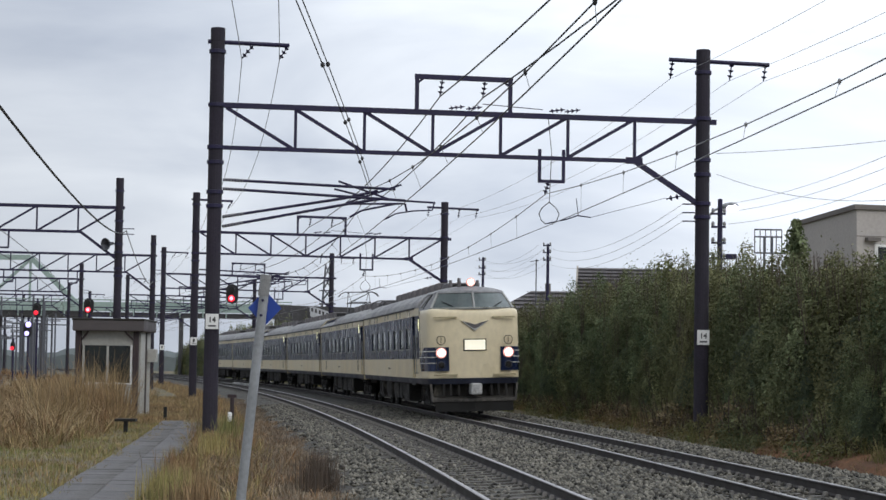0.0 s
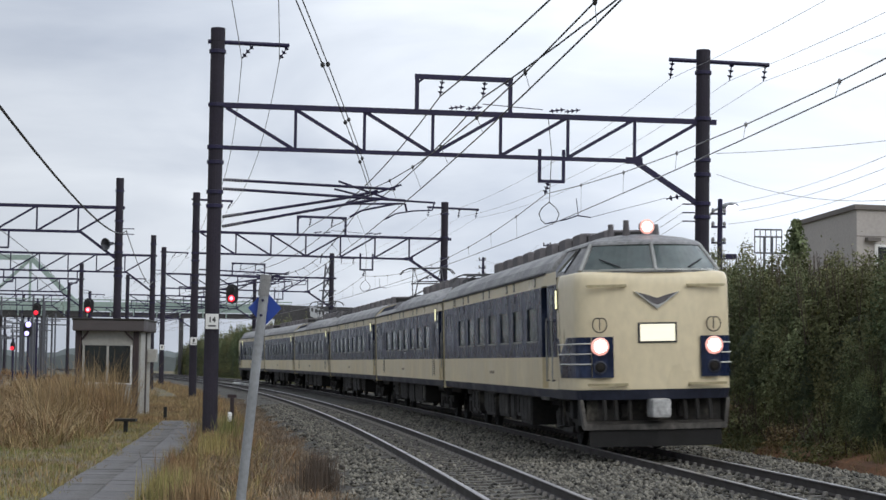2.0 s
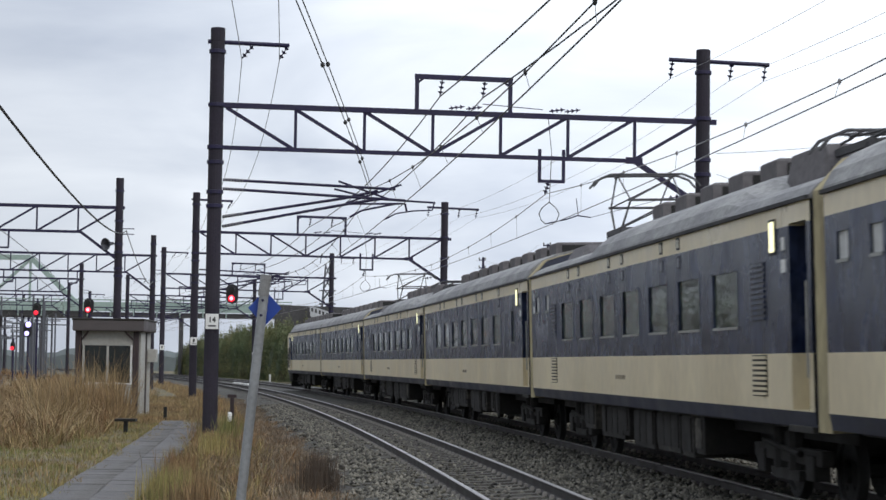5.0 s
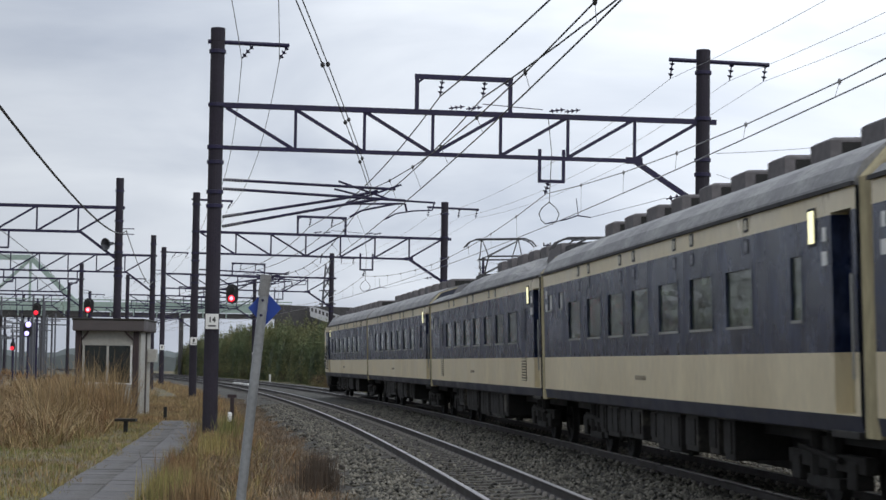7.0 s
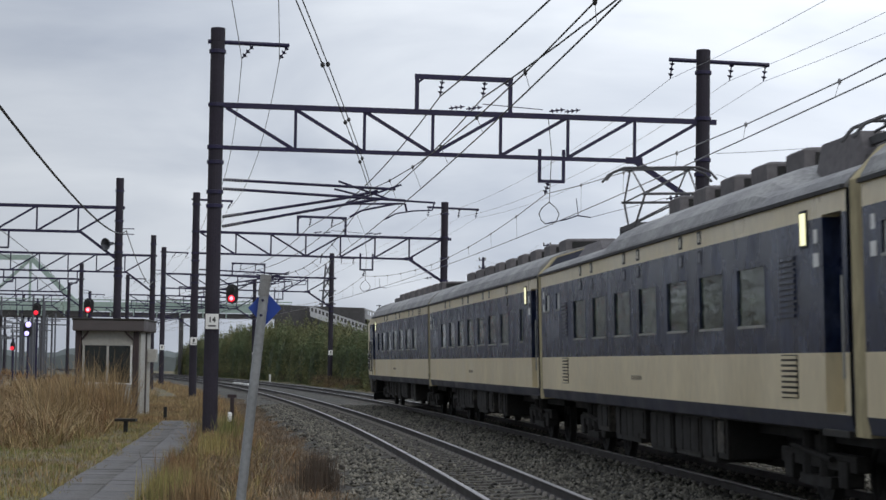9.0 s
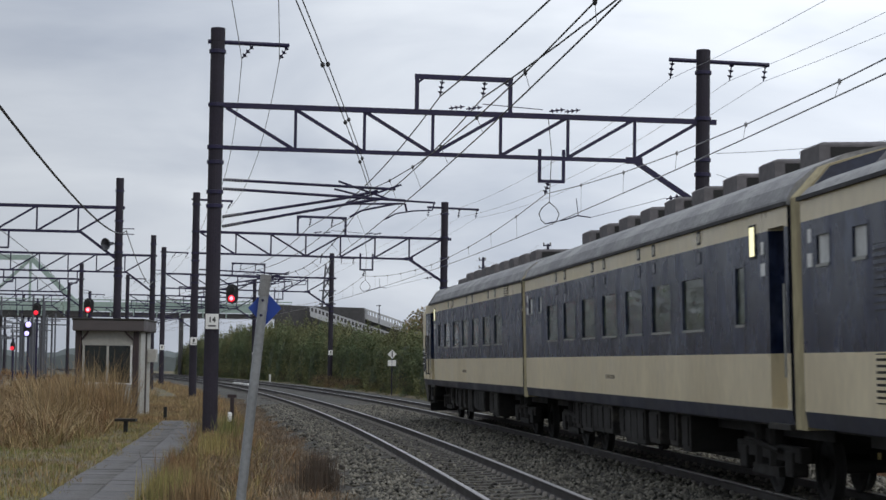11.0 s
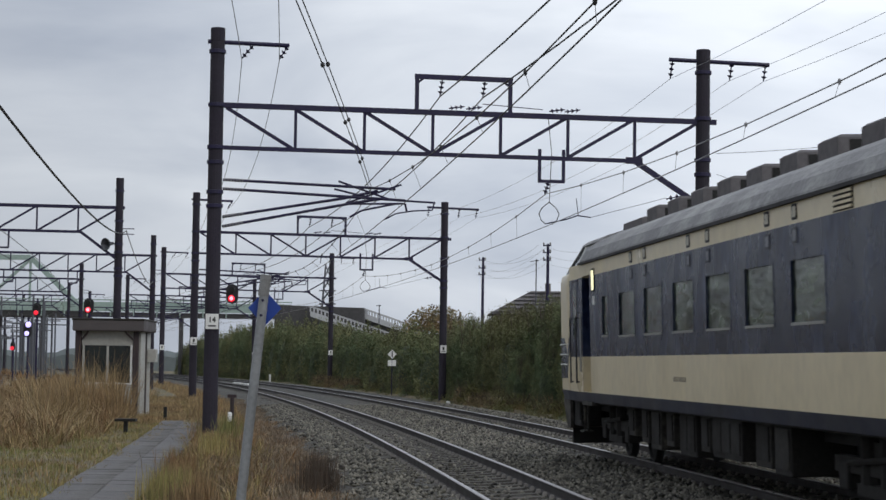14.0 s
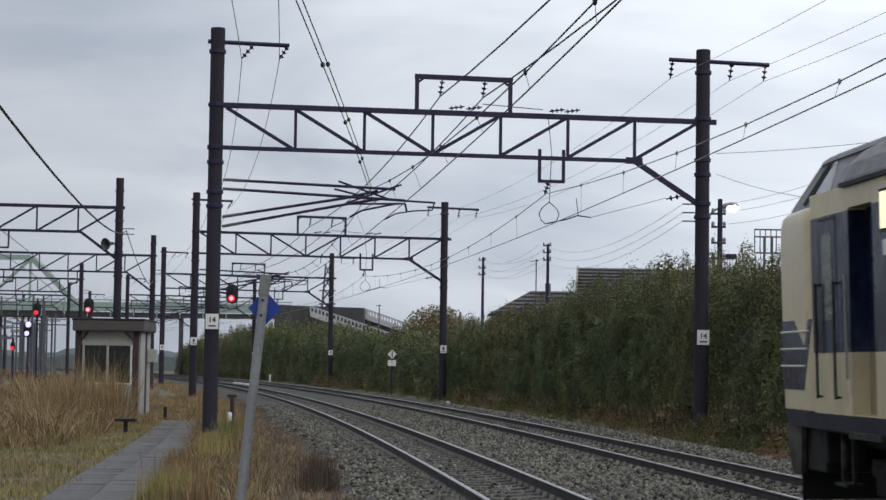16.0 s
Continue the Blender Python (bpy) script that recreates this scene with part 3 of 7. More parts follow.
def underframe(car, seed, lo=-5.0, hi=5.0):
    r = random.Random(seed)
    part("centre_sill", boxed(-9.6, 9.6, -0.9, 0.9, 0.78, 1.03), UNDER_BLACK, car, "black underframe, shade in its colour")
    # added dark box: closes the bright gaps and stands in for underfloor shade
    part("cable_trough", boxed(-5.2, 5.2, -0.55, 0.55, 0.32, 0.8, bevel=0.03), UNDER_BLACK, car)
    for side in (-1, 1):
        x = lo
        while x < hi - 0.7:
            w = r.choice((0.5, 0.7, 1.0, 1.5))
            zb = r.uniform(0.36, 0.52)
            y0, y1 = sorted((side * 0.55, side * r.uniform(1.22, 1.36)))
            shade = r.random()
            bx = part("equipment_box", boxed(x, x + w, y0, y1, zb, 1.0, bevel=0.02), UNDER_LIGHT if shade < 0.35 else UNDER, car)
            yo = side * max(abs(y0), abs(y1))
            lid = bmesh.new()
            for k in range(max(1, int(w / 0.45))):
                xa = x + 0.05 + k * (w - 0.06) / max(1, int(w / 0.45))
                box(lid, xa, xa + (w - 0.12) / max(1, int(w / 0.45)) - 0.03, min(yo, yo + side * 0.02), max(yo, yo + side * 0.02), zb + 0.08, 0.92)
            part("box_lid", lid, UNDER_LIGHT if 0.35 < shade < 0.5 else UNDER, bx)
            x += w + r.uniform(0.12, 0.5)
        part("air_pipe", tube(bmesh.new(), (-9.3, side * 1.33, 0.97), (9.3, side * 1.33, 0.97), 0.022, n=6), UNDER_LIGHT, car)


def roof_unit(car, x, w=0.80, z=3.945, h=0.27, half=0.55):
    b = bmesh.new()
    loft(b, [[(x - w / 2, -half, z - 0.14), (x + w / 2, -half, z - 0.14), (x + w / 2, half, z - 0.14), (x - w / 2, half, z - 0.14)],
             [(x - w / 2, -half, z + h * 0.88), (x + w / 2, -half, z + h * 0.88), (x + w / 2, half, z + h * 0.88), (x - w / 2, half, z + h * 0.88)],
             [(x - w / 2 + 0.03, -half + 0.05, z + h), (x + w / 2 - 0.03, -half + 0.05, z + h), (x + w / 2 - 0.03, half - 0.05, z + h), (x - w / 2 + 0.03, half - 0.05, z + h)]])
    unit = part("roof_unit", b, ROOF_BOX, car, "grey-brown roof air conditioner casing")
    for side in (-1, 1):
        part("vent_grille", boxed(x + side * (w / 2 + 0.002) - 0.006, x + side * (w / 2 + 0.002) + 0.006, -half * 0.75, half * 0.75, z + h * 0.12, z + h * 0.78), UNDER_BLACK, unit)


def pantograph(car, x, up=True):
    """A diamond current collector on four insulators."""
    z0 = 4.0
    base = bmesh.new()
    for sy in (-0.55, 0.55):
        beam(base, (x - 0.75, sy, z0), (x + 0.75, sy, z0), 0.06, 0.08)
        for sx in (-0.65, 0.65):
            lathe(base, ((0.05, 3.72), (0.09, 3.78), (0.05, 3.82), (0.09, 3.86), (0.05, 3.9), (0.05, z0)), n=8, at=(x + sx, sy, 0))
    for sx in (-0.65, 0.65):
        beam(base, (x + sx, -0.55, z0), (x + sx, 0.55, z0), 0.06, 0.08)
    p = part("pantograph", base, ROOF_DARK, car, "dark steel diamond pantograph" + (", raised" if up else ", folded"))
    zk, zt, kx = (4.5, 5.02, 0.95) if up else (4.10, 4.18, 1.2)
    for sx in (-1, 1):
        for sy in (-0.5, 0.5):
            part("lower_arm", tube(bmesh.new(), (x + sx * 0.35, sy, z0 + 0.05), (x + sx * kx, sy * 0.9, zk), 0.02, n=6), ROOF_DARK, p)
            part("upper_arm", tube(bmesh.new(), (x + sx * kx, sy * 0.9, zk), (x + sx * 0.12, sy, zt - 0.05), 0.016, n=6), ROOF_DARK, p)
        part("knee_bar", tube(bmesh.new(), (x + sx * kx, -0.5, zk), (x + sx * kx, 0.5, zk), 0.025, n=6), ROOF_DARK, p)
        part("brace", tube(bmesh.new(), (x + sx * 0.35, -0.5, z0 + 0.05), (x + sx * kx, 0.45, zk), 0.015, n=6), ROOF_DARK, p)
        part("brace", tube(bmesh.new(), (x + sx * kx, -0.45, zk), (x + sx * 0.12, 0.5, zt - 0.05), 0.014, n=6), ROOF_DARK, p)
    head = bmesh.new()
    for sx in (-0.2, 0.2):
        pts = [(-0.98, zt - 0.22), (-0.86, zt - 0.08), (-0.66, zt), (0.66, zt), (0.86, zt - 0.08), (0.98, zt - 0.22)]
        for (ya, za), (yb, zb) in zip(pts, pts[1:]):
            tube(head, (x + sx, ya, za), (x + sx, yb, zb), 0.022, n=6)
    for sy in (-0.5, 0.5):
        tube(head, (x - 0.2, sy, zt - 0.03), (x + 0.2, sy, zt - 0.03), 0.025, n=6)
    part("collector_head", head, ROOF_DARK, p)


def car_shell(car, spec, x0=-9.98, x1=9.98):
    """Side walls, roof skin, windows, doors and ports from the spec of each side."""
    holes = []
    for side, sp in spec.items():
        for x, w, za, zb in sp["windows"]:
            holes.append((side, x - w / 2, x + w / 2, za, zb, 0.05))
        for xa, xb in sp["doors"]:
            holes.append((side, xa, xb, 1.16, 3.13, 0.24))
    for name, za, zb, m, label in BANDS:
        part(name, side_band(za, zb, x0, x1, holes, 0.03 if name == "skirt_band" else 0.0), m, car, label)
    for side, sp in spec.items():
        for x, w, za, zb in sp["windows"]:
            window(car, side, x, w, za, zb)
        for xa, xb in sp["doors"]:
            entrance(car, side, xa, xb)
        for x in sp["ports"]:
            bunk_port(car, side, x, 3.235, PORT_CREAM)
            bunk_port(car, side, x, 2.985, PORT_BLUE)
        for x in sp["lamps"]:
            y = side * HALF
            f = part("side_lamp", boxed(x - 0.13, x + 0.13, min(y, y + side * 0.014), max(y, y + side * 0.014), 2.83, 3.22, bevel=0.005), DARK_TRIM, car, "lit yellow door indicator lamp")
            part("lamp_glass", boxed(x - 0.095, x + 0.095, min(y + side * 0.01, y + side * 0.02), max(y + side * 0.01, y + side * 0.02), 2.86, 3.19), SIDE_LIT, f)
            pl = part("notice_plate", boxed(x + sp["sign"] - 0.09, x + sp["sign"] + 0.09, min(y, y + side * 0.01), max(y, y + side * 0.01), 2.62, 2.76), WHITE_ENAMEL, car, "small white notice plate")
            part("upper_plate", boxed(x + sp["sign"] - 0.06, x + sp["sign"] + 0.06, min(y, y + side * 0.01), max(y, y + side * 0.01), 2.86, 3.0), WHITE_ENAMEL, pl)
        for x in sp.get("end_notes", ()):
            y = side * HALF
            nt_ = part("notice_plate", boxed(x - 0.09, x + 0.09, min(y, y + side * 0.01), max(y, y + side * 0.01), 2.63, 2.77), WHITE_ENAMEL, car, "small white notice plate")
            part("upper_plate", boxed(x - 0.06, x + 0.06, min(y, y + side * 0.01), max(y, y + side * 0.01), 2.88, 3.02), WHITE_ENAMEL, nt_)
        for a in sp["louvres"]:
            louvre(car, side, *a)
        for x in sp.get("marks", ()):
            y = side * (HALF + 0.003)
            mk = bmesh.new()
            for k in range(8):
                box(mk, x + 0.3 + k * 0.1, x + 0.3 + k * 0.1 + 0.07, min(y - side * 0.004, y), max(y - side * 0.004, y), 1.40, 1.465)
            part("fleet_lettering", mk, FADED, car, "faded unreadable lettering")
        gut = bmesh.new()
        yg = side * 1.5
        beam(gut, (x0, yg, 3.352), (x1 - (1.2 if car.name.startswith("cab") else 0), yg, 3.352), 0.045, 0.04)
        part("rain_gutter", gut, DARK_TRIM, car)


def win(c, w=1.24, z0=2.08, z1=2.73):
    return (c - 10.25, w, z0, z1)


def mid_spec(kind):
    if kind == "motor":
        ws = [win(4.72 + 1.97 * i) for i in range(7)] + [win(1.1, 0.46, 2.65, 2.94), win(2.36, 0.46, 2.65, 2.94)]
        lv = [(17.8 - 10.25, 18.4 - 10.25, 2.12, 2.78, BLUE, 11), (17.8 - 10.25, 18.4 - 10.25, 1.28, 1.74, CREAM, 8),
              (2.8 - 10.25, 3.4 - 10.25, 2.12, 2.74, BLUE, 9), (2.8 - 10.25, 3.4 - 10.25, 1.28, 1.74, CREAM, 8)]
        pt = [4.9, 6.0, 8.9, 10.0, 12.9, 14.0]
    else:
        ws = [win(3.85 + 1.97 * i) for i in range(7)] + [win(1.1, 0.46, 2.65, 2.94), win(2.36, 0.46, 2.65, 2.94), win(18.13, 0.42, 2.1, 2.76)]
        lv = []
        pt = [4.38, 5.42, 8.27, 9.35, 12.2, 13.26, 16.08]
    one = dict(windows=ws, doors=[(19.42 - 10.25, 20.08 - 10.25)], ports=[p - 10.25 for p in pt], lamps=[18.78 - 10.25], sign=0.42, louvres=lv, marks=[9.0 - 10.25], end_notes=[0.62 - 10.25])
    return {-1: one, 1: one}


def end_gear(car, x, bellows):
    d = 1 if x > 0 else -1
    half = [(1.45, 1.05), (1.45, 3.36), (1.15, 3.70), (0.4, 3.92)]
    ring = [(-y, z) for y, z in half] + [(y, z) for y, z in half[::-1]]
    part("end_wall", loft(bmesh.new(), [[(x - d * 0.06, y, z) for y, z in ring], [(x, y, z) for y, z in ring]]), SKIRT, car, "dark end wall")
    if bellows:
        bw = bmesh.new()
        secs = []
        for k in range(9):
            t = 1.0 if k % 2 else 0.985
            xx = x + d * (0.02 + 0.46 * k / 8)
            secs.append([(xx, yy * t, zz) for yy, zz in ((-1.465, 0.95), (1.465, 0.95), (1.465, 3.40), (1.16, 3.73), (0.4, 3.93), (-0.4, 3.93), (-1.16, 3.73), (-1.465, 3.40))])
        loft(bw, secs)
        part("gangway_bellows", bw, BELLOWS, car, "faded cream gangway bellows")
    cp = bmesh.new()
    box(cp, min(x - d * 0.4, x + d * 0.25), max(x - d * 0.4, x + d * 0.25), -0.14, 0.14, 0.74, 1.0, bevel=0.02)
    part("coupler", cp, UNDER_BLACK, car)


def middle_car(kind, label, seed):
    car = thing("passenger_car", label, "train car", "train")
    car_shell(car, mid_spec(kind))
    if kind == "motor":
        rf = loft(bmesh.new(), [roof_section(-9.99, 0.42), roof_section(-3.4, 0.42), roof_section(-2.9, 0.0), roof_section(6.2, 0.0), roof_section(6.8, 0.35), roof_section(9.99, 0.35)])
    else:
        rf = loft(bmesh.new(), [roof_section(x) for x in (-9.99, 0, 9.99)])
    part("roof", rf, ROOF, car, "weathered grey arched roof")
    if kind == "motor":
        for i in range(5):
            roof_unit(car, -1.9 + 1.72 * i)
        pantograph(car, -5.6, True)
        pantograph(car, 8.5, False)
        hump = loft(bmesh.new(), [[(x, -0.95, 3.6), (x, 0.95, 3.6), (x, 0.75, 3.6 + h), (x, -0.75, 3.6 + h)] for x, h in ((-9.7, 0.1), (-8.9, 0.28), (-7.4, 0.28), (-7.1, 0.1))])
        part("roof_casing", hump, ROOF_BOX, car, "grey trapezoid equipment casing")
        gear = bmesh.new()
        for yy in (-0.5, 0.5):
            tube(gear, (6.9, yy, 3.86), (9.8, yy, 3.9), 0.035, n=6)
            for k in range(4):
                lathe(gear, ((0.05, 3.6), (0.1, 3.68), (0.05, 3.72), (0.1, 3.78), (0.04, 3.84)), n=8, at=(7.1 + 0.8 * k, yy, 0))
        part("roof_conductors", gear, ROOF_DARK, car)
        long_unit = loft(bmesh.new(), [[(x, -0.8, 3.5), (x, 0.8, 3.5), (x, 0.66, 3.5 + h), (x, -0.66, 3.5 + h)] for x, h in ((6.3, 0.35), (6.5, 0.62), (7.9, 0.62), (8.1, 0.35))])
        part("roof_casing", long_unit, ROOF_BOX, car)
    else:
        for i in range(9):
            roof_unit(car, -7.9 + 1.95 * i)
    underframe(car, seed)
    bogie(car, -7.08)
    bogie(car, 7.08)
    end_gear(car, -9.98, True)
    end_gear(car, 9.98, False)
    return car


FRONT, BOW = 10.72, 0.16


def nose_ring(z, front, half, back=8.75, bow=BOW, corner=0.36, taper=0.06):
    """The plan outline of the cab at one height."""
    pts = [(back, -half), (9.15, -half), (front - corner - bow, taper - half)]
    for k in range(1, 6):
        a = math.pi / 2 * k / 5
        pts.append((front - bow - corner + corner * math.sin(a), taper - half + corner * (1 - math.cos(a))))
    for y in (-0.6, -0.3, 0.0, 0.3, 0.6):
        pts.append((front - bow * (abs(y) / half) ** 2, y * half / 1.475))
    pts += [(x, -y) for x, y in pts[7::-1]]
    return [(x, y, z) for x, y in pts]


def face_plate(bm, y0, y1, z0, z1, out=0.012, depth=0.03, front=FRONT):
    """A box that follows the bowed front."""
    n = max(2, int(abs(y1 - y0) / 0.12) + 1)
    secs = []
    for i in range(n):
        y = y0 + (y1 - y0) * i / (n - 1)
        x = front - BOW * (abs(y) / HALF) ** 2
        secs.append([(x - depth, y, z0), (x + out, y, z0), (x + out, y, z1), (x - depth, y, z1)])
    return loft(bm, secs)


def cab_car(label):
    car = thing("cab_car", label, "train car", "train")
    right = dict(windows=[win(4.26 + 1.97 * i) for i in range(7)] + [win(0.9, 0.38, 2.66, 2.93), win(2.0, 0.38, 2.66, 2.93)],
                 doors=[(17.27 - 10.25, 17.97 - 10.25)], ports=[p - 10.25 for p in (4.72, 5.78, 8.68, 9.75, 12.6, 13.67, 16.53)],
                 lamps=[], sign=0, louvres=[(2.4 - 10.25, 2.95 - 10.25, 3.12, 3.38, CREAM, 5)], marks=[9.3 - 10.25])
    left = dict(windows=[win(3.75 + 1.98 * i) for i in range(6)] + [win(15.5, 0.5, 2.1, 2.73)],
                doors=[(16.95 - 10.25, 17.72 - 10.25)], ports=[p - 10.25 for p in (4.18, 5.30, 8.18, 9.28, 12.18, 13.23)],
                lamps=[16.55 - 10.25], sign=-0.02, louvres=[(2.15 - 10.25, 2.75 - 10.25, 3.12, 3.38, CREAM, 5)], marks=[9.3 - 10.25])
    car_shell(car, {-1: right, 1: left}, -9.98, 8.8)
    part("roof", loft(bmesh.new(), [roof_section(x) for x in (-9.99, 0, 7.5)] + [roof_section(7.95, 0.0, 0.97)]), ROOF, car, "weathered grey arched roof")
    for i in range(8):
        roof_unit(car, -5.9 + 1.68 * i)
    roof_unit(car, 7.75, 1.6, 3.93, 0.2, 0.5)
    # cream nose, dark lower edge
    part("cab_front", loft(bmesh.new(), [nose_ring(1.16, FRONT - 0.02, 1.473), nose_ring(1.168, FRONT - 0.02, 1.473), nose_ring(1.18, FRONT - 0.02, 1.473), nose_ring(1.8, FRONT - 0.01, 1.474), nose_ring(2.4, FRONT, 1.475), nose_ring(3.0, FRONT - 0.01, 1.472), nose_ring(3.12, FRONT - 0.02, 1.47), nose_ring(3.21, FRONT - 0.05, 1.455), nose_ring(3.255, FRONT - 0.12, 1.42), nose_ring(3.275, FRONT - 0.22, 1.36), nose_ring(3.279, FRONT - 0.25, 1.34)]), CREAM, car, "cream painted cab front with rounded corners", smooth=True)
    part("front_skirt_band", loft(bmesh.new(), [nose_ring(0.985, FRONT - 0.06, 1.445), nose_ring(1.155, FRONT - 0.015, 1.476)]), SKIRT, car, "dark navy lower edge")
    # windscreen storey: strongly bowed and raked, narrower than the body
    def screen_x(y, z):
        t = (z - 3.27) / 0.50
        half = 1.31 - 0.28 * t
        return 10.66 - 0.36 * t - 0.54 * (abs(y) / half) ** 2.4

    def screen_row(z, out=0.0, wide=1.0):
        t = (z - 3.27) / 0.50
        half = (1.31 - 0.28 * t) * wide
        side_y = [(7.4, 1.435 - 0.36 * t), (9.3, 1.40 - 0.34 * t)]
        front = [(screen_x(half * k / 8, z) + out, half * k / 8) for k in range(8, 0, -1)]
        pts = [(x, -y * wide, z) for x, y in side_y] + [(x, -y, z) for x, y in front] + [(screen_x(0, z) + out, 0, z)]
        return pts + [(x, -y, zz) for x, y, zz in pts[-2::-1]]
    part("windscreen_surround", loft(bmesh.new(), [screen_row(3.24), screen_row(3.45), screen_row(3.78)]), ROOF, car, "grey windscreen surround")
    cap = loft(bmesh.new(), [screen_row(3.755, 0.05, 1.03), screen_row(3.80, 0.07, 1.03), [(x, y * 0.97, 3.84) for x, y, z in screen_row(3.80, 0.02)], [(7.4 + (x - 7.4) * 0.93, y * 0.72, 3.92) for x, y, z in screen_row(3.80)], [(7.4 + (x - 7.4) * 0.8, y * 0.4, 3.975) for x, y, z in screen_row(3.80)]])
    part("cab_roof", cap, ROOF, car, "grey domed cab roof")
    for side in (-1, 1):
        def spot(y, z, out=0.015):
            return Vector((screen_x(y, z) + out, y, z + out * 0.6))
        def edge(z):
            return 1.31 - 0.28 * (z - 3.27) / 0.50
        g = bmesh.new()
        grid = [[g.verts.new(spot(side * (0.04 + (0.93 * edge(z) - 0.04) * k / 10), z)) for k in range(11)] for z in (3.30, 3.41, 3.52, 3.63, 3.735)]
        for a, b in zip(grid, grid[1:]):
            for i in range(10):
                g.faces.new((a[i], a[i + 1], b[i + 1], b[i]))
        w = part("windscreen", g, CAB_PANE, car, "sloping tinted windscreen")
        part("wiper", tube(bmesh.new(), spot(side * 0.62, 3.30, 0.05), spot(side * 0.93, 3.46, 0.05), 0.013, n=6), DARK_TRIM, w)
        line = [spot(side * 1.24 * k / 10, 3.275, 0.02) for k in range(11)]
        sl = loft(bmesh.new(), [[(p.x - 0.02, p.y, p.z - 0.02), (p.x + 0.02, p.y, p.z - 0.02), (p.x + 0.02, p.y, p.z + 0.015), (p.x - 0.02, p.y, p.z + 0.02)] for p in line])
        part("window_sill", sl, CHROME, w, "pale metal windscreen sill")
        part("corner_pillar", tube(bmesh.new(), spot(side * edge(3.27) * 0.965, 3.27, 0.01), spot(side * edge(3.76) * 0.965, 3.76, 0.01), 0.045, n=8), FRAME_METAL, car, "pale metal windscreen pillar")
        def flank(x, z, out=0.006):
            t = (z - 3.27) / 0.50
            ya, yb = 1.435 - 0.36 * t, 1.40 - 0.34 * t
            return (x, side * (ya + (yb - ya) * (x - 7.4) / 1.9 + out), z)
        for pts, nm in (([(7.55, 3.40), (8.42, 3.36), (9.0, 3.70), (8.72, 3.70)], "grey fixed quarter panel"), ([(8.50, 3.355), (9.24, 3.32), (9.30, 3.70), (9.08, 3.70)], "dark cab quarter window")):
            q = bmesh.new()
            q.faces.new([q.verts.new(flank(x, z)) for x, z in pts])
            part("quarter_window", q, CAB_PANE if nm.startswith("dark") else PORT_BLUE, car, nm)
        part("quarter_post", tube(bmesh.new(), flank(8.46, 3.35), flank(9.04, 3.71), 0.028, n=6), FRAME_METAL, car, "pale metal window post")
        part("quarter_post", tube(bmesh.new(), flank(9.27, 3.29), flank(9.32, 3.73), 0.03, n=6), DARK_TRIM, car)
        # lamp panel with four bright strips
        y0, y1 = side * 0.79, side * 1.16
        pn = part("lamp_panel", face_plate(bmesh.new(), y0, y1, 1.375, 2.10, 0.008), BLUE, car, "navy lamp panel with pale strips")
        wrap = bmesh.new()
        secs = []
        for p in nose_ring(0, FRONT + 0.004, 1.482):
            if p[1] * side > 1.10 and p[0] > 9.6:
                secs.append([(p[0], p[1], 1.375), (p[0] - 0.02, p[1] * 0.985, 1.375), (p[0] - 0.02, p[1] * 0.985, 2.10), (p[0], p[1], 2.10)])
        x_end = 9.20
        secs.append([(x_end, side * 1.482, 1.375), (x_end, side * 1.46, 1.375), (x_end - 0.38, side * 1.46, 2.10), (x_end - 0.38, side * 1.482, 2.10)])
        secs.sort(key=lambda q: (-q[0][0], abs(q[0][1])))
        loft(wrap, secs)
        part("panel_wrap", wrap, BLUE, pn)
        for z in (1.62, 1.80, 1.98):
            st = bmesh.new()
            ring = [p for p in nose_ring(z, FRONT + 0.012, 1.49) if p[1] * side > 1.05 and p[0] > 9.6]
            ring.sort(key=lambda q: (-q[0], abs(q[1])))
            ring.append((9.20 - 0.52 * (z - 1.375) + 0.03, side * 1.49, z))
            for a, b in zip(ring, ring[1:]):
                tube(st, a, b, 0.014, n=6)
            part("bright_strip", st, STRIP, pn, "pale metal strip")
        yl = side * 1.03
        xl = FRONT - BOW * (1.03 / HALF) ** 2
        lamp = part("headlight", lathe(bmesh.new(), ((0.16, 0.0), (0.16, 0.05), (0.12, 0.07)), n=24, axis="x", at=(xl, yl, 1.93)), HEADLIGHT_RIM, car, "round headlight, lit")
        part("headlight_lens", lathe(bmesh.new(), ((0.115, 0.06), (0.11, 0.085), (0.06, 0.105)), n=24, axis="x", at=(xl, yl, 1.93)), HEADLIGHT, lamp)
        tail = part("tail_lamp", lathe(bmesh.new(), ((0.12, 0.0), (0.12, 0.04), (0.095, 0.045), (0.09, 0.02)), n=24, axis="x", at=(xl, yl, 1.56)), SKIRT, car, "unlit round tail lamp")
        part("tail_lens", lathe(bmesh.new(), ((0.09, 0.02), (0.05, 0.05)), n=20, axis="x", at=(xl, yl, 1.56)), UNDER, tail)
        ring = bmesh.new()
        rows = []
        for k in range(24):
            a = 2 * math.pi * k / 24
            rows.append([ring.verts.new((xl + 0.03 + 0.011 * math.sin(c), yl + (0.127 + 0.011 * math.cos(c)) * math.cos(a), 2.315 + (0.14 + 0.011 * math.cos(c)) * math.sin(a) - 0.03 * max(0.0, math.sin(a)) ** 9)) for c in [2 * math.pi * j / 5 for j in range(5)]])
        for k in range(24):
            for j in range(5):
                ring.faces.new((rows[k][j], rows[k][(j + 1) % 5], rows[(k + 1) % 24][(j + 1) % 5], rows[(k + 1) % 24][j]))
        part("ring_bar", tube(bmesh.new(), (xl + 0.03, yl, 2.22), (xl + 0.03, yl, 2.43), 0.009, n=5), UNDER_LIGHT, car)
        part("marker_ring", ring, UNDER_LIGHT, car, "round marker disc holder")
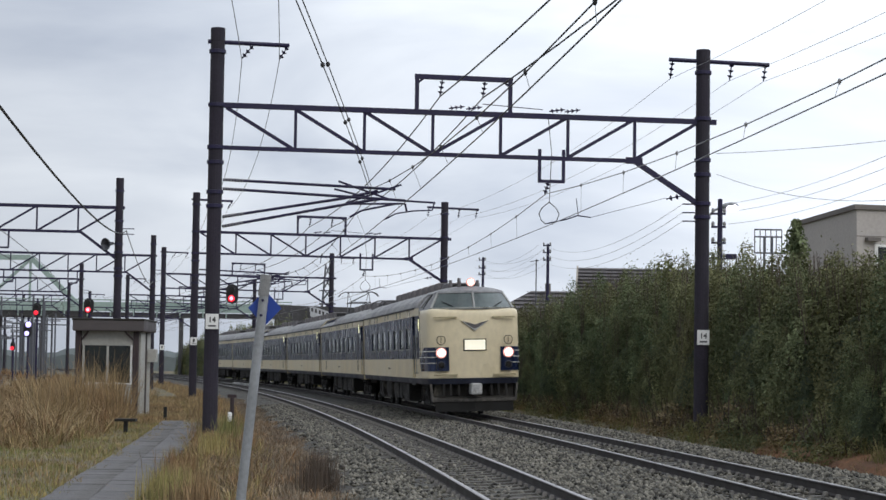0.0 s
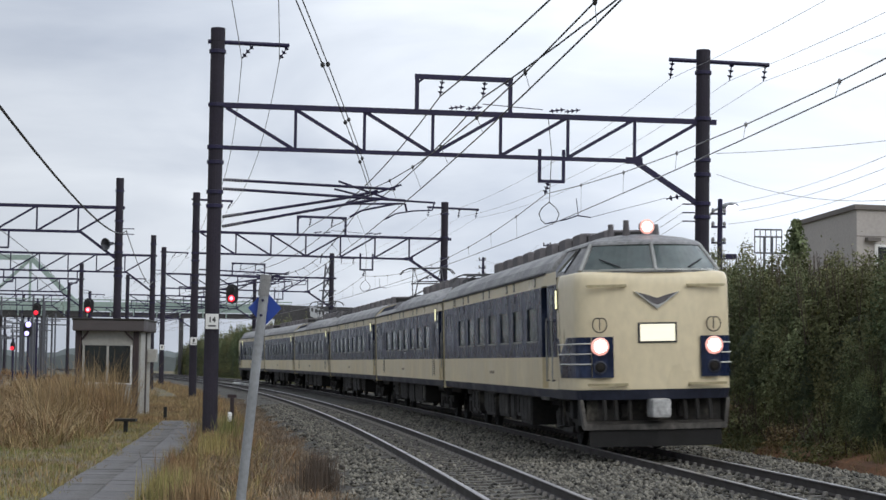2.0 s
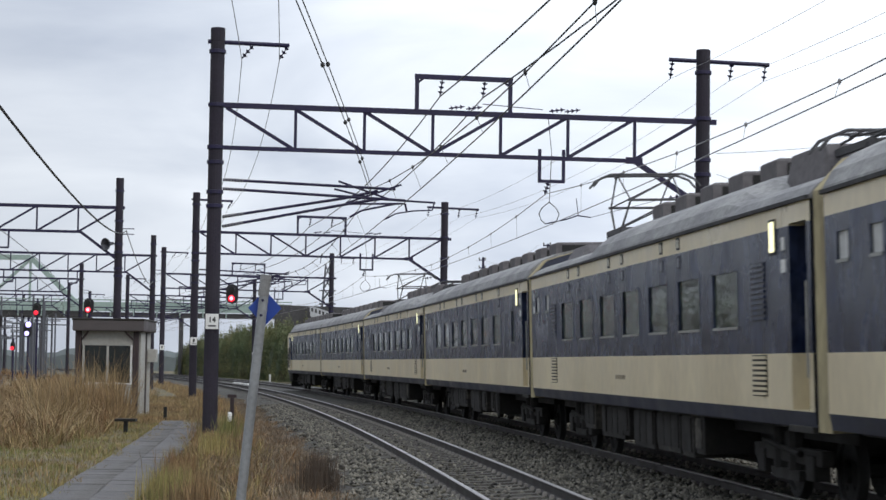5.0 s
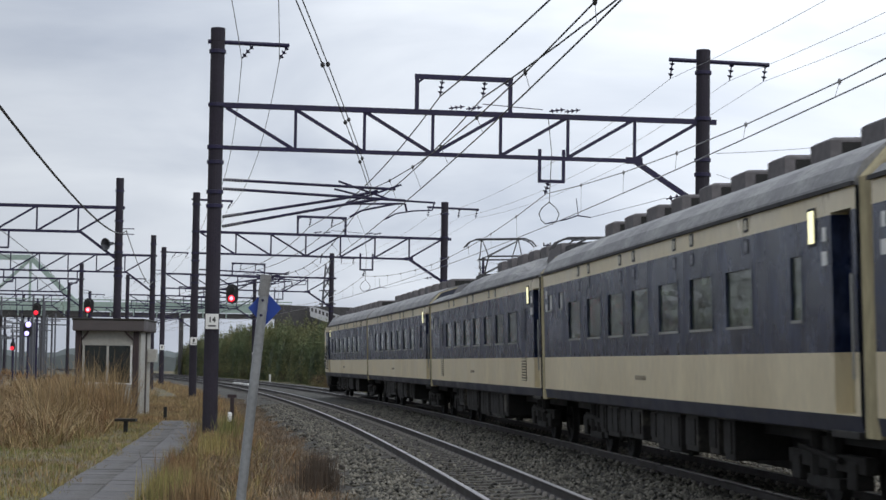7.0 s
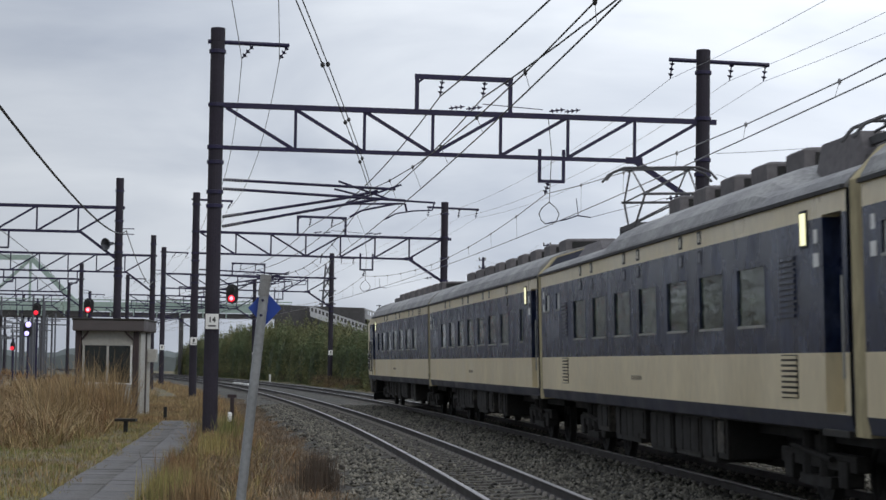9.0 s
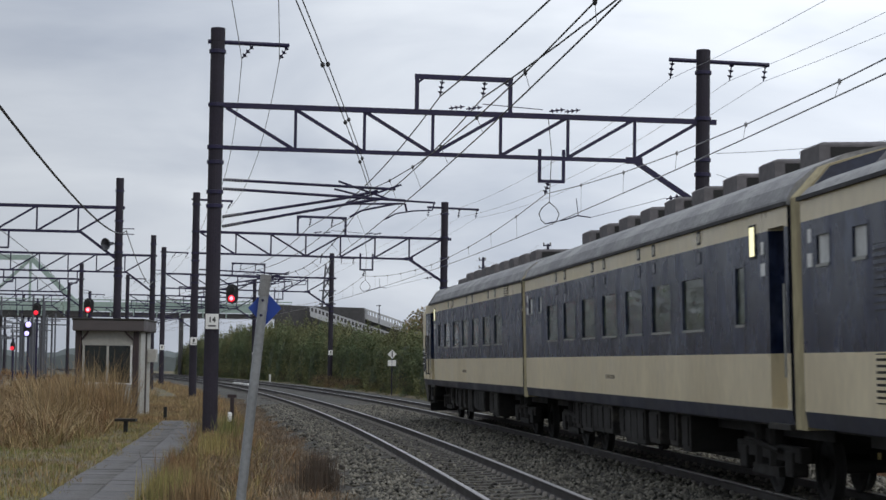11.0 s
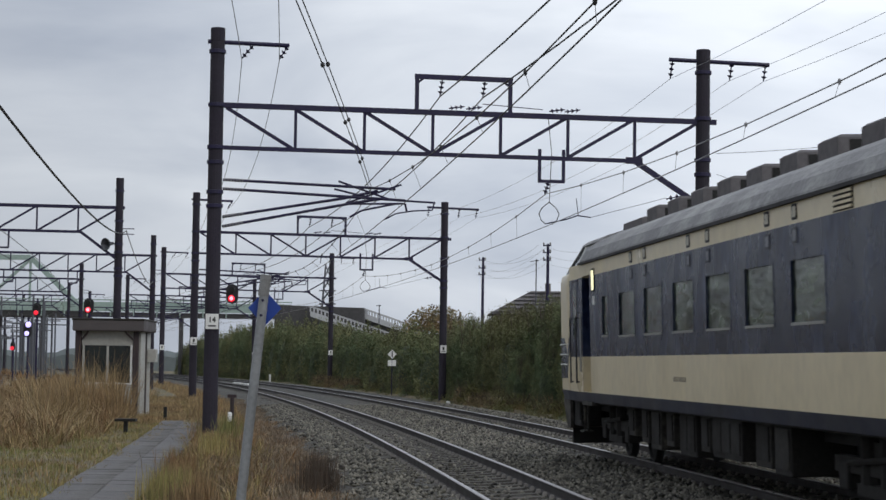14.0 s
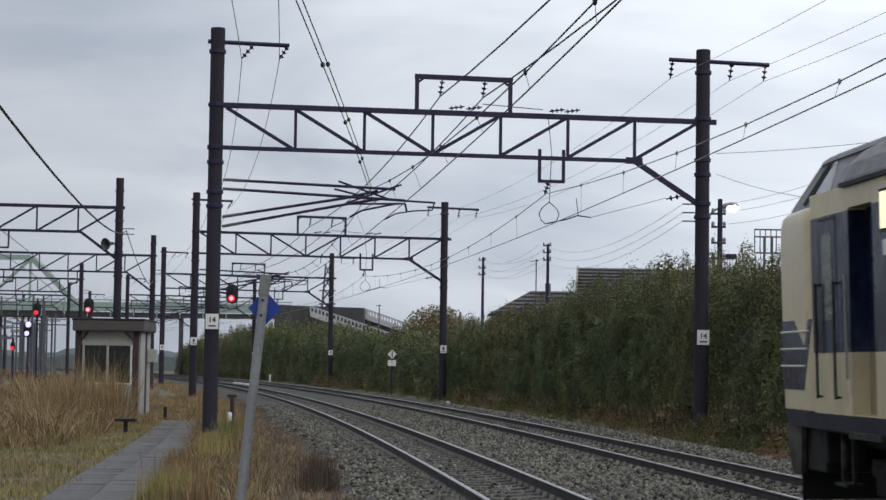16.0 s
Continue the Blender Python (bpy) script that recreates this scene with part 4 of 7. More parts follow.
        for z in (3.0, 1.255):
            hb = bmesh.new()
            face_plate(hb, side * 0.55, side * 1.25, z - 0.022, z + 0.022, 0.06, 0.0)
            part("handrail", hb, BELLOWS, car, "cream front handrail")
        # side lamp by the cab door
        y = side * HALF
        if side < 0:
            f = part("side_lamp", boxed(8.72, 8.92, min(y, y + side * 0.014), max(y, y + side * 0.014), 2.62, 3.02, bevel=0.005), DARK_TRIM, car, "lit yellow indicator lamp")
            part("lamp_glass", boxed(8.745, 8.895, min(y + side * 0.01, y + side * 0.02), max(y + side * 0.01, y + side * 0.02), 2.65, 2.99), SIDE_LIT, f)
        leaf = part("cab_door", boxed(7.90, 8.50, min(y - side * 0.004, y + side * 0.006), max(y - side * 0.004, y + side * 0.006), 1.755, 3.06, bevel=0.002), BLUE, car, "navy crew door")
        part("door_glass", rounded_plate(8.2, 2.5, 0.34, 0.86, y, y + side * 0.011, 0.06), PANE, leaf, "crew door glass")
        part("door_seam", boxed(7.90, 8.50, min(y, y + side * 0.009), max(y, y + side * 0.009), 3.06, 3.085), DARK_TRIM, leaf)
        wedge = bmesh.new()
        loft(wedge, [[(8.52, y - side * 0.004, 1.757), (8.76, y - side * 0.004, 1.757), (8.60, y - side * 0.004, 3.02), (8.52, y - side * 0.004, 3.02)],
                     [(8.52, y + side * 0.005, 1.757), (8.76, y + side * 0.005, 1.757), (8.60, y + side * 0.005, 3.02), (8.52, y + side * 0.005, 3.02)]])
        part("navy_wedge", wedge, BLUE, car, "navy wedge behind the crew door")
        for xx in (7.86, 8.5):
            rail = part("grab_rail", tube(bmesh.new(), (xx, side * (HALF + 0.05), 1.3), (xx, side * (HALF + 0.05), 2.45), 0.016, n=6), DARK_TRIM if side > 0 else FRAME_METAL, car, "crew door grab rail")
            for zz in (1.32, 2.43):
                part("rail_foot", tube(bmesh.new(), (xx, side * HALF, zz), (xx, side * (HALF + 0.05), zz), 0.013, n=6), DARK_TRIM, rail)
    mid = tube(bmesh.new(), (10.69, 0, 3.27), (10.33, 0, 3.77), 0.036, n=8)
    part("centre_pillar", mid, FRAME_METAL, car, "pale metal centre pillar")
    dest = part("destination_blind", face_plate(bmesh.new(), -0.35, 0.35, 1.985, 2.345, 0.014), DARK_TRIM, car, "lit white destination window in a dark frame")
    part("blind_glass", face_plate(bmesh.new(), -0.315, 0.315, 2.015, 2.315, 0.022), DEST_LIT, dest)
    v = bmesh.new()
    for s2 in (-1, 1):
        pts = [(0.0, 2.61), (s2 * 0.38, 2.88), (s2 * 0.22, 2.845), (0.0, 2.775)]
        loft(v, [[(FRONT - 0.03, y, z) for y, z in pts], [(FRONT + 0.03, y * 0.97, z) for y, z in pts]])
    em = part("chevron_emblem", v, ROOF_BOX, car, "grey and bright metal chevron emblem")
    vb = bmesh.new()
    for s2 in (-1, 1):
        pts = [(0.0, 2.585), (s2 * 0.41, 2.895), (s2 * 0.35, 2.88), (s2 * 0.12, 2.70), (0.0, 2.655)]
        loft(vb, [[(FRONT - 0.02, y, z) for y, z in pts], [(FRONT + 0.04, y, z) for y, z in pts]])
    part("chevron_edge", vb, CHROME, em, "bright lower edge")
    rim = lathe(bmesh.new(), ((0.125, -0.12), (0.125, 0.02), (0.11, 0.05)), n=20, axis="x", at=(10.0, 0.0, 4.09))
    top = part("roof_headlight", rim, ROOF_BOX, car, "round roof headlight, lit, on the cab roof")
    part("roof_lens", lathe(bmesh.new(), ((0.10, 0.04), (0.07, 0.08)), n=20, axis="x", at=(10.0, 0.0, 4.09)), HEADLIGHT, top)
    # glowing ring paints the pink halo of the roof light
    part("roof_light_rim", lathe(bmesh.new(), ((0.135, 0.03), (0.135, 0.045), (0.11, 0.052)), n=20, axis="x", at=(10.0, 0.0, 4.09)), HEADLIGHT_RIM, top)
    for x, y, h in ((9.72, -0.32, 0.26), (9.45, -0.55, 0.2), (9.4, 0.3, 0.2)):
        part("roof_whistle", tube(bmesh.new(), (x, y, 3.9), (x, y, 3.97 + h), 0.07, 0.05, n=10), ROOF_BOX, car)
    # snowplough: set-back apron, worn lip, dark blade below, raked side plates
    part("front_apron", boxed(10.22, 10.28, -1.22, 1.22, 0.5, 0.99), UNDER_LIGHT, car, "dusty steel apron behind the hoses")
    lip = loft(bmesh.new(), [[(10.30, y, 0.44), (10.66 - 0.17 * abs(y), y, 0.45), (10.66 - 0.17 * abs(y), y, 0.55), (10.28, y, 0.60)] for y in (-1.28, -0.64, 0.0, 0.64, 1.28)])
    part("plough_edge", lip, PALE_STEEL, car, "worn plough edge")
    blade = loft(bmesh.new(), [[(10.40, y, 0.15), (10.60 - 0.17 * abs(y), y, 0.15), (10.62 - 0.17 * abs(y), y, 0.445), (10.36, y, 0.445)] for y in (-1.2, -0.6, 0.0, 0.6, 1.2)])
    # the blade's black holds the deep shade below the lip
    part("snowplough", blade, UNDER_BLACK, car, "snowplough blade, deep shade in its black")
    for s2 in (-1, 1):
        wing = loft(bmesh.new(), [[(9.95, s2 * 1.31, 0.99), (10.42, s2 * 1.36, 0.99), (10.42, s2 * 1.30, 0.99), (9.95, s2 * 1.26, 0.99)],
                                  [(10.14, s2 * 1.28, 0.46), (10.45, s2 * 1.29, 0.46), (10.45, s2 * 1.23, 0.46), (10.14, s2 * 1.22, 0.46)]])
        part("plough_wing", wing, PALE_STEEL, car, "dusty grey side plate of the plough")
        part("hose_box", boxed(10.26, 10.40, min(s2 * 0.42, s2 * 0.62), max(s2 * 0.42, s2 * 0.62), 0.66, 0.9, bevel=0.02), UNDER, car)
    cb = boxed(10.40, 10.98, -0.17, 0.17, 0.66, 1.0, bevel=0.06)
    part("coupler_cover", cb, PALE_GREY, car, "white covered coupler")
    for y in (-0.95, -0.75, -0.5, 0.5, 0.72, 0.95):
        part("brake_hose", tube(bmesh.new(), (10.56, y, 0.98), (10.64, y, 0.62), 0.04, n=6), UNDER, car)
    # added black boxes hide the plough's back and stand in for shade there
    for x0, x1, y0, y1, z0 in ((9.35, 10.1, 0.75, 1.22, 0.50), (9.0, 9.3, 0.9, 1.3, 0.62), (9.5, 10.2, -0.5, 0.5, 0.42)):
        for s2 in (-1, 1):
            if y0 > 0 or s2 > 0:
                part("end_gear_box", boxed(x0, x1, min(y0 * s2, y1 * s2), max(y0 * s2, y1 * s2), z0, 1.0, bevel=0.03), UNDER_BLACK, car, "added black box for the shade behind the plough")
    for s2 in (-1, 1):
        step = bmesh.new()
        for x in (8.05, 8.42):
            box(step, x - 0.02, x + 0.02, s2 * 1.3 - 0.02, s2 * 1.3 + 0.02, 0.45, 1.0)
        box(step, 8.03, 8.44, s2 * 1.3 - 0.09, s2 * 1.3 + 0.09, 0.44, 0.47)
        part("cab_step", step, UNDER_LIGHT, car, "dusty cab step")
    underframe(car, 31)
    bogie(car, -7.08)
    bogie(car, 7.08)
    end_gear(car, -9.98, True)
    return car


def build_train():
    lead = cab_car("cream and navy express cab car with lit headlights")
    m1 = middle_car("motor", "cream and navy sleeper motor car with raised pantograph", 7)
    t1 = middle_car("plain", "cream and navy sleeper coach with grey roof units", 19)
    return [lead, m1, t1, copy_thing(m1, pose(0, 0, 0)), copy_thing(t1, pose(0, 0, 0)), copy_thing(lead, pose(0, 0, 0))]


cars = build_train()
tagged(cars[5], "cream and navy express cab car trailing at the rear")


# ---- overhead line ----
def insulator(bm, p, q, n=3, r=0.075):
    """Discs on a rod from p to q."""
    p, q = Vector(p), Vector(q)
    tube(bm, p, q, 0.018, n=6)
    d = (q - p).normalized()
    for k in range(n):
        c = p.lerp(q, (k + 0.7) / (n + 0.4))
        tube(bm, c - d * 0.02, c + d * 0.025, r, r * 0.45, n=10)
    return bm


def number_plate(parent, x, y, z, w, h, text):
    pl = part("number_plate", boxed(x - 0.012, x + 0.012, y - w / 2, y + w / 2, z - h / 2, z + h / 2, bevel=0.003), SIGN_WHITE, parent, "white pole number plate")
    part("small_print", boxed(x - 0.015, x - 0.011, y - w * 0.3, y + w * 0.3, z - h * 0.34, z - h * 0.24), SIGN_INK, pl)
    if not text:
        part("faded_mark", boxed(x - 0.015, x - 0.011, y - w * 0.16, y + w * 0.16, z - h * 0.12, z + h * 0.32), SIGN_INK, pl)
        return
    cu = bpy.data.curves.new("number", "FONT")
    cu.body, cu.size, cu.align_x, cu.extrude, cu.offset = text, 0.19, "CENTER", 0.001, 0.005
    cu.materials.append(SIGN_INK)
    ob = new("number", cu)
    ob.parent = pl
    ob.matrix_basis = Matrix.Translation((x - 0.016, y, z - 0.02)) @ Matrix(((0, 0, -1, 0), (-1, 0, 0, 0), (0, 1, 0, 0), (0, 0, 0, 1)))


def concrete_pole(parent, y, top, plate=None, text="", r=0.185, base=-0.75, x=0.0):
    bm = bmesh.new()
    lathe(bm, ((r * 1.03, base), (r, 3.0), (r * 0.97, top - 0.35), (r * 1.0, top - 0.34), (r * 1.0, top - 0.02), (r * 0.9, top)), n=18, at=(x, y, 0))
    p = part("pole", bm, CONCRETE_POLE, parent, "tall dark concrete pole", smooth=False)
    for z in (top - 0.6, 8.0, 6.93, 6.55, 5.8, 5.45):
        if z < top:
            band = lathe(bmesh.new(), ((r + 0.005, z - 0.05), (r + 0.03, z - 0.045), (r + 0.03, z + 0.045), (r + 0.005, z + 0.05)), n=18, at=(x, y, 0))
            part("clamp_band", band, STEEL, p)
    if plate:
        number_plate(p, x - r - 0.02, y, plate, 0.32, 0.38, text)
    return p


CHORD = [7.75 - 1.743 * i for i in range(8)]


def catenary_portal(m, text, plates=(2.55, 2.35), cantilevers=True):
    po = thing("catenary_portal", "dark steel lattice portal on two concrete poles over the tracks", "catenary portal", "catenary portals", m=m)
    top = 9.95
    concrete_pole(po, 8.0, top, plates[0], text)
    concrete_pole(po, -4.5, top - 0.15, plates[1], text)
    zt, zb = 8.0, 6.93
    part("top_chord", beam(bmesh.new(), (0, 8.0, zt), (0, -4.85, zt - 0.08), 0.12, 0.13), STEEL, po, "steel top chord")
    part("bottom_chord", beam(bmesh.new(), (0, 8.2, zb), (0, CHORD[6], zb - 0.07), 0.10, 0.10), STEEL, po, "steel bottom chord")
    for i in range(1, 7):
        part("upright", beam(bmesh.new(), (0, CHORD[i], zt - 0.04), (0, CHORD[i], zb - 0.05), 0.075, 0.075), STEEL, po)
    for a, b in ((0, 1), (1, 2), (2, 3), (4, 3), (5, 4), (6, 5), (7, 6)):
        part("diagonal", beam(bmesh.new(), (0, CHORD[a], zt - 0.06), (0, CHORD[b], zb - 0.03), 0.075, 0.085), STEEL, po)
    part("knee_brace", beam(bmesh.new(), (0, CHORD[6], zb - 0.07), (0, -4.45, 5.75), 0.11, 0.13), STEEL, po)
    part("gusset", boxed(-0.06, 0.06, CHORD[6] - 0.2, CHORD[6] + 0.22, zb - 0.14, zb + 0.02), STEEL, po)
    fr = bmesh.new()
    beam(fr, (0, 2.94, zt), (0, 2.94, 8.88), 0.10, 0.10)
    beam(fr, (0, 0.54, zt), (0, 0.54, 8.85), 0.10, 0.10)
    beam(fr, (0, 3.0, 8.88), (0, 0.48, 8.85), 0.12, 0.12)
    beam(fr, (0, 2.94, 8.7), (0, 2.75, 8.86), 0.05, 0.05)
    beam(fr, (0, 0.54, 8.66), (0, 0.75, 8.84), 0.05, 0.05)
    f = part("feeder_frame", fr, STEEL, po, "raised steel feeder frame")
    for o in (2.35, 1.25):
        part("insulator", insulator(bmesh.new(), (0, o - 0.06, 8.82), (0, o, 8.40)), STEEL, f, "disc insulator string")
    hg = bmesh.new()
    for o in (-0.24, -0.86):
        beam(hg, (0, o, 7.1), (0, o, 6.28), 0.08, 0.08)
    beam(hg, (0, -0.2, 6.28), (0, -0.9, 6.28), 0.08, 0.08)
    h = part("hanger_frame", hg, STEEL, po, "drop frame of the far track's wires")
    part("insulator", insulator(bmesh.new(), (0, -0.48, 6.26), (0, -0.38, 5.95)), STEEL, h)
    loop = bmesh.new()
    pts = [(-0.5, 5.75), (-0.32, 5.6), (-0.24, 5.45), (-0.3, 5.28), (-0.42, 5.18)]
    for (a, b), (c, d) in zip(pts, pts[1:]):
        tube(loop, (0, a, b), (0, c, d), 0.012, n=5)
        tube(loop, (0, -1.0 - a, b), (0, -1.0 - c, d), 0.012, n=5)
    tube(loop, (0, -0.45, 7.95), (0, -0.55, 7.0), 0.01, n=5)
    tube(loop, (0, -0.55, 7.0), (0, -0.5, 5.75), 0.01, n=5)
    part("jumper_wire", loop, WIRE, h)
    pull = bmesh.new()
    line = [(-0.41, 5.19), (-0.92, 5.31), (-1.24, 5.42), (-1.58, 5.38), (-3.56, 5.93)]
    for k, ((a, b), (c, d)) in enumerate(zip(line, line[1:])):
        tube(pull, (0, a, b), (0, c, d), 0.018 if k < 3 else 0.007, n=6)
    tube(pull, (0, -1.26, 5.42), (0, -1.2, 5.86), 0.01, n=5)
    part("pull_off_arm", pull, STEEL, po, "thin curved pull-off arm and stay wire")
    # cross feeder on post insulators along the top chord
    cross = bmesh.new()
    tube(cross, (0, 1.25, 8.22), (0, -0.3, 8.12), 0.012, n=5)
    for o in (1.9, 1.45, -0.7, -1.1):
        insulator(cross, (0, o + 0.22, 8.08), (0, o - 0.18, 8.14), 3, 0.06)
    part("cross_feeder", cross, STEEL, po)
    la = part("top_arm", tube(bmesh.new(), (0, 8.25, 9.6), (0, 6.2, 9.56), 0.055, n=8), STEEL, po, "steel wire arm")
    for a, b in ((7.1, 7.39), (6.23, 6.45)):
        part("insulator", insulator(bmesh.new(), (0, a - 0.45 + 0.45, 9.55), (0, b, 9.2)), STEEL, la)
    ra = part("top_arm", tube(bmesh.new(), (0, -3.6, 9.52), (0, -6.25, 9.46), 0.055, n=8), STEEL, po)
    for o in (-3.69, -5.26, -6.16):
        part("insulator", insulator(bmesh.new(), (0, o, 9.5), (0, o + 0.06, 9.03)), STEEL, ra)
    part("insulator", insulator(bmesh.new(), (0, -4.1, 6.02), (0, -3.55, 5.9)), STEEL, po)
    bent = bmesh.new()
    line = [(3.72, 5.2), (3.44, 5.36), (3.0, 5.44), (2.5, 5.47), (2.46, 5.64)]
    for (a, b), (c, d) in zip(line, line[1:]):
        tube(bent, (0, a, b), (0, c, d), 0.02, n=6)
    part("steady_arm", bent, STEEL, po, "bent steady arm of the near contact wire")
    part("steady_bar", tube(bmesh.new(), (0, 4.42, 5.74), (0, 2.43, 5.66), 0.028, n=6), STEEL, po)
    if cantilevers:
        for pts in (((7.8, 6.12), (3.45, 5.98)), ((7.8, 5.89), (3.2, 5.70)), ((7.8, 5.18), (4.75, 5.72), (3.9, 5.93)), ((7.8, 4.94), (4.55, 5.60), (3.75, 5.74))):
            ct = bmesh.new()
            for (a, za), (b, zc) in zip(pts, pts[1:]):
                tube(ct, (0, a, za), (0, b, zc), 0.036, n=8)
            c = part("cantilever_tube", ct, STEEL, po, "slim cantilever tube")
            a, za = pts[0]
            b, zc = pts[1]
            q = ((a - 0.55), za + (zc - za) * 0.55 / (a - b))
            part("insulator", insulator(bmesh.new(), (0, a, za), (0, *q), 7, 0.06), PORCELAIN, c)
        reg = bmesh.new()
        for a, b in (((4.9, 6.15), (3.6, 5.72)), ((3.3, 6.1), (4.7, 5.6)), ((4.6, 5.58), (3.2, 5.62)), ((5.0, 5.95), (4.1, 5.75)), ((3.2, 5.62), (3.15, 5.4)), ((4.3, 5.42), (3.4, 5.62)), ((4.3, 5.42), (4.6, 5.25))):
            tube(reg, (0, *a), (0, *b), 0.028, n=6)
        part("registration_arm", reg, STEEL, po, "tangle of registration arms")
    return po


PORTALS = (20.8, 70.5, 119.5, 169.0, 219.0)


def build_portals():
    catenary_portal(at_line(PORTALS[0]), "14")
    second = catenary_portal(at_line(PORTALS[1]), "")
    for s in PORTALS[2:]:
        copy_thing(second, at_line(s))


def overhead_wire(name, pts, r, material, label, group):
    bm = bmesh.new()
    rings = []
    n = 5
    for i, p in enumerate(pts):
        a = pts[max(0, i - 1)]
        b = pts[min(len(pts) - 1, i + 1)]
        q = (Vector(b) - Vector(a)).to_track_quat("Z", "Y").to_matrix()
        rings.append([Vector(p) + q @ Vector((r * math.cos(k * 2 * math.pi / n), r * math.sin(k * 2 * math.pi / n), 0)) for k in range(n)])
    return tagged(part(name, loft(bm, rings), material), label, "overhead wire", group)


def span(sa, sb, oa, ob, za, zb, sag, n=10):
    return [on_line(sa + (sb - sa) * i / n, oa + (ob - oa) * i / n, za + (zb - za) * i / n - 4 * sag * (i / n) * (1 - i / n)) for i in range(n + 1)]


def build_wires():
    stops = (-29.0,) + PORTALS
    def run(o, z, sag, near=0.0):
        pts = []
        for a, b in zip(stops, stops[1:]):
            pts += span(a, b, o + (near if a < 0 else 0), o, z, z, sag)[(1 if pts else 0):]
        return pts
    for o in (2.35, 1.25):
        overhead_wire("feeder_cable", run(o, 8.38, 0.3, -1.19 if o > 2 else -1.41), 0.019, WIRE, "thick dark feeder cable between portals", "feeder cables")
    for o in (7.39, 6.45, -3.63, -5.2, -6.1):
        overhead_wire("power_wire", run(o, 9.15 if o > 0 else 9.02, 0.5, 1.44 if o > 0 else 0.0), 0.009 if o > 0 else 0.006, WIRE if o > 0 else WIRE_PALE, "thin wire on the pole arms", "power wires")
    for mo, co, mat_, dm, dc in ((4.08, 3.82, WIRE, -0.62, -0.22), (-0.42, -0.44, WIRE_PALE, 0.06, 0.22)):
        overhead_wire("messenger_wire", run(mo, 5.96, 0.62, dm), 0.011, mat_, "sagging messenger wire over a track", "catenary")
        overhead_wire("contact_wire", run(co, 5.13, 0.0, dc), 0.011, mat_, "taut contact wire over a track", "catenary")
        for a, b in zip(stops[:3], stops[1:4]):
            for k in range(1, 10):
                t = k / 10
                s = a + (b - a) * t
                shift = (1 - t) if a < 0 else 0.0
                top = on_line(s, mo + dm * shift, 5.96 - 4 * 0.62 * t * (1 - t))
                bm = tube(bmesh.new(), top, on_line(s, co + dc * shift, 5.13), 0.004, n=4)
                lathe(bm, ((0.012, -0.04), (0.026, -0.015), (0.026, 0.015), (0.012, 0.04)), n=8, at=top)
                tagged(part("dropper", bm, mat_), "thin dropper between messenger and contact wire", "dropper", "droppers")
    # the pair led off to its anchor, and the sagging cable over the yard edge
    for dz, ob, clamps in ((5.97, 9.38, True), (5.75, 9.36, False)):
        pts = span(20.8, -29, 4.05, ob, dz, dz + 1.0, 0.15, 16)
        w = overhead_wire("anchor_wire", pts, 0.009, WIRE, "dark wire led off to its anchor", "anchor wires")
        for k in (2, 4, 6):
            p = pts[k] + (pts[k + 1] - pts[k]) * (0.2 if clamps else 0.6)
            part("clamp", lathe(bmesh.new(), ((0.015, -0.04), (0.035, -0.015), (0.035, 0.015), (0.015, 0.04)), n=8, at=p), WIRE, w)
    overhead_wire("slack_cable", span(64, -40, 11.35, 12.0, 7.55, 9.75, 2.8, 24), 0.028, WIRE, "slack dark cable over the yard edge", "yard cables")
    overhead_wire("slack_cable", span(64, 106, 11.35, 9.3, 7.5, 6.9, 1.0, 12), 0.022, WIRE, "slack dark cable over the yard edge", "yard cables")


build_portals()
build_wires()


def yard_portal(s, o, length, m_steel, n, poles=True, plate=False):
    po = thing("yard_portal", "dark steel lattice beam on concrete poles over yard tracks", "catenary portal", "yard portals", m=at_line(s, o))
    p = concrete_pole(po, 0.0, 10.0)
    concrete_pole(po, length, 10.0)
    zt, zb = 8.62, 7.46
    part("top_chord", beam(bmesh.new(), (0, -0.25, zt), (0, length, zt), 0.13, 0.15), m_steel, po)
    part("bottom_chord", beam(bmesh.new(), (0, 1.75, zb), (0, length - 1.75, zb), 0.11, 0.12), m_steel, po)
    step = 1.85
    k = int(length / step)
    for i in range(1, k):
        y = i * length / k
        part("upright", beam(bmesh.new(), (0, y, zt), (0, y, zb), 0.08, 0.08), m_steel, po)
        if i < k / 2:
            part("diagonal", beam(bmesh.new(), (0, y - length / k, zt), (0, y, zb), 0.08, 0.09), m_steel, po)
        else:
            part("diagonal", beam(bmesh.new(), (0, y, zb), (0, y + length / k, zt), 0.08, 0.09), m_steel, po)
    for ya, yb in ((1.75, 0.05), (length - 1.75, length - 0.05)):
        part("knee_brace", beam(bmesh.new(), (0, ya, zb), (0, yb, 6.2), 0.11, 0.13), m_steel, po)
    for y in (5.0, 9.2, 13.4):
        if y < length - 2:
            hg = bmesh.new()
            beam(hg, (0, y, zb), (0, y, zb - 0.8), 0.08, 0.08)
            beam(hg, (0, y + 0.6, zb), (0, y + 0.6, zb - 0.8), 0.08, 0.08)
            beam(hg, (0, y, zb - 0.8), (0, y + 0.6, zb - 0.8), 0.08, 0.08)
            part("hanger_frame", hg, m_steel, po)
    return po


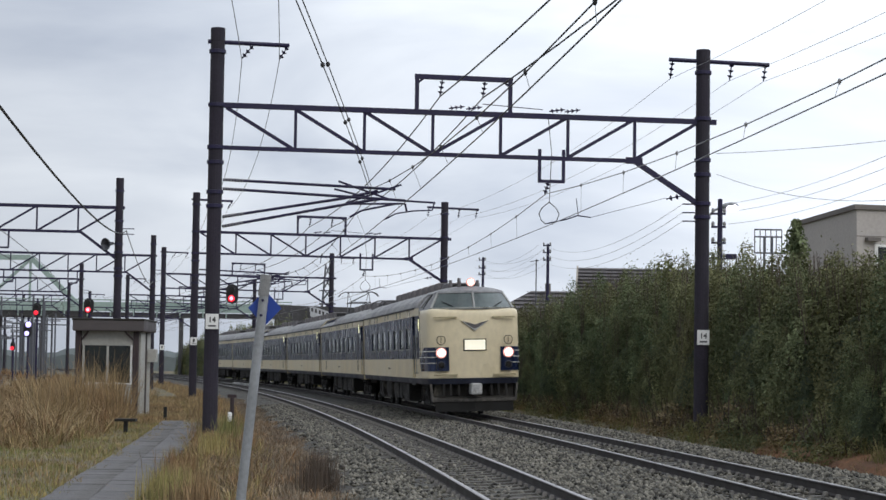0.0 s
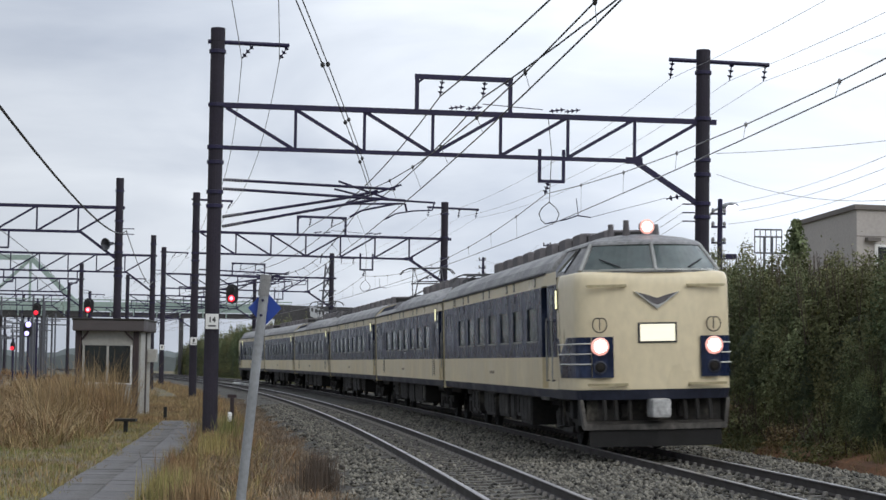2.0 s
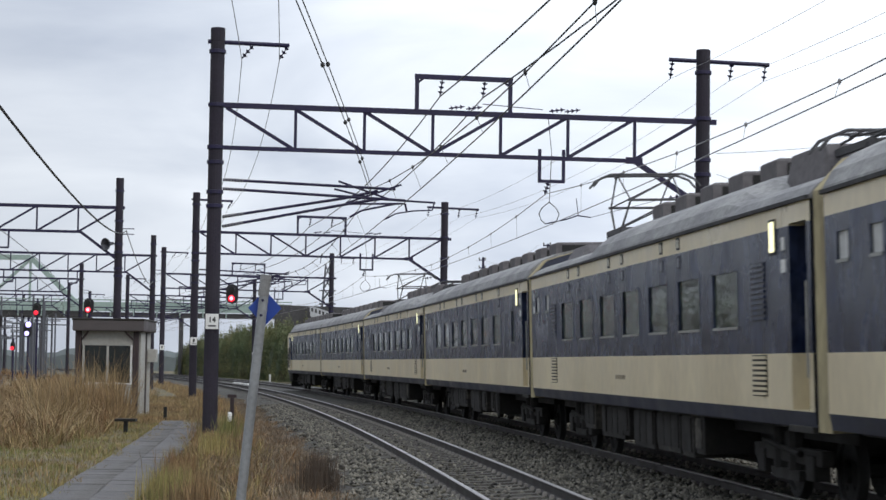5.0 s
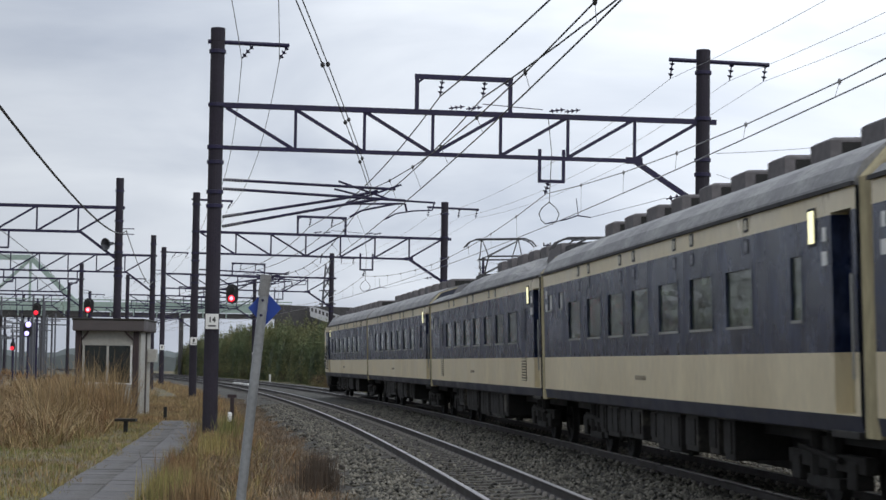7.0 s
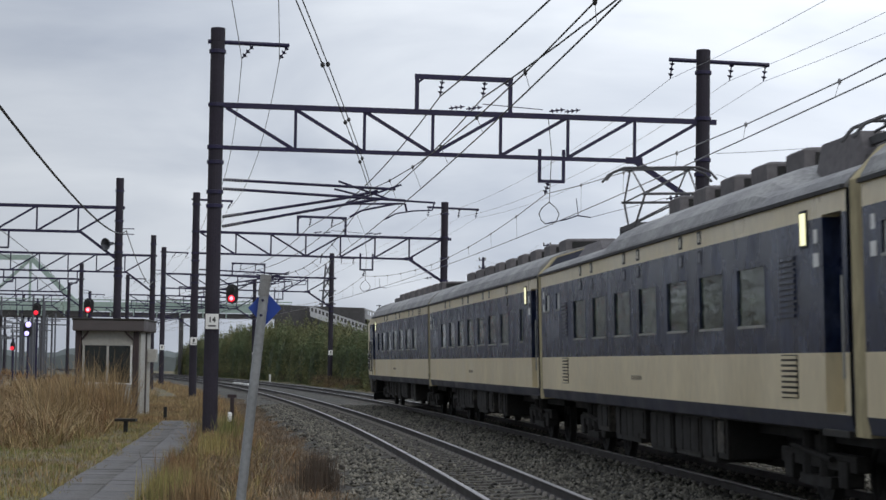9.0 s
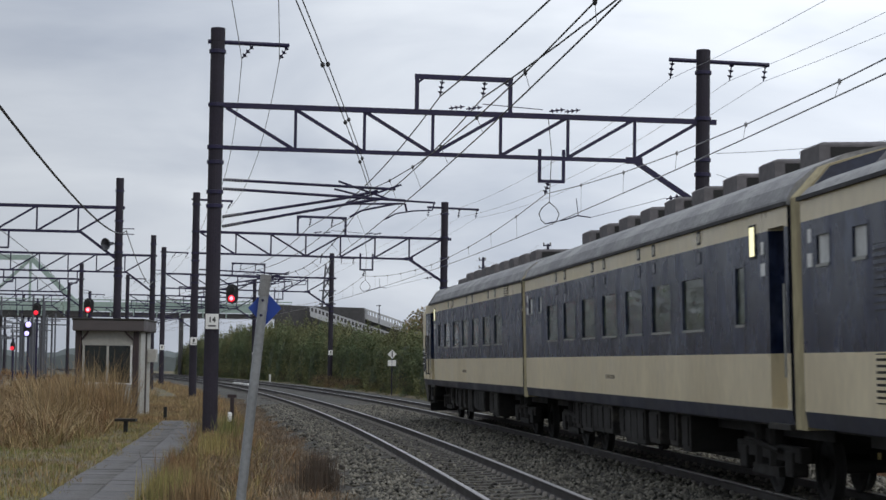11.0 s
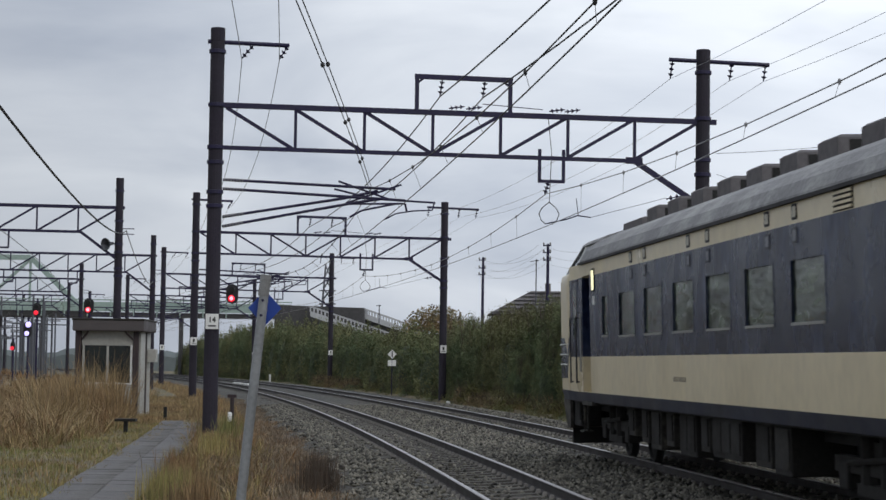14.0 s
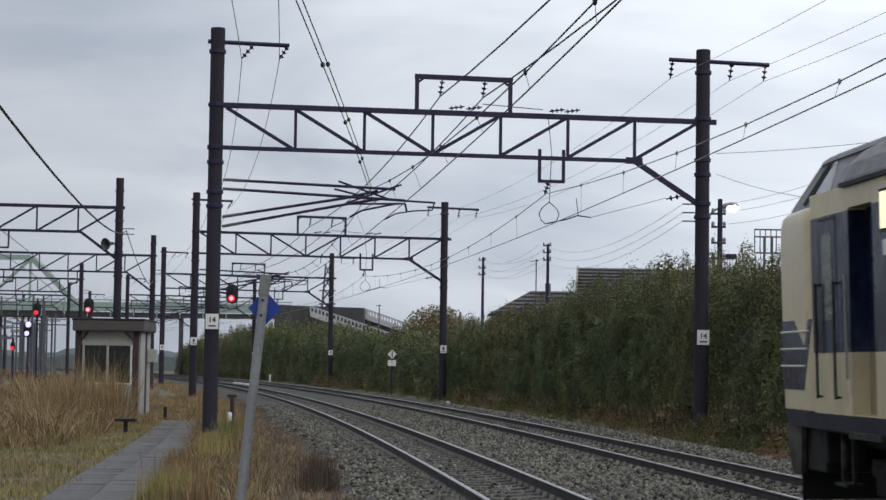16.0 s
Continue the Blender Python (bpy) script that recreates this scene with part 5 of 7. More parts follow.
def build_yard():
    y1 = yard_portal(64.3, 11.7, 22.5, STEEL, 3)
    arm = bmesh.new()
    for z in (7.65, 7.4):
        tube(arm, (0, 0, z), (0, -0.7, z), 0.025, n=6)
    part("cable_bracket", arm, STEEL, y1)
    copy_thing(y1, at_line(106.5, 9.3))
    copy_thing(y1, at_line(149.0, 13.3))
    copy_thing(y1, at_line(196.0, 12.2))
    copy_thing(y1, at_line(240.0, 14.5))
    copy_thing(y1, at_line(285.0, 13.0))
    sp = bmesh.new()
    lathe(sp, ((0.07, -0.05), (0.09, 0.12), (0.16, 0.32), (0.29, 0.46), (0.27, 0.465), (0.10, 0.2)), n=14, axis="x", at=(0, 0, 0))
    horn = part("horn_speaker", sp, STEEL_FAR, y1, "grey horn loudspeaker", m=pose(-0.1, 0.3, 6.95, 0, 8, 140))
    r = random.Random(5)
    one = thing("yard_pole", "thin grey yard pole in the distance", "pole", "yard poles", m=at_line(170, 20))
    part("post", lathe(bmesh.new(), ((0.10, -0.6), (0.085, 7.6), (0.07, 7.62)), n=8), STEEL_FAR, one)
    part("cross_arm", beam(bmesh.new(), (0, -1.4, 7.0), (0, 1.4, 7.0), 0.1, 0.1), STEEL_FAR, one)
    for k in range(190):
        copy_thing(one, at_line(r.uniform(150, 330), r.uniform(13, 70), r.uniform(-3.0, 0.4)))
    for k in range(70):
        copy_thing(one, at_line(r.uniform(190, 330), r.uniform(13, 36), r.uniform(-3.2, -0.4)))
    for k in range(6):
        o = 15.2 + k * 4.1
        for dz in (5.2, 6.0):
            overhead_wire("yard_wire", span(20, 320, o, o, dz, dz, 0.0, 24), 0.014, WIRE, "thin yard contact wire", "yard wires")


def signal_head(at, lit, label, n=1, post=True, h=0.95, w=0.6, base=-0.5):
    sg = thing("railway_signal", label, "railway signal", "railway signals", m=pose(*at))
    b = bmesh.new()
    ring = [(w / 2 * math.cos(a), max(-h / 2, min(h / 2, (h / 2 - w / 2) * (1 if math.sin(a) > 0 else -1) + w / 2 * math.sin(a)))) for a in [2 * math.pi * (k + 0.5) / 24 for k in range(24)]]
    loft(b, [[(x, -0.02, z) for x, z in ring], [(x, 0.08, z) for x, z in ring]])
    bd = part("backboard", b, DARK_TRIM, sg, "black signal backboard")
    for k in range(2):
        z = -h * 0.25 + k * h * 0.45
        part("hood", lathe(bmesh.new(), ((0.15, -0.28), (0.15, 0.0)), n=16, axis="y", at=(0, 0, z)), UNDER_BLACK, bd)
    part("lens", lathe(bmesh.new(), ((0.165, -0.30), (0.13, -0.315)), n=18, axis="y", at=(0, 0, -h * 0.25)), lit[0], bd, "lit lens")
    part("lens_core", lathe(bmesh.new(), ((0.10, -0.318), (0.06, -0.325)), n=18, axis="y", at=(0, 0, -h * 0.25)), lit[1], bd)
    if post:
        part("post", tube(bmesh.new(), (0.0, 0.2, base - at[2]), (0.0, 0.2, h / 2 + 0.3), 0.075, n=10), STEEL, sg, "steel signal post")
    return sg


def build_signals():
    sg = signal_head((-10.25, 97, 4.87), (RED_LIT, PINK_LIT), "black signal showing red beside the line", post=False)
    part("arm", tube(bmesh.new(), (0, 0.15, 0.0), (-0.85, 0.15, 0.1), 0.05, n=8), STEEL, sg)
    part("post", tube(bmesh.new(), (-0.83, 0.2, -5.3), (-0.83, 0.2, 0.75), 0.09, n=10), STEEL, sg, "dark steel signal post")
    part("reflector", tube(bmesh.new(), (-0.83, 0.2, -2.35), (-0.83, 0.2, -1.75), 0.12, n=12), ORANGE, sg, "orange reflector sleeve")
    signal_head((-21.3, 120, 4.8), (RED_LIT, PINK_LIT), "black signal showing red above the yard")
    signal_head((-28.5, 140, 5.05), (RED_LIT, RED_LIT), "black signal showing red above the yard")
    signal_head((-31.2, 140, 4.2), (RED_LIT, RED_LIT), "black signal showing red above the yard")
    vi = signal_head((-28.9, 139, 3.6), (BLUE_LIT, BLUE_LIT), "shunting signal with two lit violet-white lamps", h=1.1)
    part("lens", lathe(bmesh.new(), ((0.2, -0.30), (0.16, -0.315)), n=18, axis="y", at=(0.1, 0, 0.35)), BLUE_LIT, vi)
    sm = signal_head((-35.5, 165, 2.6), (RED_LIT, RED_LIT), "small red yard signal", h=0.7, w=0.4)


build_yard()
build_signals()


# ---- path side: hut, posts, signs ----
def build_hut():
    x0, x1, y0, y1, g = -12.22, -10.12, 67.0, 69.3, GROUND
    hut = thing("watch_hut", "small cream trackside hut with brown flat roof", "hut", m=pose(0, 0, 0))
    t = 0.08
    part("front_panel", boxed(x0 + 0.1, x1 - 0.1, y0, y0 + t, g - 0.1, 0.78), HUT_WALL, hut, "cream front panel")
    part("transom_panel", boxed(x0 + 0.1, x1 - 0.1, y0, y0 + t, 2.05, 2.6), HUT_WALL, hut)
    part("side_wall", boxed(x1 - t, x1, y0 + 0.12, y1, g - 0.1, 2.6), HUT_WALL, hut)
    part("side_wall", boxed(x0, x0 + t, y0 + 0.12, y1, g - 0.1, 2.6), HUT_WALL, hut)
    part("back_wall", boxed(x0 + t, x1 - t, y1 - t, y1, g - 0.1, 2.6), HUT_WALL, hut)
    part("roof", boxed(x0 - 0.14, x1 + 0.16, y0 - 0.4, y1 + 0.2, 2.52, 2.90, bevel=0.05), HUT_ROOF, hut, "brown flat roof with deep fascia")
    part("roof_edge", boxed(x0 - 0.16, x1 + 0.18, y0 - 0.42, y1 + 0.22, 2.88, 2.95, bevel=0.02), UNDER_LIGHT, hut)
    for x in (x0 + 0.03, x1 - 0.14):
        part("corner_post", boxed(x - 0.09, x + 0.09, y0 - 0.12, y0 + 0.02, g - 0.1, 2.55, bevel=0.01), HUT_POST, hut, "dark red-brown corner post")
    for s in (-1, 1):
        x = x0 + 0.1 if s < 0 else x1 - 0.2
        part("bracket", beam(bmesh.new(), (x, y0 - 0.05, 2.2), (x - s * 0.28, y0 - 0.3, 2.5), 0.05, 0.05), HUT_POST, hut)
    w = part("window", boxed(x0 + 0.22, x1 - 0.3, y0 + 0.02, y0 + 0.05, 0.8, 2.04), HUT_GLASS, hut, "wide dark window")
    for x in (x0 + 0.19, (x0 + x1) / 2 - 0.05, x1 - 0.3):
        part("window_frame", boxed(x - 0.035, x + 0.035, y0 - 0.02, y0 + 0.06, 0.78, 2.07), WHITE_ENAMEL if x > x1 - 0.4 else HUT_WALL, w)
    part("window_sill", boxed(x0 + 0.18, x1 - 0.26, y0 - 0.04, y0 + 0.06, 0.74, 0.80), WHITE_ENAMEL, w)
    part("side_batten", boxed(x1, x1 + 0.05, y0 + 1.1, y0 + 1.18, g, 2.5), HUT_ROOF, hut)
    part("side_box", boxed(x1 + 0.01, x1 + 0.3, y0 + 1.5, y0 + 2.0, 1.5, 1.95, bevel=0.02), HUT_WALL, hut, "small cream wall box")


def build_posts():
    # leaning tube with a blue diamond
    sg = thing("blue_diamond_sign", "blue diamond sign on a leaning grey tube", "sign")
    a, b = Vector((-1.70, 16.0, -0.75)), Vector((-1.42, 16.0, 2.24))
    part("post", tube(bmesh.new(), a, b, 0.041, 0.038, n=16), GALV, sg, "grey galvanised tube")
    part("post_cap", tube(bmesh.new(), b - Vector((0.02, 0, 0.16)), b + Vector((0, 0, 0.012)), 0.044, n=16), PORCELAIN, sg)
    c = Vector((-1.43, 16.05, 1.985))
    d = 0.135
    plate = loft(bmesh.new(), [[c + Vector((dx, y, dz)) for dx, dz in ((-d, 0), (0, -d * 1.08), (d, 0), (0, d * 1.08))] for y in (-0.004, 0.004)])
    part("diamond_plate", plate, SIGN_BLUE, sg, "blue diamond plate")
    for z in (-0.06, 0.06):
        part("bolt", tube(bmesh.new(), (-1.445 + z * 0.09, 15.955, 1.985 + z), (-1.445 + z * 0.09, 15.965, 1.985 + z), 0.012, n=8), STEEL, sg)
    # short stake with a white insulator
    st = thing("cable_stake", "short dark stake with a white cap box", "stake", m=pose(-5.85, 56.0, -0.4))
    part("stake", tube(bmesh.new(), (0, 0, -0.2), (0, 0, 0.95), 0.06, n=8), HUT_POST, st)
    part("head_bar", boxed(-0.13, 0.12, -0.05, 0.05, 0.95, 1.04), HUT_POST, st)
    part("white_box", lathe(bmesh.new(), ((0.04, 0.28), (0.065, 0.31), (0.065, 0.50), (0.03, 0.55)), n=10, at=(-0.05, -0.1, 0)), WHITE_ENAMEL, st)
    be = thing("low_bench", "low weathered plank on a dark stub", "bench", m=pose(-7.97, 51.55, GROUND))
    part("plank", boxed(-0.42, 0.12, -0.18, 0.18, 0.30, 0.37, bevel=0.01), UNDER, be)
    part("stub", boxed(-0.2, -0.1, -0.06, 0.06, -0.2, 0.305), UNDER_BLACK, be)
    pk = thing("marker_peg", "small dark marker peg in dry grass", "peg", m=pose(-8.55, 62.0, GROUND))
    part("peg", boxed(-0.05, 0.05, -0.05, 0.05, -0.2, 0.45, bevel=0.01), UNDER_BLACK, pk)
    # white diamond over two squares, by the hedge
    tp = on_line(88.0, -4.3, -0.4)
    ts = thing("track_sign", "white diamond over two squares on a post", "sign", m=pose(*tp))
    part("post", tube(bmesh.new(), (0, 0, -0.2), (0, 0, 2.6), 0.03, n=8), STEEL, ts)
    c, d = Vector((0, -0.06, 2.55)), 0.27
    part("diamond_plate", loft(bmesh.new(), [[c + Vector((dx, y, dz)) for dx, dz in ((-d, 0), (0, -d), (d, 0), (0, d))] for y in (0, 0.015)]), SIGN_WHITE, ts, "white diamond plate")
    part("diamond_mark", boxed(-0.03, 0.03, -0.07, -0.062, 2.37, 2.73), SIGN_INK, ts)
    for x in (-0.13, 0.13):
        part("square_plate", boxed(x - 0.115, x + 0.115, -0.07, -0.055, 1.85, 2.2), SIGN_WHITE, ts, "white square plate")
    for s, o, h in ((150.0, -3.6, 0.9), (62.0, -3.5, 0.3)):
        wp = thing("white_marker_post", "short white concrete marker post by the ballast", "marker post", m=at_line(s, o, -0.4))
        part("post", boxed(-0.08, 0.08, -0.08, 0.08, -0.2, h, bevel=0.02), WHITE_ENAMEL, wp)
    for s, o, l in ((131, 0.62, 1.6), (124, 0.62, 1.0)):
        gb = thing("track_plate", "pale flat plate lying by the rail", "plate", m=at_line(s, o + 0.6, -0.12))
        part("plate", boxed(-l * 1.6, l * 1.6, -0.18, 0.18, -0.05, 0.05), WHITE_ENAMEL, gb)


build_hut()
build_posts()


# ---- distance: bridges, houses, poles ----
def build_bridges():
    fb = thing("footbridge", "pale green steel girder bridge across the yard", "bridge")
    for za, zb, m, y0, y1 in ((7.2, 7.8, BRIDGE_DARK, 258.6, 261.4), (7.9, 9.1, BRIDGE_GREEN, 258.3, 258.6), (9.3, 9.45, BRIDGE_GREEN, 258.3, 258.6)):
        part("girder", boxed(-95, -19.5, y0, y1, za, zb), m, fb)
    for x in range(-94, -20, 3):
        part("upright", boxed(x - 0.08, x + 0.08, 258.2, 258.3, 7.2, 9.45), BRIDGE_GREEN, fb)
    for x in (-88, -70, -52, -34):
        part("pier", boxed(x - 0.2, x + 0.2, 259, 260.6, -0.6, 7.2), BRIDGE_DARK, fb)
    tb = thing("truss_bridge", "pale green steel truss bridge behind the yard", "bridge")
    y = 275
    top = [(-110, 15.6), (-57, 15.6), (-49.5, 8.4)]
    for (a, za), (b, zb) in zip(top, top[1:]):
        part("top_chord", beam(bmesh.new(), (a, y, za), (b, y, zb), 0.6, 0.7), BRIDGE_GREEN, tb)
    part("deck", boxed(-110, -48.5, y - 1.5, y + 1.5, 7.3, 8.3), BRIDGE_DARK, tb)
    for k in range(7):
        x = -57 - k * 7.5
        part("hanger", beam(bmesh.new(), (x, y, 15.4), (x, y, 8.3), 0.3, 0.3), BRIDGE_GREEN, tb)
        part("diagonal", beam(bmesh.new(), (x, y, 15.4), (x - 7.5, y, 8.3), 0.35, 0.4), BRIDGE_GREEN, tb)
    for x in (-104, -76, -50):
        part("pier", boxed(x - 0.4, x + 0.4, y - 1, y + 1, -0.6, 7.3), BRIDGE_DARK, tb)
    ov = thing("overpass_ramp", "dark overpass abutment with pale descending parapets", "overpass")
    body = bmesh.new()
    loft(body, [[(-20.2, 240, -0.6), (-9.4, 240, -0.6), (-9.4, 240, 8.3), (-20.2, 240, 8.5)], [(-20.2, 252, -0.6), (-9.4, 252, -0.6), (-9.4, 252, 8.3), (-20.2, 252, 8.5)]])
    part("abutment", body, BRIDGE_DARK, ov, "dark concrete abutment")
    for xa, za, xb, zb, yy in ((-15.8, 8.35, -6.0, 5.2, 238.5), (-9.6, 8.3, -1.9, 5.75, 243)):
        rp = bmesh.new()
        loft(rp, [[(xa, yy, za - 1.2), (xa, yy + 0.4, za - 1.2), (xa, yy + 0.4, za - 0.55), (xa, yy, za - 0.55)], [(xb, yy, zb - 1.2), (xb, yy + 0.4, zb - 1.2), (xb, yy + 0.4, zb - 0.55), (xb, yy, zb - 0.55)]])
        pr = part("parapet", rp, BRIDGE_PALE, ov, "pale concrete parapet")
        part("top_rail", beam(bmesh.new(), (xa, yy + 0.2, za), (xb, yy + 0.2, zb), 0.2, 0.2), BRIDGE_PALE, pr)
        n = 22
        for k in range(n + 1):
            t = k / n
            x, z = xa + (xb - xa) * t, za + (zb - za) * t
            part("baluster", boxed(x - 0.09, x + 0.09, yy + 0.1, yy + 0.3, z - 0.6, z), BRIDGE_PALE, pr)
    fill = bmesh.new()
    loft(fill, [[(-9.4, 244, -0.6), (10, 244, -0.6), (10, 244, 2.4), (-9.4, 244, 7.2)], [(-9.4, 252, -0.6), (10, 252, -0.6), (10, 252, 2.4), (-9.4, 252, 7.2)]])
    part("ramp_fill", fill, BRIDGE_DARK, ov)


def build_houses():
    # gabled house: ridge runs across the view
    h = thing("gabled_house", "house with grey tiled gable roof behind the hedge", "house")
    part("wall", boxed(10.75, 22.1, 147, 155, -0.6, 6.8), PLASTER, h, "dull plaster wall")
    rf = bmesh.new()
    loft(rf, [[(9.85, 146.2, 6.5), (10.3, 151, 9.1), (10.3, 155.8, 6.6), (10.3, 151, 8.8)], [(22.2, 146.2, 6.6), (22.2, 151, 9.05), (22.2, 155.8, 6.6), (22.2, 151, 8.8)]])
    roof = part("roof", rf, TILE, h, "grey tiled gable roof")
    for k in range(9):
        t = (k + 0.5) / 9
        y, z = 146.2 + 4.8 * t, 6.6 + 2.45 * t
        part("tile_course", beam(bmesh.new(), (9.82 + 0.45 * t, y, z + 0.05), (22.25, y, z + 0.02), 0.46, 0.035), TILE, roof)
    part("verge_board", beam(bmesh.new(), (9.78, 146.0, 6.45), (10.24, 151, 9.14), 0.14, 0.22), PLASTER, h)
    gable = bmesh.new()
    loft(gable, [[(10.65, 147, 6.7), (10.65, 155, 6.7), (10.65, 151, 8.8)], [(10.85, 147, 6.7), (10.85, 155, 6.7), (10.85, 151, 8.8)]])
    part("gable_wall", gable, PLASTER, h)
    # hipped house
    h2 = thing("hipped_house", "house with low grey hipped roof behind the hedge", "house")
    part("wall", boxed(4.6, 14.5, 167, 175, -0.6, 5.9), PLASTER, h2)
    rf = bmesh.new()
    loft(rf, [[(3.9, 166.2, 5.9), (15.2, 166.2, 5.9), (15.2, 175.8, 5.9), (3.9, 175.8, 5.9)], [(7.6, 170.4, 8.0), (11.4, 170.4, 8.0), (11.4, 171.6, 8.0), (7.6, 171.6, 8.0)]])
    r2 = part("roof", rf, TILE, h2, "grey tiled hipped roof")
    for k in range(6):
        t = (k + 0.5) / 6
        part("tile_course", beam(bmesh.new(), (3.9 + 3.7 * t, 166.2 + 4.2 * t, 5.92 + 2.1 * t), (15.2 - 3.8 * t, 166.2 + 4.2 * t, 5.92 + 2.1 * t), 0.5, 0.04), TILE, r2)
    part("chimney_box", boxed(8.75, 9.2, 169, 169.6, 7.2, 8.6), STUCCO_DARK, h2)
    for x in (4.2, 4.9):
        part("balcony_post", boxed(x - 0.08, x + 0.08, 166.3, 166.5, 3.5, 5.9), STEEL, h2)
    win_ = part("window", boxed(6.2, 7.4, 166.94, 167.0, 4.6, 5.5), HUT_GLASS, h2)
    part("window_frame", boxed(6.1, 7.5, 166.96, 166.99, 4.5, 5.6), SIGN_WHITE, win_)
    # large grey building
    b = thing("grey_building", "large plain grey-beige building behind the hedge", "building")
    wl_ = bmesh.new()
    pl = [(22.9, 110), (36, 114), (34, 131), (22.0, 124)]
    loft(wl_, [[(x, y, -0.6) for x, y in pl], [(x, y, 10.5) for x, y in pl]])
    part("wall", wl_, STUCCO, b, "beige-grey clad wall")
    cp_ = [(22.75, 109.8), (36.2, 113.9), (34.1, 131.2), (21.85, 124.2)]
    part("roof_edge", loft(bmesh.new(), [[(x, y, 10.5) for x, y in cp_], [(x, y, 10.78) for x, y in cp_]]), STUCCO_DARK, b, "dark roof edging")
    ux, uy = 13.1 / 13.7, 4 / 13.7
    def on_front(t, z, out):
        return Vector((22.9 + ux * t + uy * out, 110 + uy * t - ux * out, z))
    wn_ = loft(bmesh.new(), [[on_front(t, z, o) for t, z in ((1.1, 6.9), (2.6, 6.9), (2.6, 8.6), (1.1, 8.6))] for o in (0.0, 0.06)])
    wo = part("window", wn_, SIGN_WHITE, b, "white framed window")
    part("pane", loft(bmesh.new(), [[on_front(t, z, o) for t, z in ((1.3, 7.05), (2.5, 7.05), (2.5, 8.45), (1.3, 8.45))] for o in (0.06, 0.08)]), HUT_GLASS, wo)
    part("wall_lamp", loft(bmesh.new(), [[on_front(t, z, o) for t, z in ((0.5, 8.75), (1.3, 8.75), (1.3, 8.95), (0.5, 8.95))] for o in (0.0, 0.4)]), STUCCO_DARK, b)
    for z in (3.2, 6.2, 9.0):
        part("cladding_joint", loft(bmesh.new(), [[on_front(t, zz, o) for t, zz in ((0, z), (13.6, z), (13.6, z + 0.05), (0, z + 0.05))] for o in (-0.01, 0.015)]), STUCCO_DARK, b)


def utility_pole(x, y, top, arms, label="dark utility pole with crossarms behind the hedge"):
    u = thing("utility_pole", label, "utility pole", "utility poles", m=pose(x, y, 0))
    part("post", lathe(bmesh.new(), ((0.14, -0.6), (0.09, top), (0.08, top + 0.02)), n=10), STEEL, u)
    for z in arms:
        a = part("cross_arm", beam(bmesh.new(), (-0.34, -0.1, z), (0.2, -0.1, z), 0.07, 0.08), STEEL, u)
        for k in (-0.28, 0.15):
            part("insulator", lathe(bmesh.new(), ((0.05, 0), (0.07, 0.08), (0.03, 0.16)), n=8, at=(k, -0.1, z + 0.05)), PORCELAIN, a)
    return u


def free_wire(a, b, sag, r=0.007, n=10, m=None):
    a, b = Vector(a), Vector(b)
    pts = [a.lerp(b, i / n) - Vector((0, 0, 4 * sag * (i / n) * (1 - i / n))) for i in range(n + 1)]
    return overhead_wire("utility_wire", pts, r, m or WIRE_PALE, "thin slack utility wire", "utility wires")


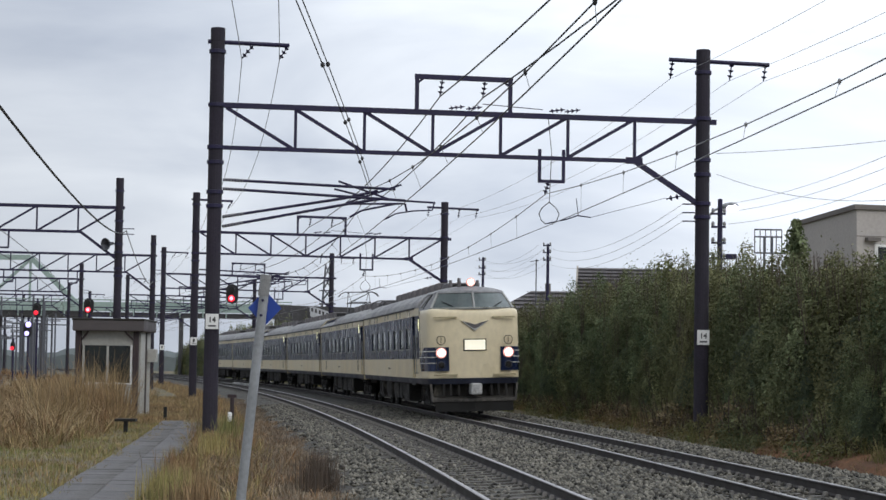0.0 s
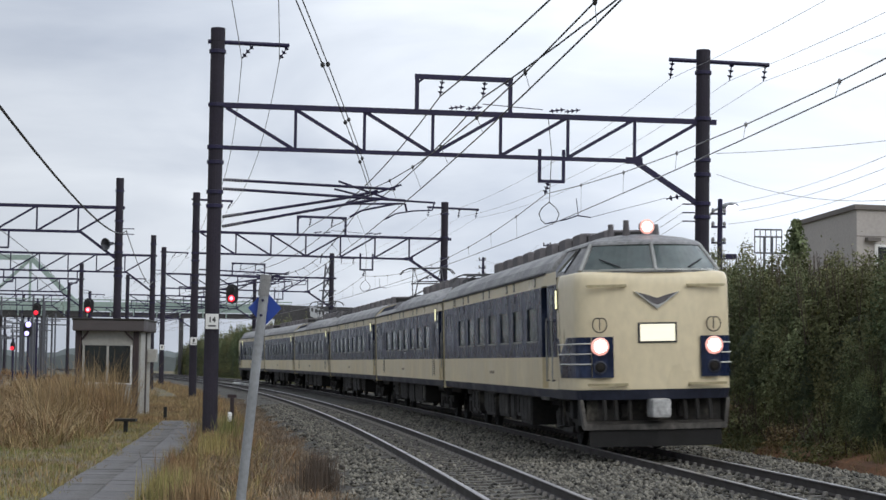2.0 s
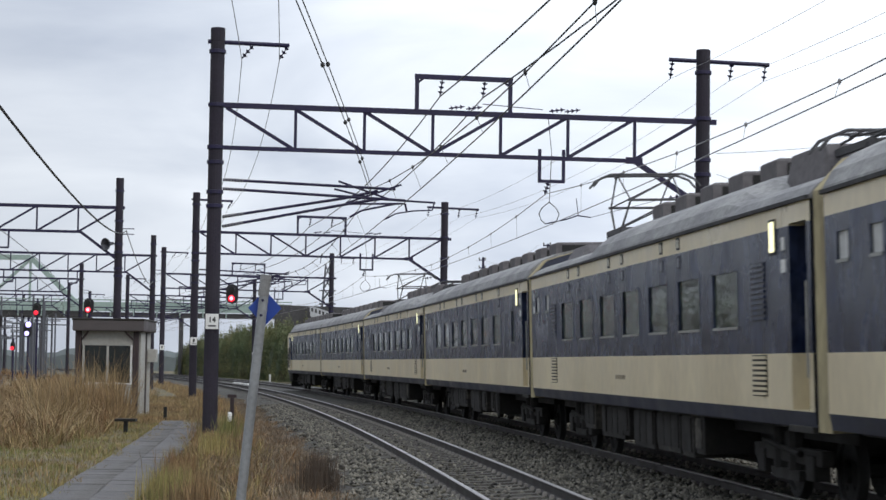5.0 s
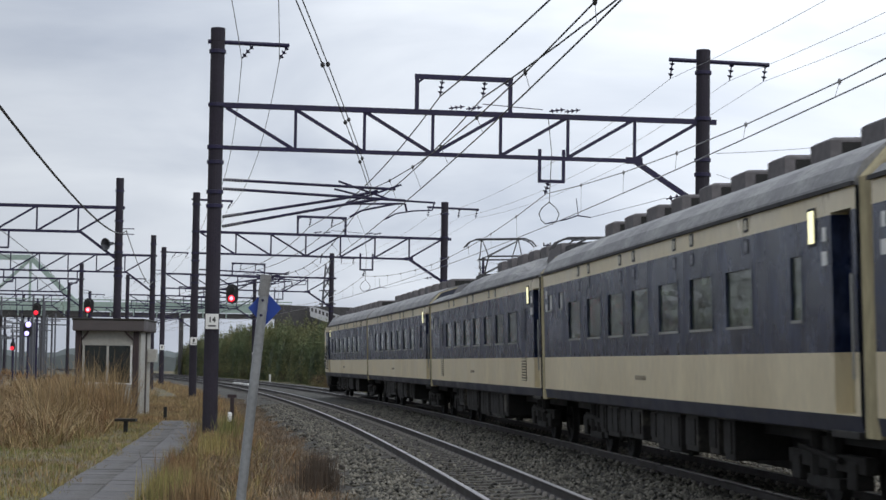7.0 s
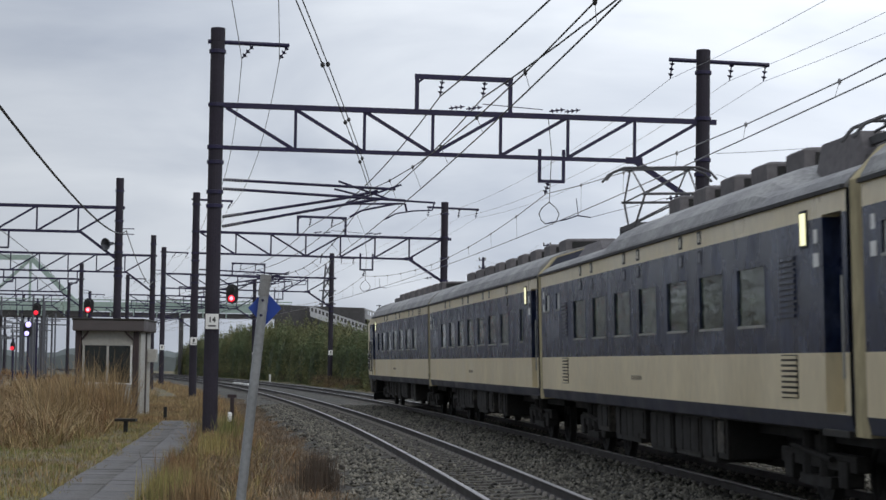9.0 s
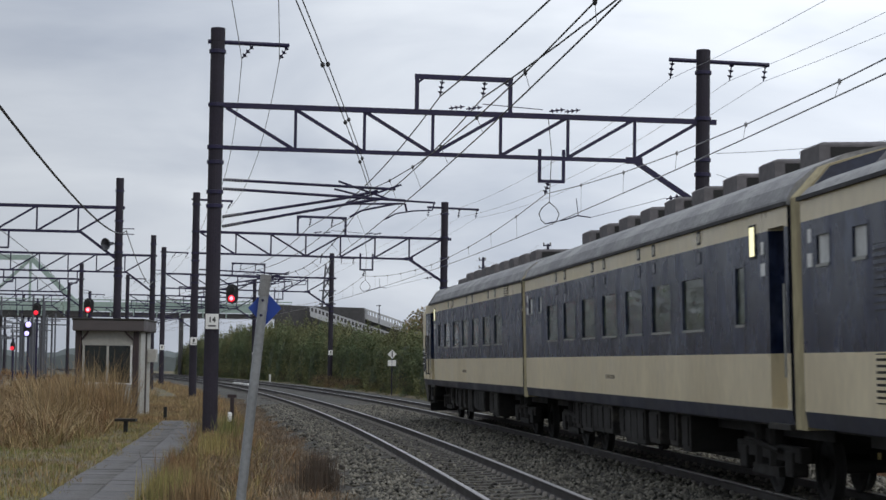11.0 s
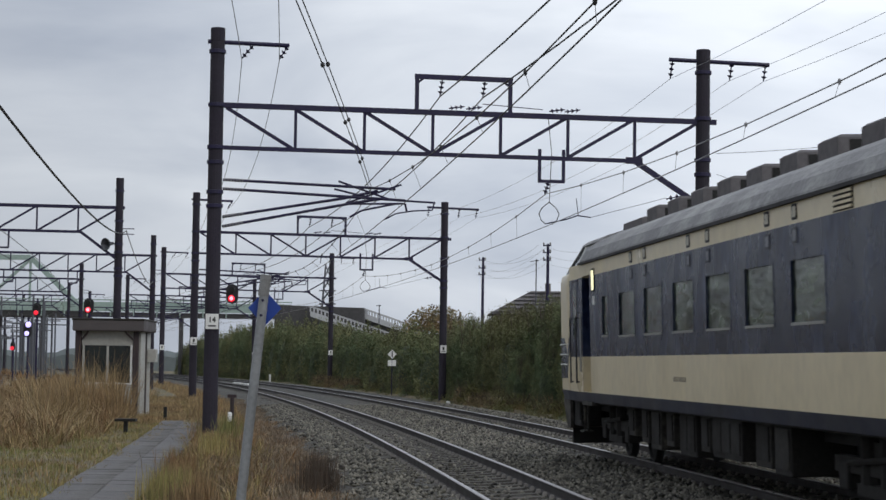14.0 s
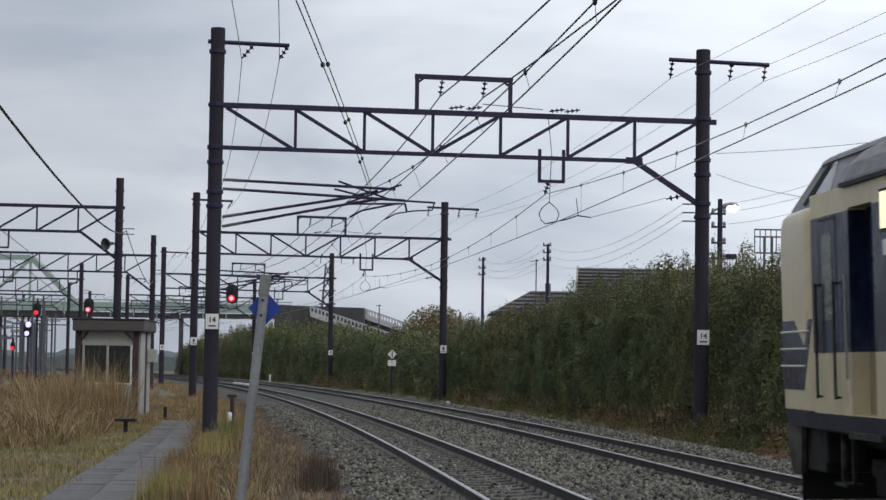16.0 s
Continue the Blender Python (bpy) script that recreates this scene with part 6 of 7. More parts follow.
def build_utilities():
    utility_pole(6.87, 130, 9.55, (9.45, 9.0, 8.5))
    utility_pole(3.04, 150, 9.7, (9.5, 8.9, 8.4))
    utility_pole(10.45, 75, 7.95, (7.4, 6.9, 6.3, 5.7), "dark utility pole with short crossarms by the hedge")
    lp = thing("street_lamp", "curved-arm street lamp, lit white, behind the hedge", "street lamp", m=pose(10.0, 75, 0))
    part("post", tube(bmesh.new(), (-0.1, 0, -0.6), (-0.1, 0, 7.0), 0.07, 0.055, n=8), GALV, lp)
    arm = bmesh.new()
    pts = [(-0.1, 7.0), (0.0, 7.3), (0.25, 7.55), (0.6, 7.66)]
    for (a, za), (c, zc) in zip(pts, pts[1:]):
        tube(arm, (a, 0, za), (c, 0, zc), 0.045, n=8)
    part("arm", arm, GALV, lp)
    head = bmesh.new()
    lathe(head, ((0.05, -0.1), (0.14, 0.05), (0.18, 0.3), (0.12, 0.5), (0.03, 0.56)), n=12, axis="x", at=(0.6, 0, 7.68))
    part("lamp_head", head, GALV, lp)
    part("lamp_glass", lathe(bmesh.new(), ((0.05, 0.03), (0.13, 0.12), (0.15, 0.38), (0.06, 0.52)), n=12, axis="x", at=(0.62, -0.06, 7.62)), LAMP_LIT, lp, "lit lamp glass")
    bx = thing("pole_box", "small dark box on a short arm by the street lamp", "pole box", m=pose(10.55, 74.8, 5.78))
    part("box", boxed(0.1, 0.5, -0.1, 0.1, -0.1, 0.1, bevel=0.02), STEEL, bx)
    part("arm", tube(bmesh.new(), (-0.15, 0.1, 0), (0.15, 0, 0), 0.03, n=6), STEEL, bx)
    sc = thing("pole_bracket", "four-rung bracket on a thin post by the pole", "bracket", m=pose(7.6, 58, 0))
    part("post", tube(bmesh.new(), (0, 0, -0.4), (0, 0, 6.5), 0.05, n=6), STEEL, sc)
    for z in (6.35, 6.1, 5.85):
        part("rung", tube(bmesh.new(), (-0.62, 0, z), (0.0, 0, z), 0.022, n=6), STEEL, sc)
    for z, low in ((9.5, 6.35), (8.95, 6.1), (8.45, 5.85)):
        free_wire((2.44, 150, z), (6.27, 130, z), 0.7)
        free_wire((3.14, 150, z), (6.97, 130, z), 0.7)
        free_wire((6.6, 130, z), (7.0, 58, low), 0.9)
    for a, b, sag in (((10.78, 75.0, 7.8), (12.17, 50.0, 7.46), 0.25),
                      ((10.78, 75.0, 7.5), (12.17, 50.0, 7.13), 0.25),
                      ((10.79, 75.0, 7.03), (12.17, 50.0, 6.7), 0.25),
                      ((7.05, 51.3, 6.58), (11.2, 46.0, 5.63), 0.35),
                      ((7.04, 51.3, 7.12), (11.2, 46.0, 7.03), 0.06)):
        free_wire(a, b, sag)
    cg = thing("roof_mast", "pale steel lattice platform mast in the distance", "mast", m=pose(18.0, 110, 0))
    for x in (-0.55, 0.55):
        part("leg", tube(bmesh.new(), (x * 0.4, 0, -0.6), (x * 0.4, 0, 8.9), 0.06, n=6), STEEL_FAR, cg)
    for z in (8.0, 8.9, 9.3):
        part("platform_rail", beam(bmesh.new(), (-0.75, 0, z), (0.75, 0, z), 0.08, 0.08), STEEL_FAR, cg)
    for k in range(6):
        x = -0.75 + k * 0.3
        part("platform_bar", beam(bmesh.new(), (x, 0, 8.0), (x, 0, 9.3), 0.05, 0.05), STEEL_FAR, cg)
    tw = thing("transmission_tower", "pale distant lattice transmission tower", "transmission tower", m=pose(-28.9, 500, 0))
    legs = bmesh.new()
    for sx in (-1, 1):
        for sy in (-1, 1):
            tube(legs, (sx * 2.4, sy * 2.4, -0.6), (sx * 0.5, sy * 0.5, 26.5), 0.28, 0.18, n=5)
    for k in range(9):
        z0, z1 = k * 2.9, (k + 1) * 2.9
        w0, w1 = 2.4 - 1.9 * z0 / 26.5, 2.4 - 1.9 * z1 / 26.5
        for sy in (-1, 1):
            tube(legs, (-w0, sy * w0, z0), (w1, sy * w1, z1), 0.13, n=4)
            tube(legs, (w0, sy * w0, z0), (-w1, sy * w1, z1), 0.13, n=4)
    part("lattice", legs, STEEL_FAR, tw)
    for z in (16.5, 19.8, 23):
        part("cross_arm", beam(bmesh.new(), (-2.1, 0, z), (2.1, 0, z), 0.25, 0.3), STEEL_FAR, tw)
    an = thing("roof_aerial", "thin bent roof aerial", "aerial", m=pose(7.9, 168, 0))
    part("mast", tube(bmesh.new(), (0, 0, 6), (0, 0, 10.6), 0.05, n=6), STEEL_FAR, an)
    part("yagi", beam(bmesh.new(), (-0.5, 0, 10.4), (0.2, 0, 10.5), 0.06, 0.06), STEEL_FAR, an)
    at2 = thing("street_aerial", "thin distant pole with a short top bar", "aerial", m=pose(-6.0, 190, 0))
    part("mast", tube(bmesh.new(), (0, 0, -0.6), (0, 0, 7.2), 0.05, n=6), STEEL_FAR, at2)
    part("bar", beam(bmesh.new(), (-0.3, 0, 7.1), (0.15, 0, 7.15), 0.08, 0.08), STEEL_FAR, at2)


build_bridges()
build_houses()
build_utilities()


# ---- growth ----
def leaf_cloud(name, n, seed, size, centre_fn, material, parent=None, label=""):
    """n single folded leaves; centre_fn gives places and outward ways."""
    r = np.random.RandomState(seed)
    c, out = centre_fn(r, n)
    a = r.normal(size=(n, 3)) + out * 1.3
    nrm = a / np.linalg.norm(a, axis=1, keepdims=True)
    t = np.cross(nrm, r.normal(size=(n, 3)))
    t /= np.linalg.norm(t, axis=1, keepdims=True)
    b = np.cross(nrm, t)
    L = size * r.uniform(0.6, 1.35, (n, 1))
    W = L * r.uniform(0.35, 0.55, (n, 1))
    droop = nrm * L * 0.15
    v = np.stack([c - t * L, c + b * W + droop, c + t * L, c - b * W + droop], 1)
    f = np.arange(n * 4).reshape(-1, 4)
    return fast_mesh(name, v.reshape(-1, 3), f, material, parent, label)


def bush_shell(lx, ly, h, seed, power=2.6):
    """Places on a lumpy rounded-box shell standing on the ground."""
    def fn(r, n):
        d = r.normal(size=(n, 3))
        d[:, 2] = np.abs(d[:, 2]) * 1.1
        d /= (np.abs(d) ** power).sum(1, keepdims=True) ** (1 / power)
        lump = 1 + 0.13 * np.sin(d[:, :1] * 5 + seed) * np.cos(d[:, 2:] * 6.5 + seed * 2) + 0.09 * np.sin(d[:, 1:2] * 13 + d[:, 2:] * 8 + seed) + 0.06 * np.sin(d[:, :1] * 17 + seed * 3) * np.sin(d[:, 2:] * 19 + seed)
        depth = 1 - 0.22 * r.uniform(0, 1, (n, 1)) ** 1.6
        spray = np.where(r.uniform(0, 1, (n, 1)) < 0.08, 1 + 0.11 * r.uniform(0, 1, (n, 1)) ** 1.5, 1)
        p = d * lump * depth * spray * np.array([lx, ly, h])
        return p, d / np.linalg.norm(d, axis=1, keepdims=True)
    return fn


def bush_core(lx, ly, h, seed):
    bm = bmesh.new()
    bmesh.ops.create_icosphere(bm, subdivisions=3, radius=1.0)
    for v in bm.verts:
        d = v.co.copy()
        k = (abs(d.x) ** 2.6 + abs(d.y) ** 2.6 + abs(d.z) ** 2.6) ** (-1 / 2.6)
        w = 0.76 + 0.10 * noise.noise(d * 2.5 + Vector((seed, 0, 0)))
        v.co = Vector((d.x * k * lx * w, d.y * k * ly * w, max(-0.1, d.z * k * h * w)))
    return bm


def twigs(n, lx, ly, h, seed):
    r = random.Random(seed)
    bm = bmesh.new()
    for _ in range(n):
        x, y = r.uniform(-lx, lx) * 0.8, r.uniform(-ly, ly) * 0.6
        tube(bm, (x, y, h * 0.6), (x + r.uniform(-0.3, 0.3), y + r.uniform(-0.3, 0.3), h + r.uniform(0.05, 0.6)), 0.014, 0.004, n=4)
    return bm


def build_hedge():
    def kind(k, leaves, size, n_twigs):
        lx, ly, h = 2.1, 1.55, 4.35
        b = thing("hedge_bush", "tall dense dark green bush in the lineside hedge", "bush", "lineside hedge", m=pose(0, 0, 0))
        # solid core blocks the view through, with the inside shade in its colour
        part("inner_growth", bush_core(lx, ly, h, k * 3.1), LEAF_DARK, b, "solid dark core, shade painted in its colour")
        leaf_cloud("foliage", leaves, 40 + k, size, bush_shell(lx, ly, h, k * 1.7), LEAF, b, "dark green leaves")
        leaf_cloud("pale_foliage", leaves // 60, 60 + k, size, bush_shell(lx * 1.01, ly * 1.01, h, k * 1.7), LEAF_YELLOW, b, "yellowing leaves")
        part("twig_growth", twigs(n_twigs, lx, ly, h, k), TWIG, b, "thin bare twigs")["kind"] = "stuff"
        return b
    near = [kind(k, 36000, 0.040, 60) for k in range(6)]
    far = [kind(10 + k, 6500, 0.075, 10) for k in range(4)]
    r = random.Random(8)

    def put(pool, used, m, hz):
        b = pool[len(used)] if len(used) < len(pool) else copy_thing(r.choice(pool), m)
        used.append(b)
        b.matrix_basis = m
        b.scale = (1, 1, hz)
    used_near, used_far = [], []
    s = 2.0
    while s < 236:
        t = s / 236
        o = -6.5 - 0.35 * t + r.uniform(-0.5, 0.45)
        hz = r.uniform(0.92, 1.06) * float(np.interp(s, (4, 12, 24, 45, 60, 100, 130, 160, 195, 236), (0.83, 0.90, 0.98, 1.05, 0.86, 0.84, 0.98, 1.18, 1.18, 0.9)))
        m = at_line(s, o, -0.25) @ Matrix.Rotation(r.uniform(-0.25, 0.25) + (math.pi if r.random() < 0.5 else 0), 4, "Z")
        put(near if s < 75 else far, used_near if s < 75 else used_far, m, hz)
        s += r.uniform(2.0, 2.7) + 0.6 * t * r.random()
    # lower bushes stand forward of the rest
    for s, k in ((9, 0.5), (14.5, 0.62), (19, 0.42), (24.5, 0.7), (29, 0.5), (34, 0.75), (39.5, 0.45), (46, 0.7), (53, 0.5), (60, 0.6), (69, 0.5)):
        m = at_line(s + r.uniform(-1, 1), -5.45 + r.uniform(-0.1, 0.1), -0.3) @ Matrix.Rotation(r.uniform(-0.4, 0.4), 4, "Z")
        b = copy_thing(r.choice(near), m)
        b.scale = (k * 0.8, 0.55, k)
        tagged(b, "low lighter green bush before the hedge")
    # a second rank behind closes the gaps
    s = 5.0
    while s < 236:
        put(far, used_far, at_line(s, -9.2 + r.uniform(-0.4, 0.4), -0.3) @ Matrix.Rotation(r.uniform(0, 6), 4, "Z"), r.uniform(0.88, 1.0) * float(np.interp(s, (4, 12, 24, 45, 60, 100, 130, 160, 195, 236), (0.83, 0.90, 0.98, 1.05, 0.84, 0.82, 0.96, 1.16, 1.16, 0.9))))
        s += 3.6


def build_shrubs():
    # spiky young conifer and sapling that stand over the hedge
    cf = thing("young_conifer", "ragged young conifer rising above the hedge", "tree", m=at_line(20.5, -6.9, -0.7))
    part("trunk", tube(bmesh.new(), (0, 0, -0.2), (0.1, 0, 6.0), 0.09, 0.015, n=8), BARK, cf)
    def cone(r, n):
        z = 1.5 + 4.6 * r.uniform(0, 1, (n, 1)) ** 0.8
        a = r.uniform(0, 6.28, (n, 1))
        rad = (1.25 * (1 - (z - 1.5) / 4.7) + 0.16) * r.uniform(0.15, 1, (n, 1)) * (0.62 + 0.38 * np.sin(z * 7 + 2.0 * np.sin(a * 2)))
        d = np.concatenate([np.cos(a), np.sin(a), np.full_like(a, 0.4)], 1)
        return np.concatenate([rad * np.cos(a), rad * np.sin(a), z], 1), d
    leaf_cloud("needles", 5200, 91, 0.075, cone, LEAF, cf, "dark green needle sprays")
    sp = thing("sapling", "thin leafy sapling top above the hedge", "tree", m=at_line(34.5, -6.9, -0.3))
    tr = bmesh.new()
    tube(tr, (0, 0, -0.2), (0.05, 0, 5.6), 0.06, 0.012, n=6)
    for k in range(9):
        a = k * 2.4
        z = 3.8 + k * 0.19
        tube(tr, (0.03, 0, z), (0.5 * math.cos(a), 0.5 * math.sin(a), z + 0.45), 0.018, 0.005, n=4)
    part("trunk", tr, BARK, sp)
    def tuft(r, n):
        d = r.normal(size=(n, 3))
        d /= np.linalg.norm(d, axis=1, keepdims=True)
        return np.array([0, 0, 5.0]) + d * np.array([0.55, 0.55, 0.75]) * r.uniform(0.2, 1, (n, 1)), d
    leaf_cloud("crown", 420, 92, 0.07, tuft, LEAF, sp, "sparse green leaves")
    # autumn tree behind the hedge
    at = thing("autumn_tree", "broad tree with thinning brown-yellow autumn leaves", "tree", m=pose(-0.3, 128, -0.3))
    tr = bmesh.new()
    tube(tr, (0, 0, -0.2), (0, 0, 3.0), 0.2, 0.14, n=8)
    r = random.Random(3)
    for k in range(26):
        a = r.uniform(0, 6.28)
        ln = r.uniform(1.2, 2.4)
        p = Vector((0.1 * math.cos(a), 0.1 * math.sin(a), r.uniform(2.0, 3.2)))
        q = p + Vector((math.cos(a) * ln, math.sin(a) * ln, r.uniform(0.6, 2.0)))
        tube(tr, p, q, 0.05, 0.012, n=5)
        for j in range(3):
            tube(tr, p.lerp(q, 0.6), q + Vector((r.uniform(-0.6, 0.6), r.uniform(-0.6, 0.6), r.uniform(0, 0.5))), 0.02, 0.006, n=4)
    part("trunk", tr, BARK, at)
    leaf_cloud("crown", 3600, 93, 0.11, lambda r_, n: (lambda d: (np.array([0, 0, 4.0]) + d * np.array([2.3, 2.2, 1.75]) * r_.uniform(0.45, 1, (n, 1)), d))((lambda q: q / np.linalg.norm(q, axis=1, keepdims=True))(np.abs(r_.normal(size=(n, 3))) * np.array([1, 1, 1]) * np.where(r_.uniform(size=(n, 3)) < [0.5, 0.5, 0.25], -1, 1))), LEAF_AUTUMN, at, "brown and yellow autumn leaves")
    # weeds at the hedge foot
    kinds = []
    for k, m_ in enumerate((LEAF_YELLOW, LEAF, LEAF_AUTUMN)):
        w = thing("roadside_weed", "low yellow-green weed clump at the hedge foot", "weeds", "hedge foot weeds", m=pose(0, 0, 0))
        leaf_cloud("foliage", 1900, 70 + k, 0.036, bush_shell(0.75, 0.5, 0.85, k), m_, w)
        part("stem_growth", twigs(26, 0.7, 0.5, 0.7, 50 + k), TWIG, w)["kind"] = "stuff"
        kinds.append(w)
    r = random.Random(12)
    i = 0
    for s0, s1, step, pick in ((9, 17, 2.2, (1, 0, 1)), (17, 28, 1.5, (0, 1, 2, 1, 2)), (30, 50, 3.2, (1, 2, 0)), (50, 62, 1.5, (0, 2)), (66, 108, 6.0, (1, 1)), (108, 128, 2.0, (0, 2)), (130, 200, 8.0, (1, 1))):
        s = s0
        while s < s1:
            m = at_line(s, -4.6 + r.uniform(-0.35, 0.35), -0.32) @ Matrix.Rotation(r.uniform(0, 6), 4, "Z")
            b = kinds[i] if i < 3 else copy_thing(kinds[r.choice(pick)], m)
            b.matrix_basis = m
            b.scale = (r.uniform(0.8, 1.3),) * 2 + (r.uniform(0.5, 1.15),)
            i += 1
            s += step * r.uniform(0.7, 1.3)


def blades(name, n, seed, place, h0, h1, w, lean, material, label, category="grass"):
    """Many bent single blades."""
    r = np.random.RandomState(seed)
    x, y, z, hs, out, far = place(r, n)
    n = len(x)
    a = np.where(far > 0, out + r.uniform(-0.7, 0.7, n), r.uniform(0, 6.28, n))
    h = r.uniform(h0, h1, n) * hs
    ln = r.uniform(0.1, lean, n) * h * (0.6 + 0.8 * far)
    d = np.stack([np.cos(a), np.sin(a)], 1)
    side = np.stack([-np.sin(a + r.uniform(-1, 1, n)), np.cos(a + r.uniform(-1, 1, n))], 1) * (w * r.uniform(0.6, 1.4, n))[:, None]
    p = np.stack([x, y], 1)
    V = np.zeros((n, 5, 3))
    V[:, 0, :2], V[:, 1, :2] = p - side, p + side
    V[:, 2, :2], V[:, 3, :2] = p - side * 0.7 + d * (ln * 0.35)[:, None], p + side * 0.7 + d * (ln * 0.35)[:, None]
    V[:, 4, :2] = p + d * ln[:, None]
    V[:, 0, 2] = V[:, 1, 2] = z - 0.03
    V[:, 2, 2] = V[:, 3, 2] = z + h * 0.6
    V[:, 4, 2] = z + h
    tri = np.array([[0, 1, 2], [1, 3, 2], [2, 3, 4]])
    f = (np.arange(n)[:, None, None] * 5 + tri[None]).reshape(-1, 3)
    return tagged(fast_mesh(name, V.reshape(-1, 3), f, material), label, category, kind="stuff")


def patch(s0, s1, o0, o1, power=1.0, clump=0.0, avoid_path=True, keep=None, tuft=0, spread=0.16):
    def fn(r, n):
        k = max(1, n // tuft) if tuft else n
        s = s0 + (s1 - s0) * r.uniform(0, 1, k) ** power
        o = r.uniform(o0, o1, k)
        tall = np.ones(n)
        out, far = np.zeros(n), np.zeros(n)
        if tuft:
            who = r.randint(0, k, n)
            tall = r.uniform(0.35, 1.25, k)[who]
            out = r.uniform(0, 6.28, n)
            d = np.abs(r.normal(0, spread, n))
            far = np.clip(d / spread, 0.05, 2)
            s, o = s[who] + d * np.cos(out), o[who] + d * np.sin(out)
            out = out + math.pi / 2
        ok = np.ones(n, bool)
        if avoid_path:
            ok &= (np.abs(o - path_line(s)) > 0.50 + 0.16 * waves(s, o, 31, 0.9) - 0.012 * np.clip(s, 0, 40)) | (s > 32.5)
        if clump:
            ok &= waves(s, o, 21, clump) > r.uniform(-0.9, 0.5, n)
        if keep is not None:
            ok &= keep(s, o, r)
        s, o = s[ok], o[ok]
        x, y = line_xy(s, o)
        hs = 0.75 + 0.35 * waves(s, o, 23, 2.5)
        return x, y, ground_height(s, o), np.clip(hs, 0.3, 1.4) * tall[ok], out[ok], far[ok]
    return fn


def build_grass():
    # tall straw grass between the path and the yard
    edge = lambda s, o, r: o > 10.3 + 1.0 * np.clip((26 - s) / 12, 0, 1)
    blades("tall_dry_grass", 36000, 31, patch(13, 62, 10.4, 19, 1.2, 0, True, edge, 28, 0.2), 0.3, 1.15, 0.008, 1.35, STRAW, "tall straw-coloured dry grass by the path")
    blades("russet_weeds", 15000, 41, patch(14, 60, 10.6, 18, 1.2, 0, True, edge, 22, 0.16), 0.3, 1.0, 0.008, 1.2, RUSSET, "russet dead weeds among the dry grass")
    blades("grass_undergrowth", 16000, 42, patch(13, 60, 10.4, 18, 1.2, 0, True, edge, 30, 0.2), 0.1, 0.5, 0.009, 1.0, GREEN_GRASS, "green undergrowth among the dry grass")
    blades("yard_dry_grass", 22000, 32, patch(55, 130, 9.9, 18, 1.2, 4.0, True, None, 25, 0.3), 0.3, 1.1, 0.012, 0.7, STRAW, "dry straw grass along the yard edge")
    blades("yard_weeds", 16000, 47, patch(70, 240, 12.0, 44, 1.1, 5.0, True, None, 25, 0.5), 0.2, 0.8, 0.03, 0.8, RUSSET, "brown weeds among the yard tracks")
    # reed clump before the hut
    blades("tall_reeds", 3600, 33, patch(28, 37.0, 10.5, 13.2, 1.0, 0, True, None, 30, 0.2), 1.2, 2.3, 0.009, 0.4, STRAW, "tall pale reeds before the hut", "reeds")
    # short turf, greener near the viewer
    blades("short_turf", 62000, 34, patch(-8, 45, 7.0, 14.5, 1.3, 0), 0.03, 0.12, 0.007, 1.2, GREEN_GRASS, "short green and yellow turf")
    blades("straw_litter", 36000, 35, patch(-6, 60, 7.0, 14.5, 1.2, 1.4), 0.04, 0.2, 0.006, 1.8, STRAW, "short dry straw between turf")
    # growth along the ballast toe
    blades("ballast_edge_grass", 6500, 36, patch(-10, 30, 6.9, 8.5, 1.1, 1.3, True, None, 26, 0.14), 0.08, 0.48, 0.006, 1.0, STRAW, "dry grass along the ballast edge")
    blades("ballast_edge_russet", 2600, 43, patch(-8, 26, 7.0, 8.4, 1.1, 1.1, True, None, 24, 0.14), 0.12, 0.5, 0.006, 0.8, RUSSET, "russet dead stalks along the ballast edge")
    blades("ballast_edge_green", 9000, 37, patch(-10, 60, 6.9, 8.7, 1.2, 1.2, True, None, 26, 0.12), 0.08, 0.4, 0.007, 0.9, GREEN_GRASS, "green grass along the ballast edge")
    blades("far_edge_grass", 12000, 38, patch(30, 130, 6.9, 8.6, 1.2, 2.0), 0.15, 0.5, 0.012, 0.8, STRAW, "dry grass along the ballast edge")
    blades("hedge_foot_grass", 12000, 39, patch(5, 130, -4.9, -3.9, 1.2, 1.5, False, None, 24, 0.2), 0.15, 0.6, 0.009, 0.9, GREEN_GRASS, "thin grass at the hedge foot")
    blades("hedge_foot_straw", 7000, 54, patch(13, 62, -5.0, -4.1, 1.2, 2.2, False, None, 26, 0.16), 0.25, 0.85, 0.007, 0.8, STRAW, "tan dead weeds at the hedge foot")
    blades("hedge_foot_green", 9000, 55, patch(4, 60, -5.0, -4.0, 1.1, 1.8, False, None, 24, 0.18), 0.2, 0.7, 0.008, 0.9, GREEN_GRASS, "yellow-green grass tufts at the hedge foot")
    blades("ballast_toe_litter", 12000, 48, patch(-10, 34, 5.9, 7.2, 1.1, 1.2, True, None, 22, 0.16), 0.06, 0.22, 0.006, 1.2, RUSSET, "low brown dead weeds on the ballast toe")
    blades("faded_litter", 60000, 51, patch(-10, 70, 5.75, 7.9, 1.15, 0), 0.03, 0.16, 0.006, 1.6, LITTER, "faded brown dead grass beside the ballast")
    blades("faded_weeds", 16000, 52, patch(-8, 60, 5.9, 7.6, 1.15, 1.0, True, None, 20, 0.2), 0.08, 0.30, 0.005, 1.1, LITTER, "faded brown dead weeds beside the ballast")
    blades("tan_patch", 26000, 53, patch(31, 75, 7.4, 10.4, 1.0, 0), 0.05, 0.22, 0.01, 1.4, STRAW, "tan dry grass where the path ends")
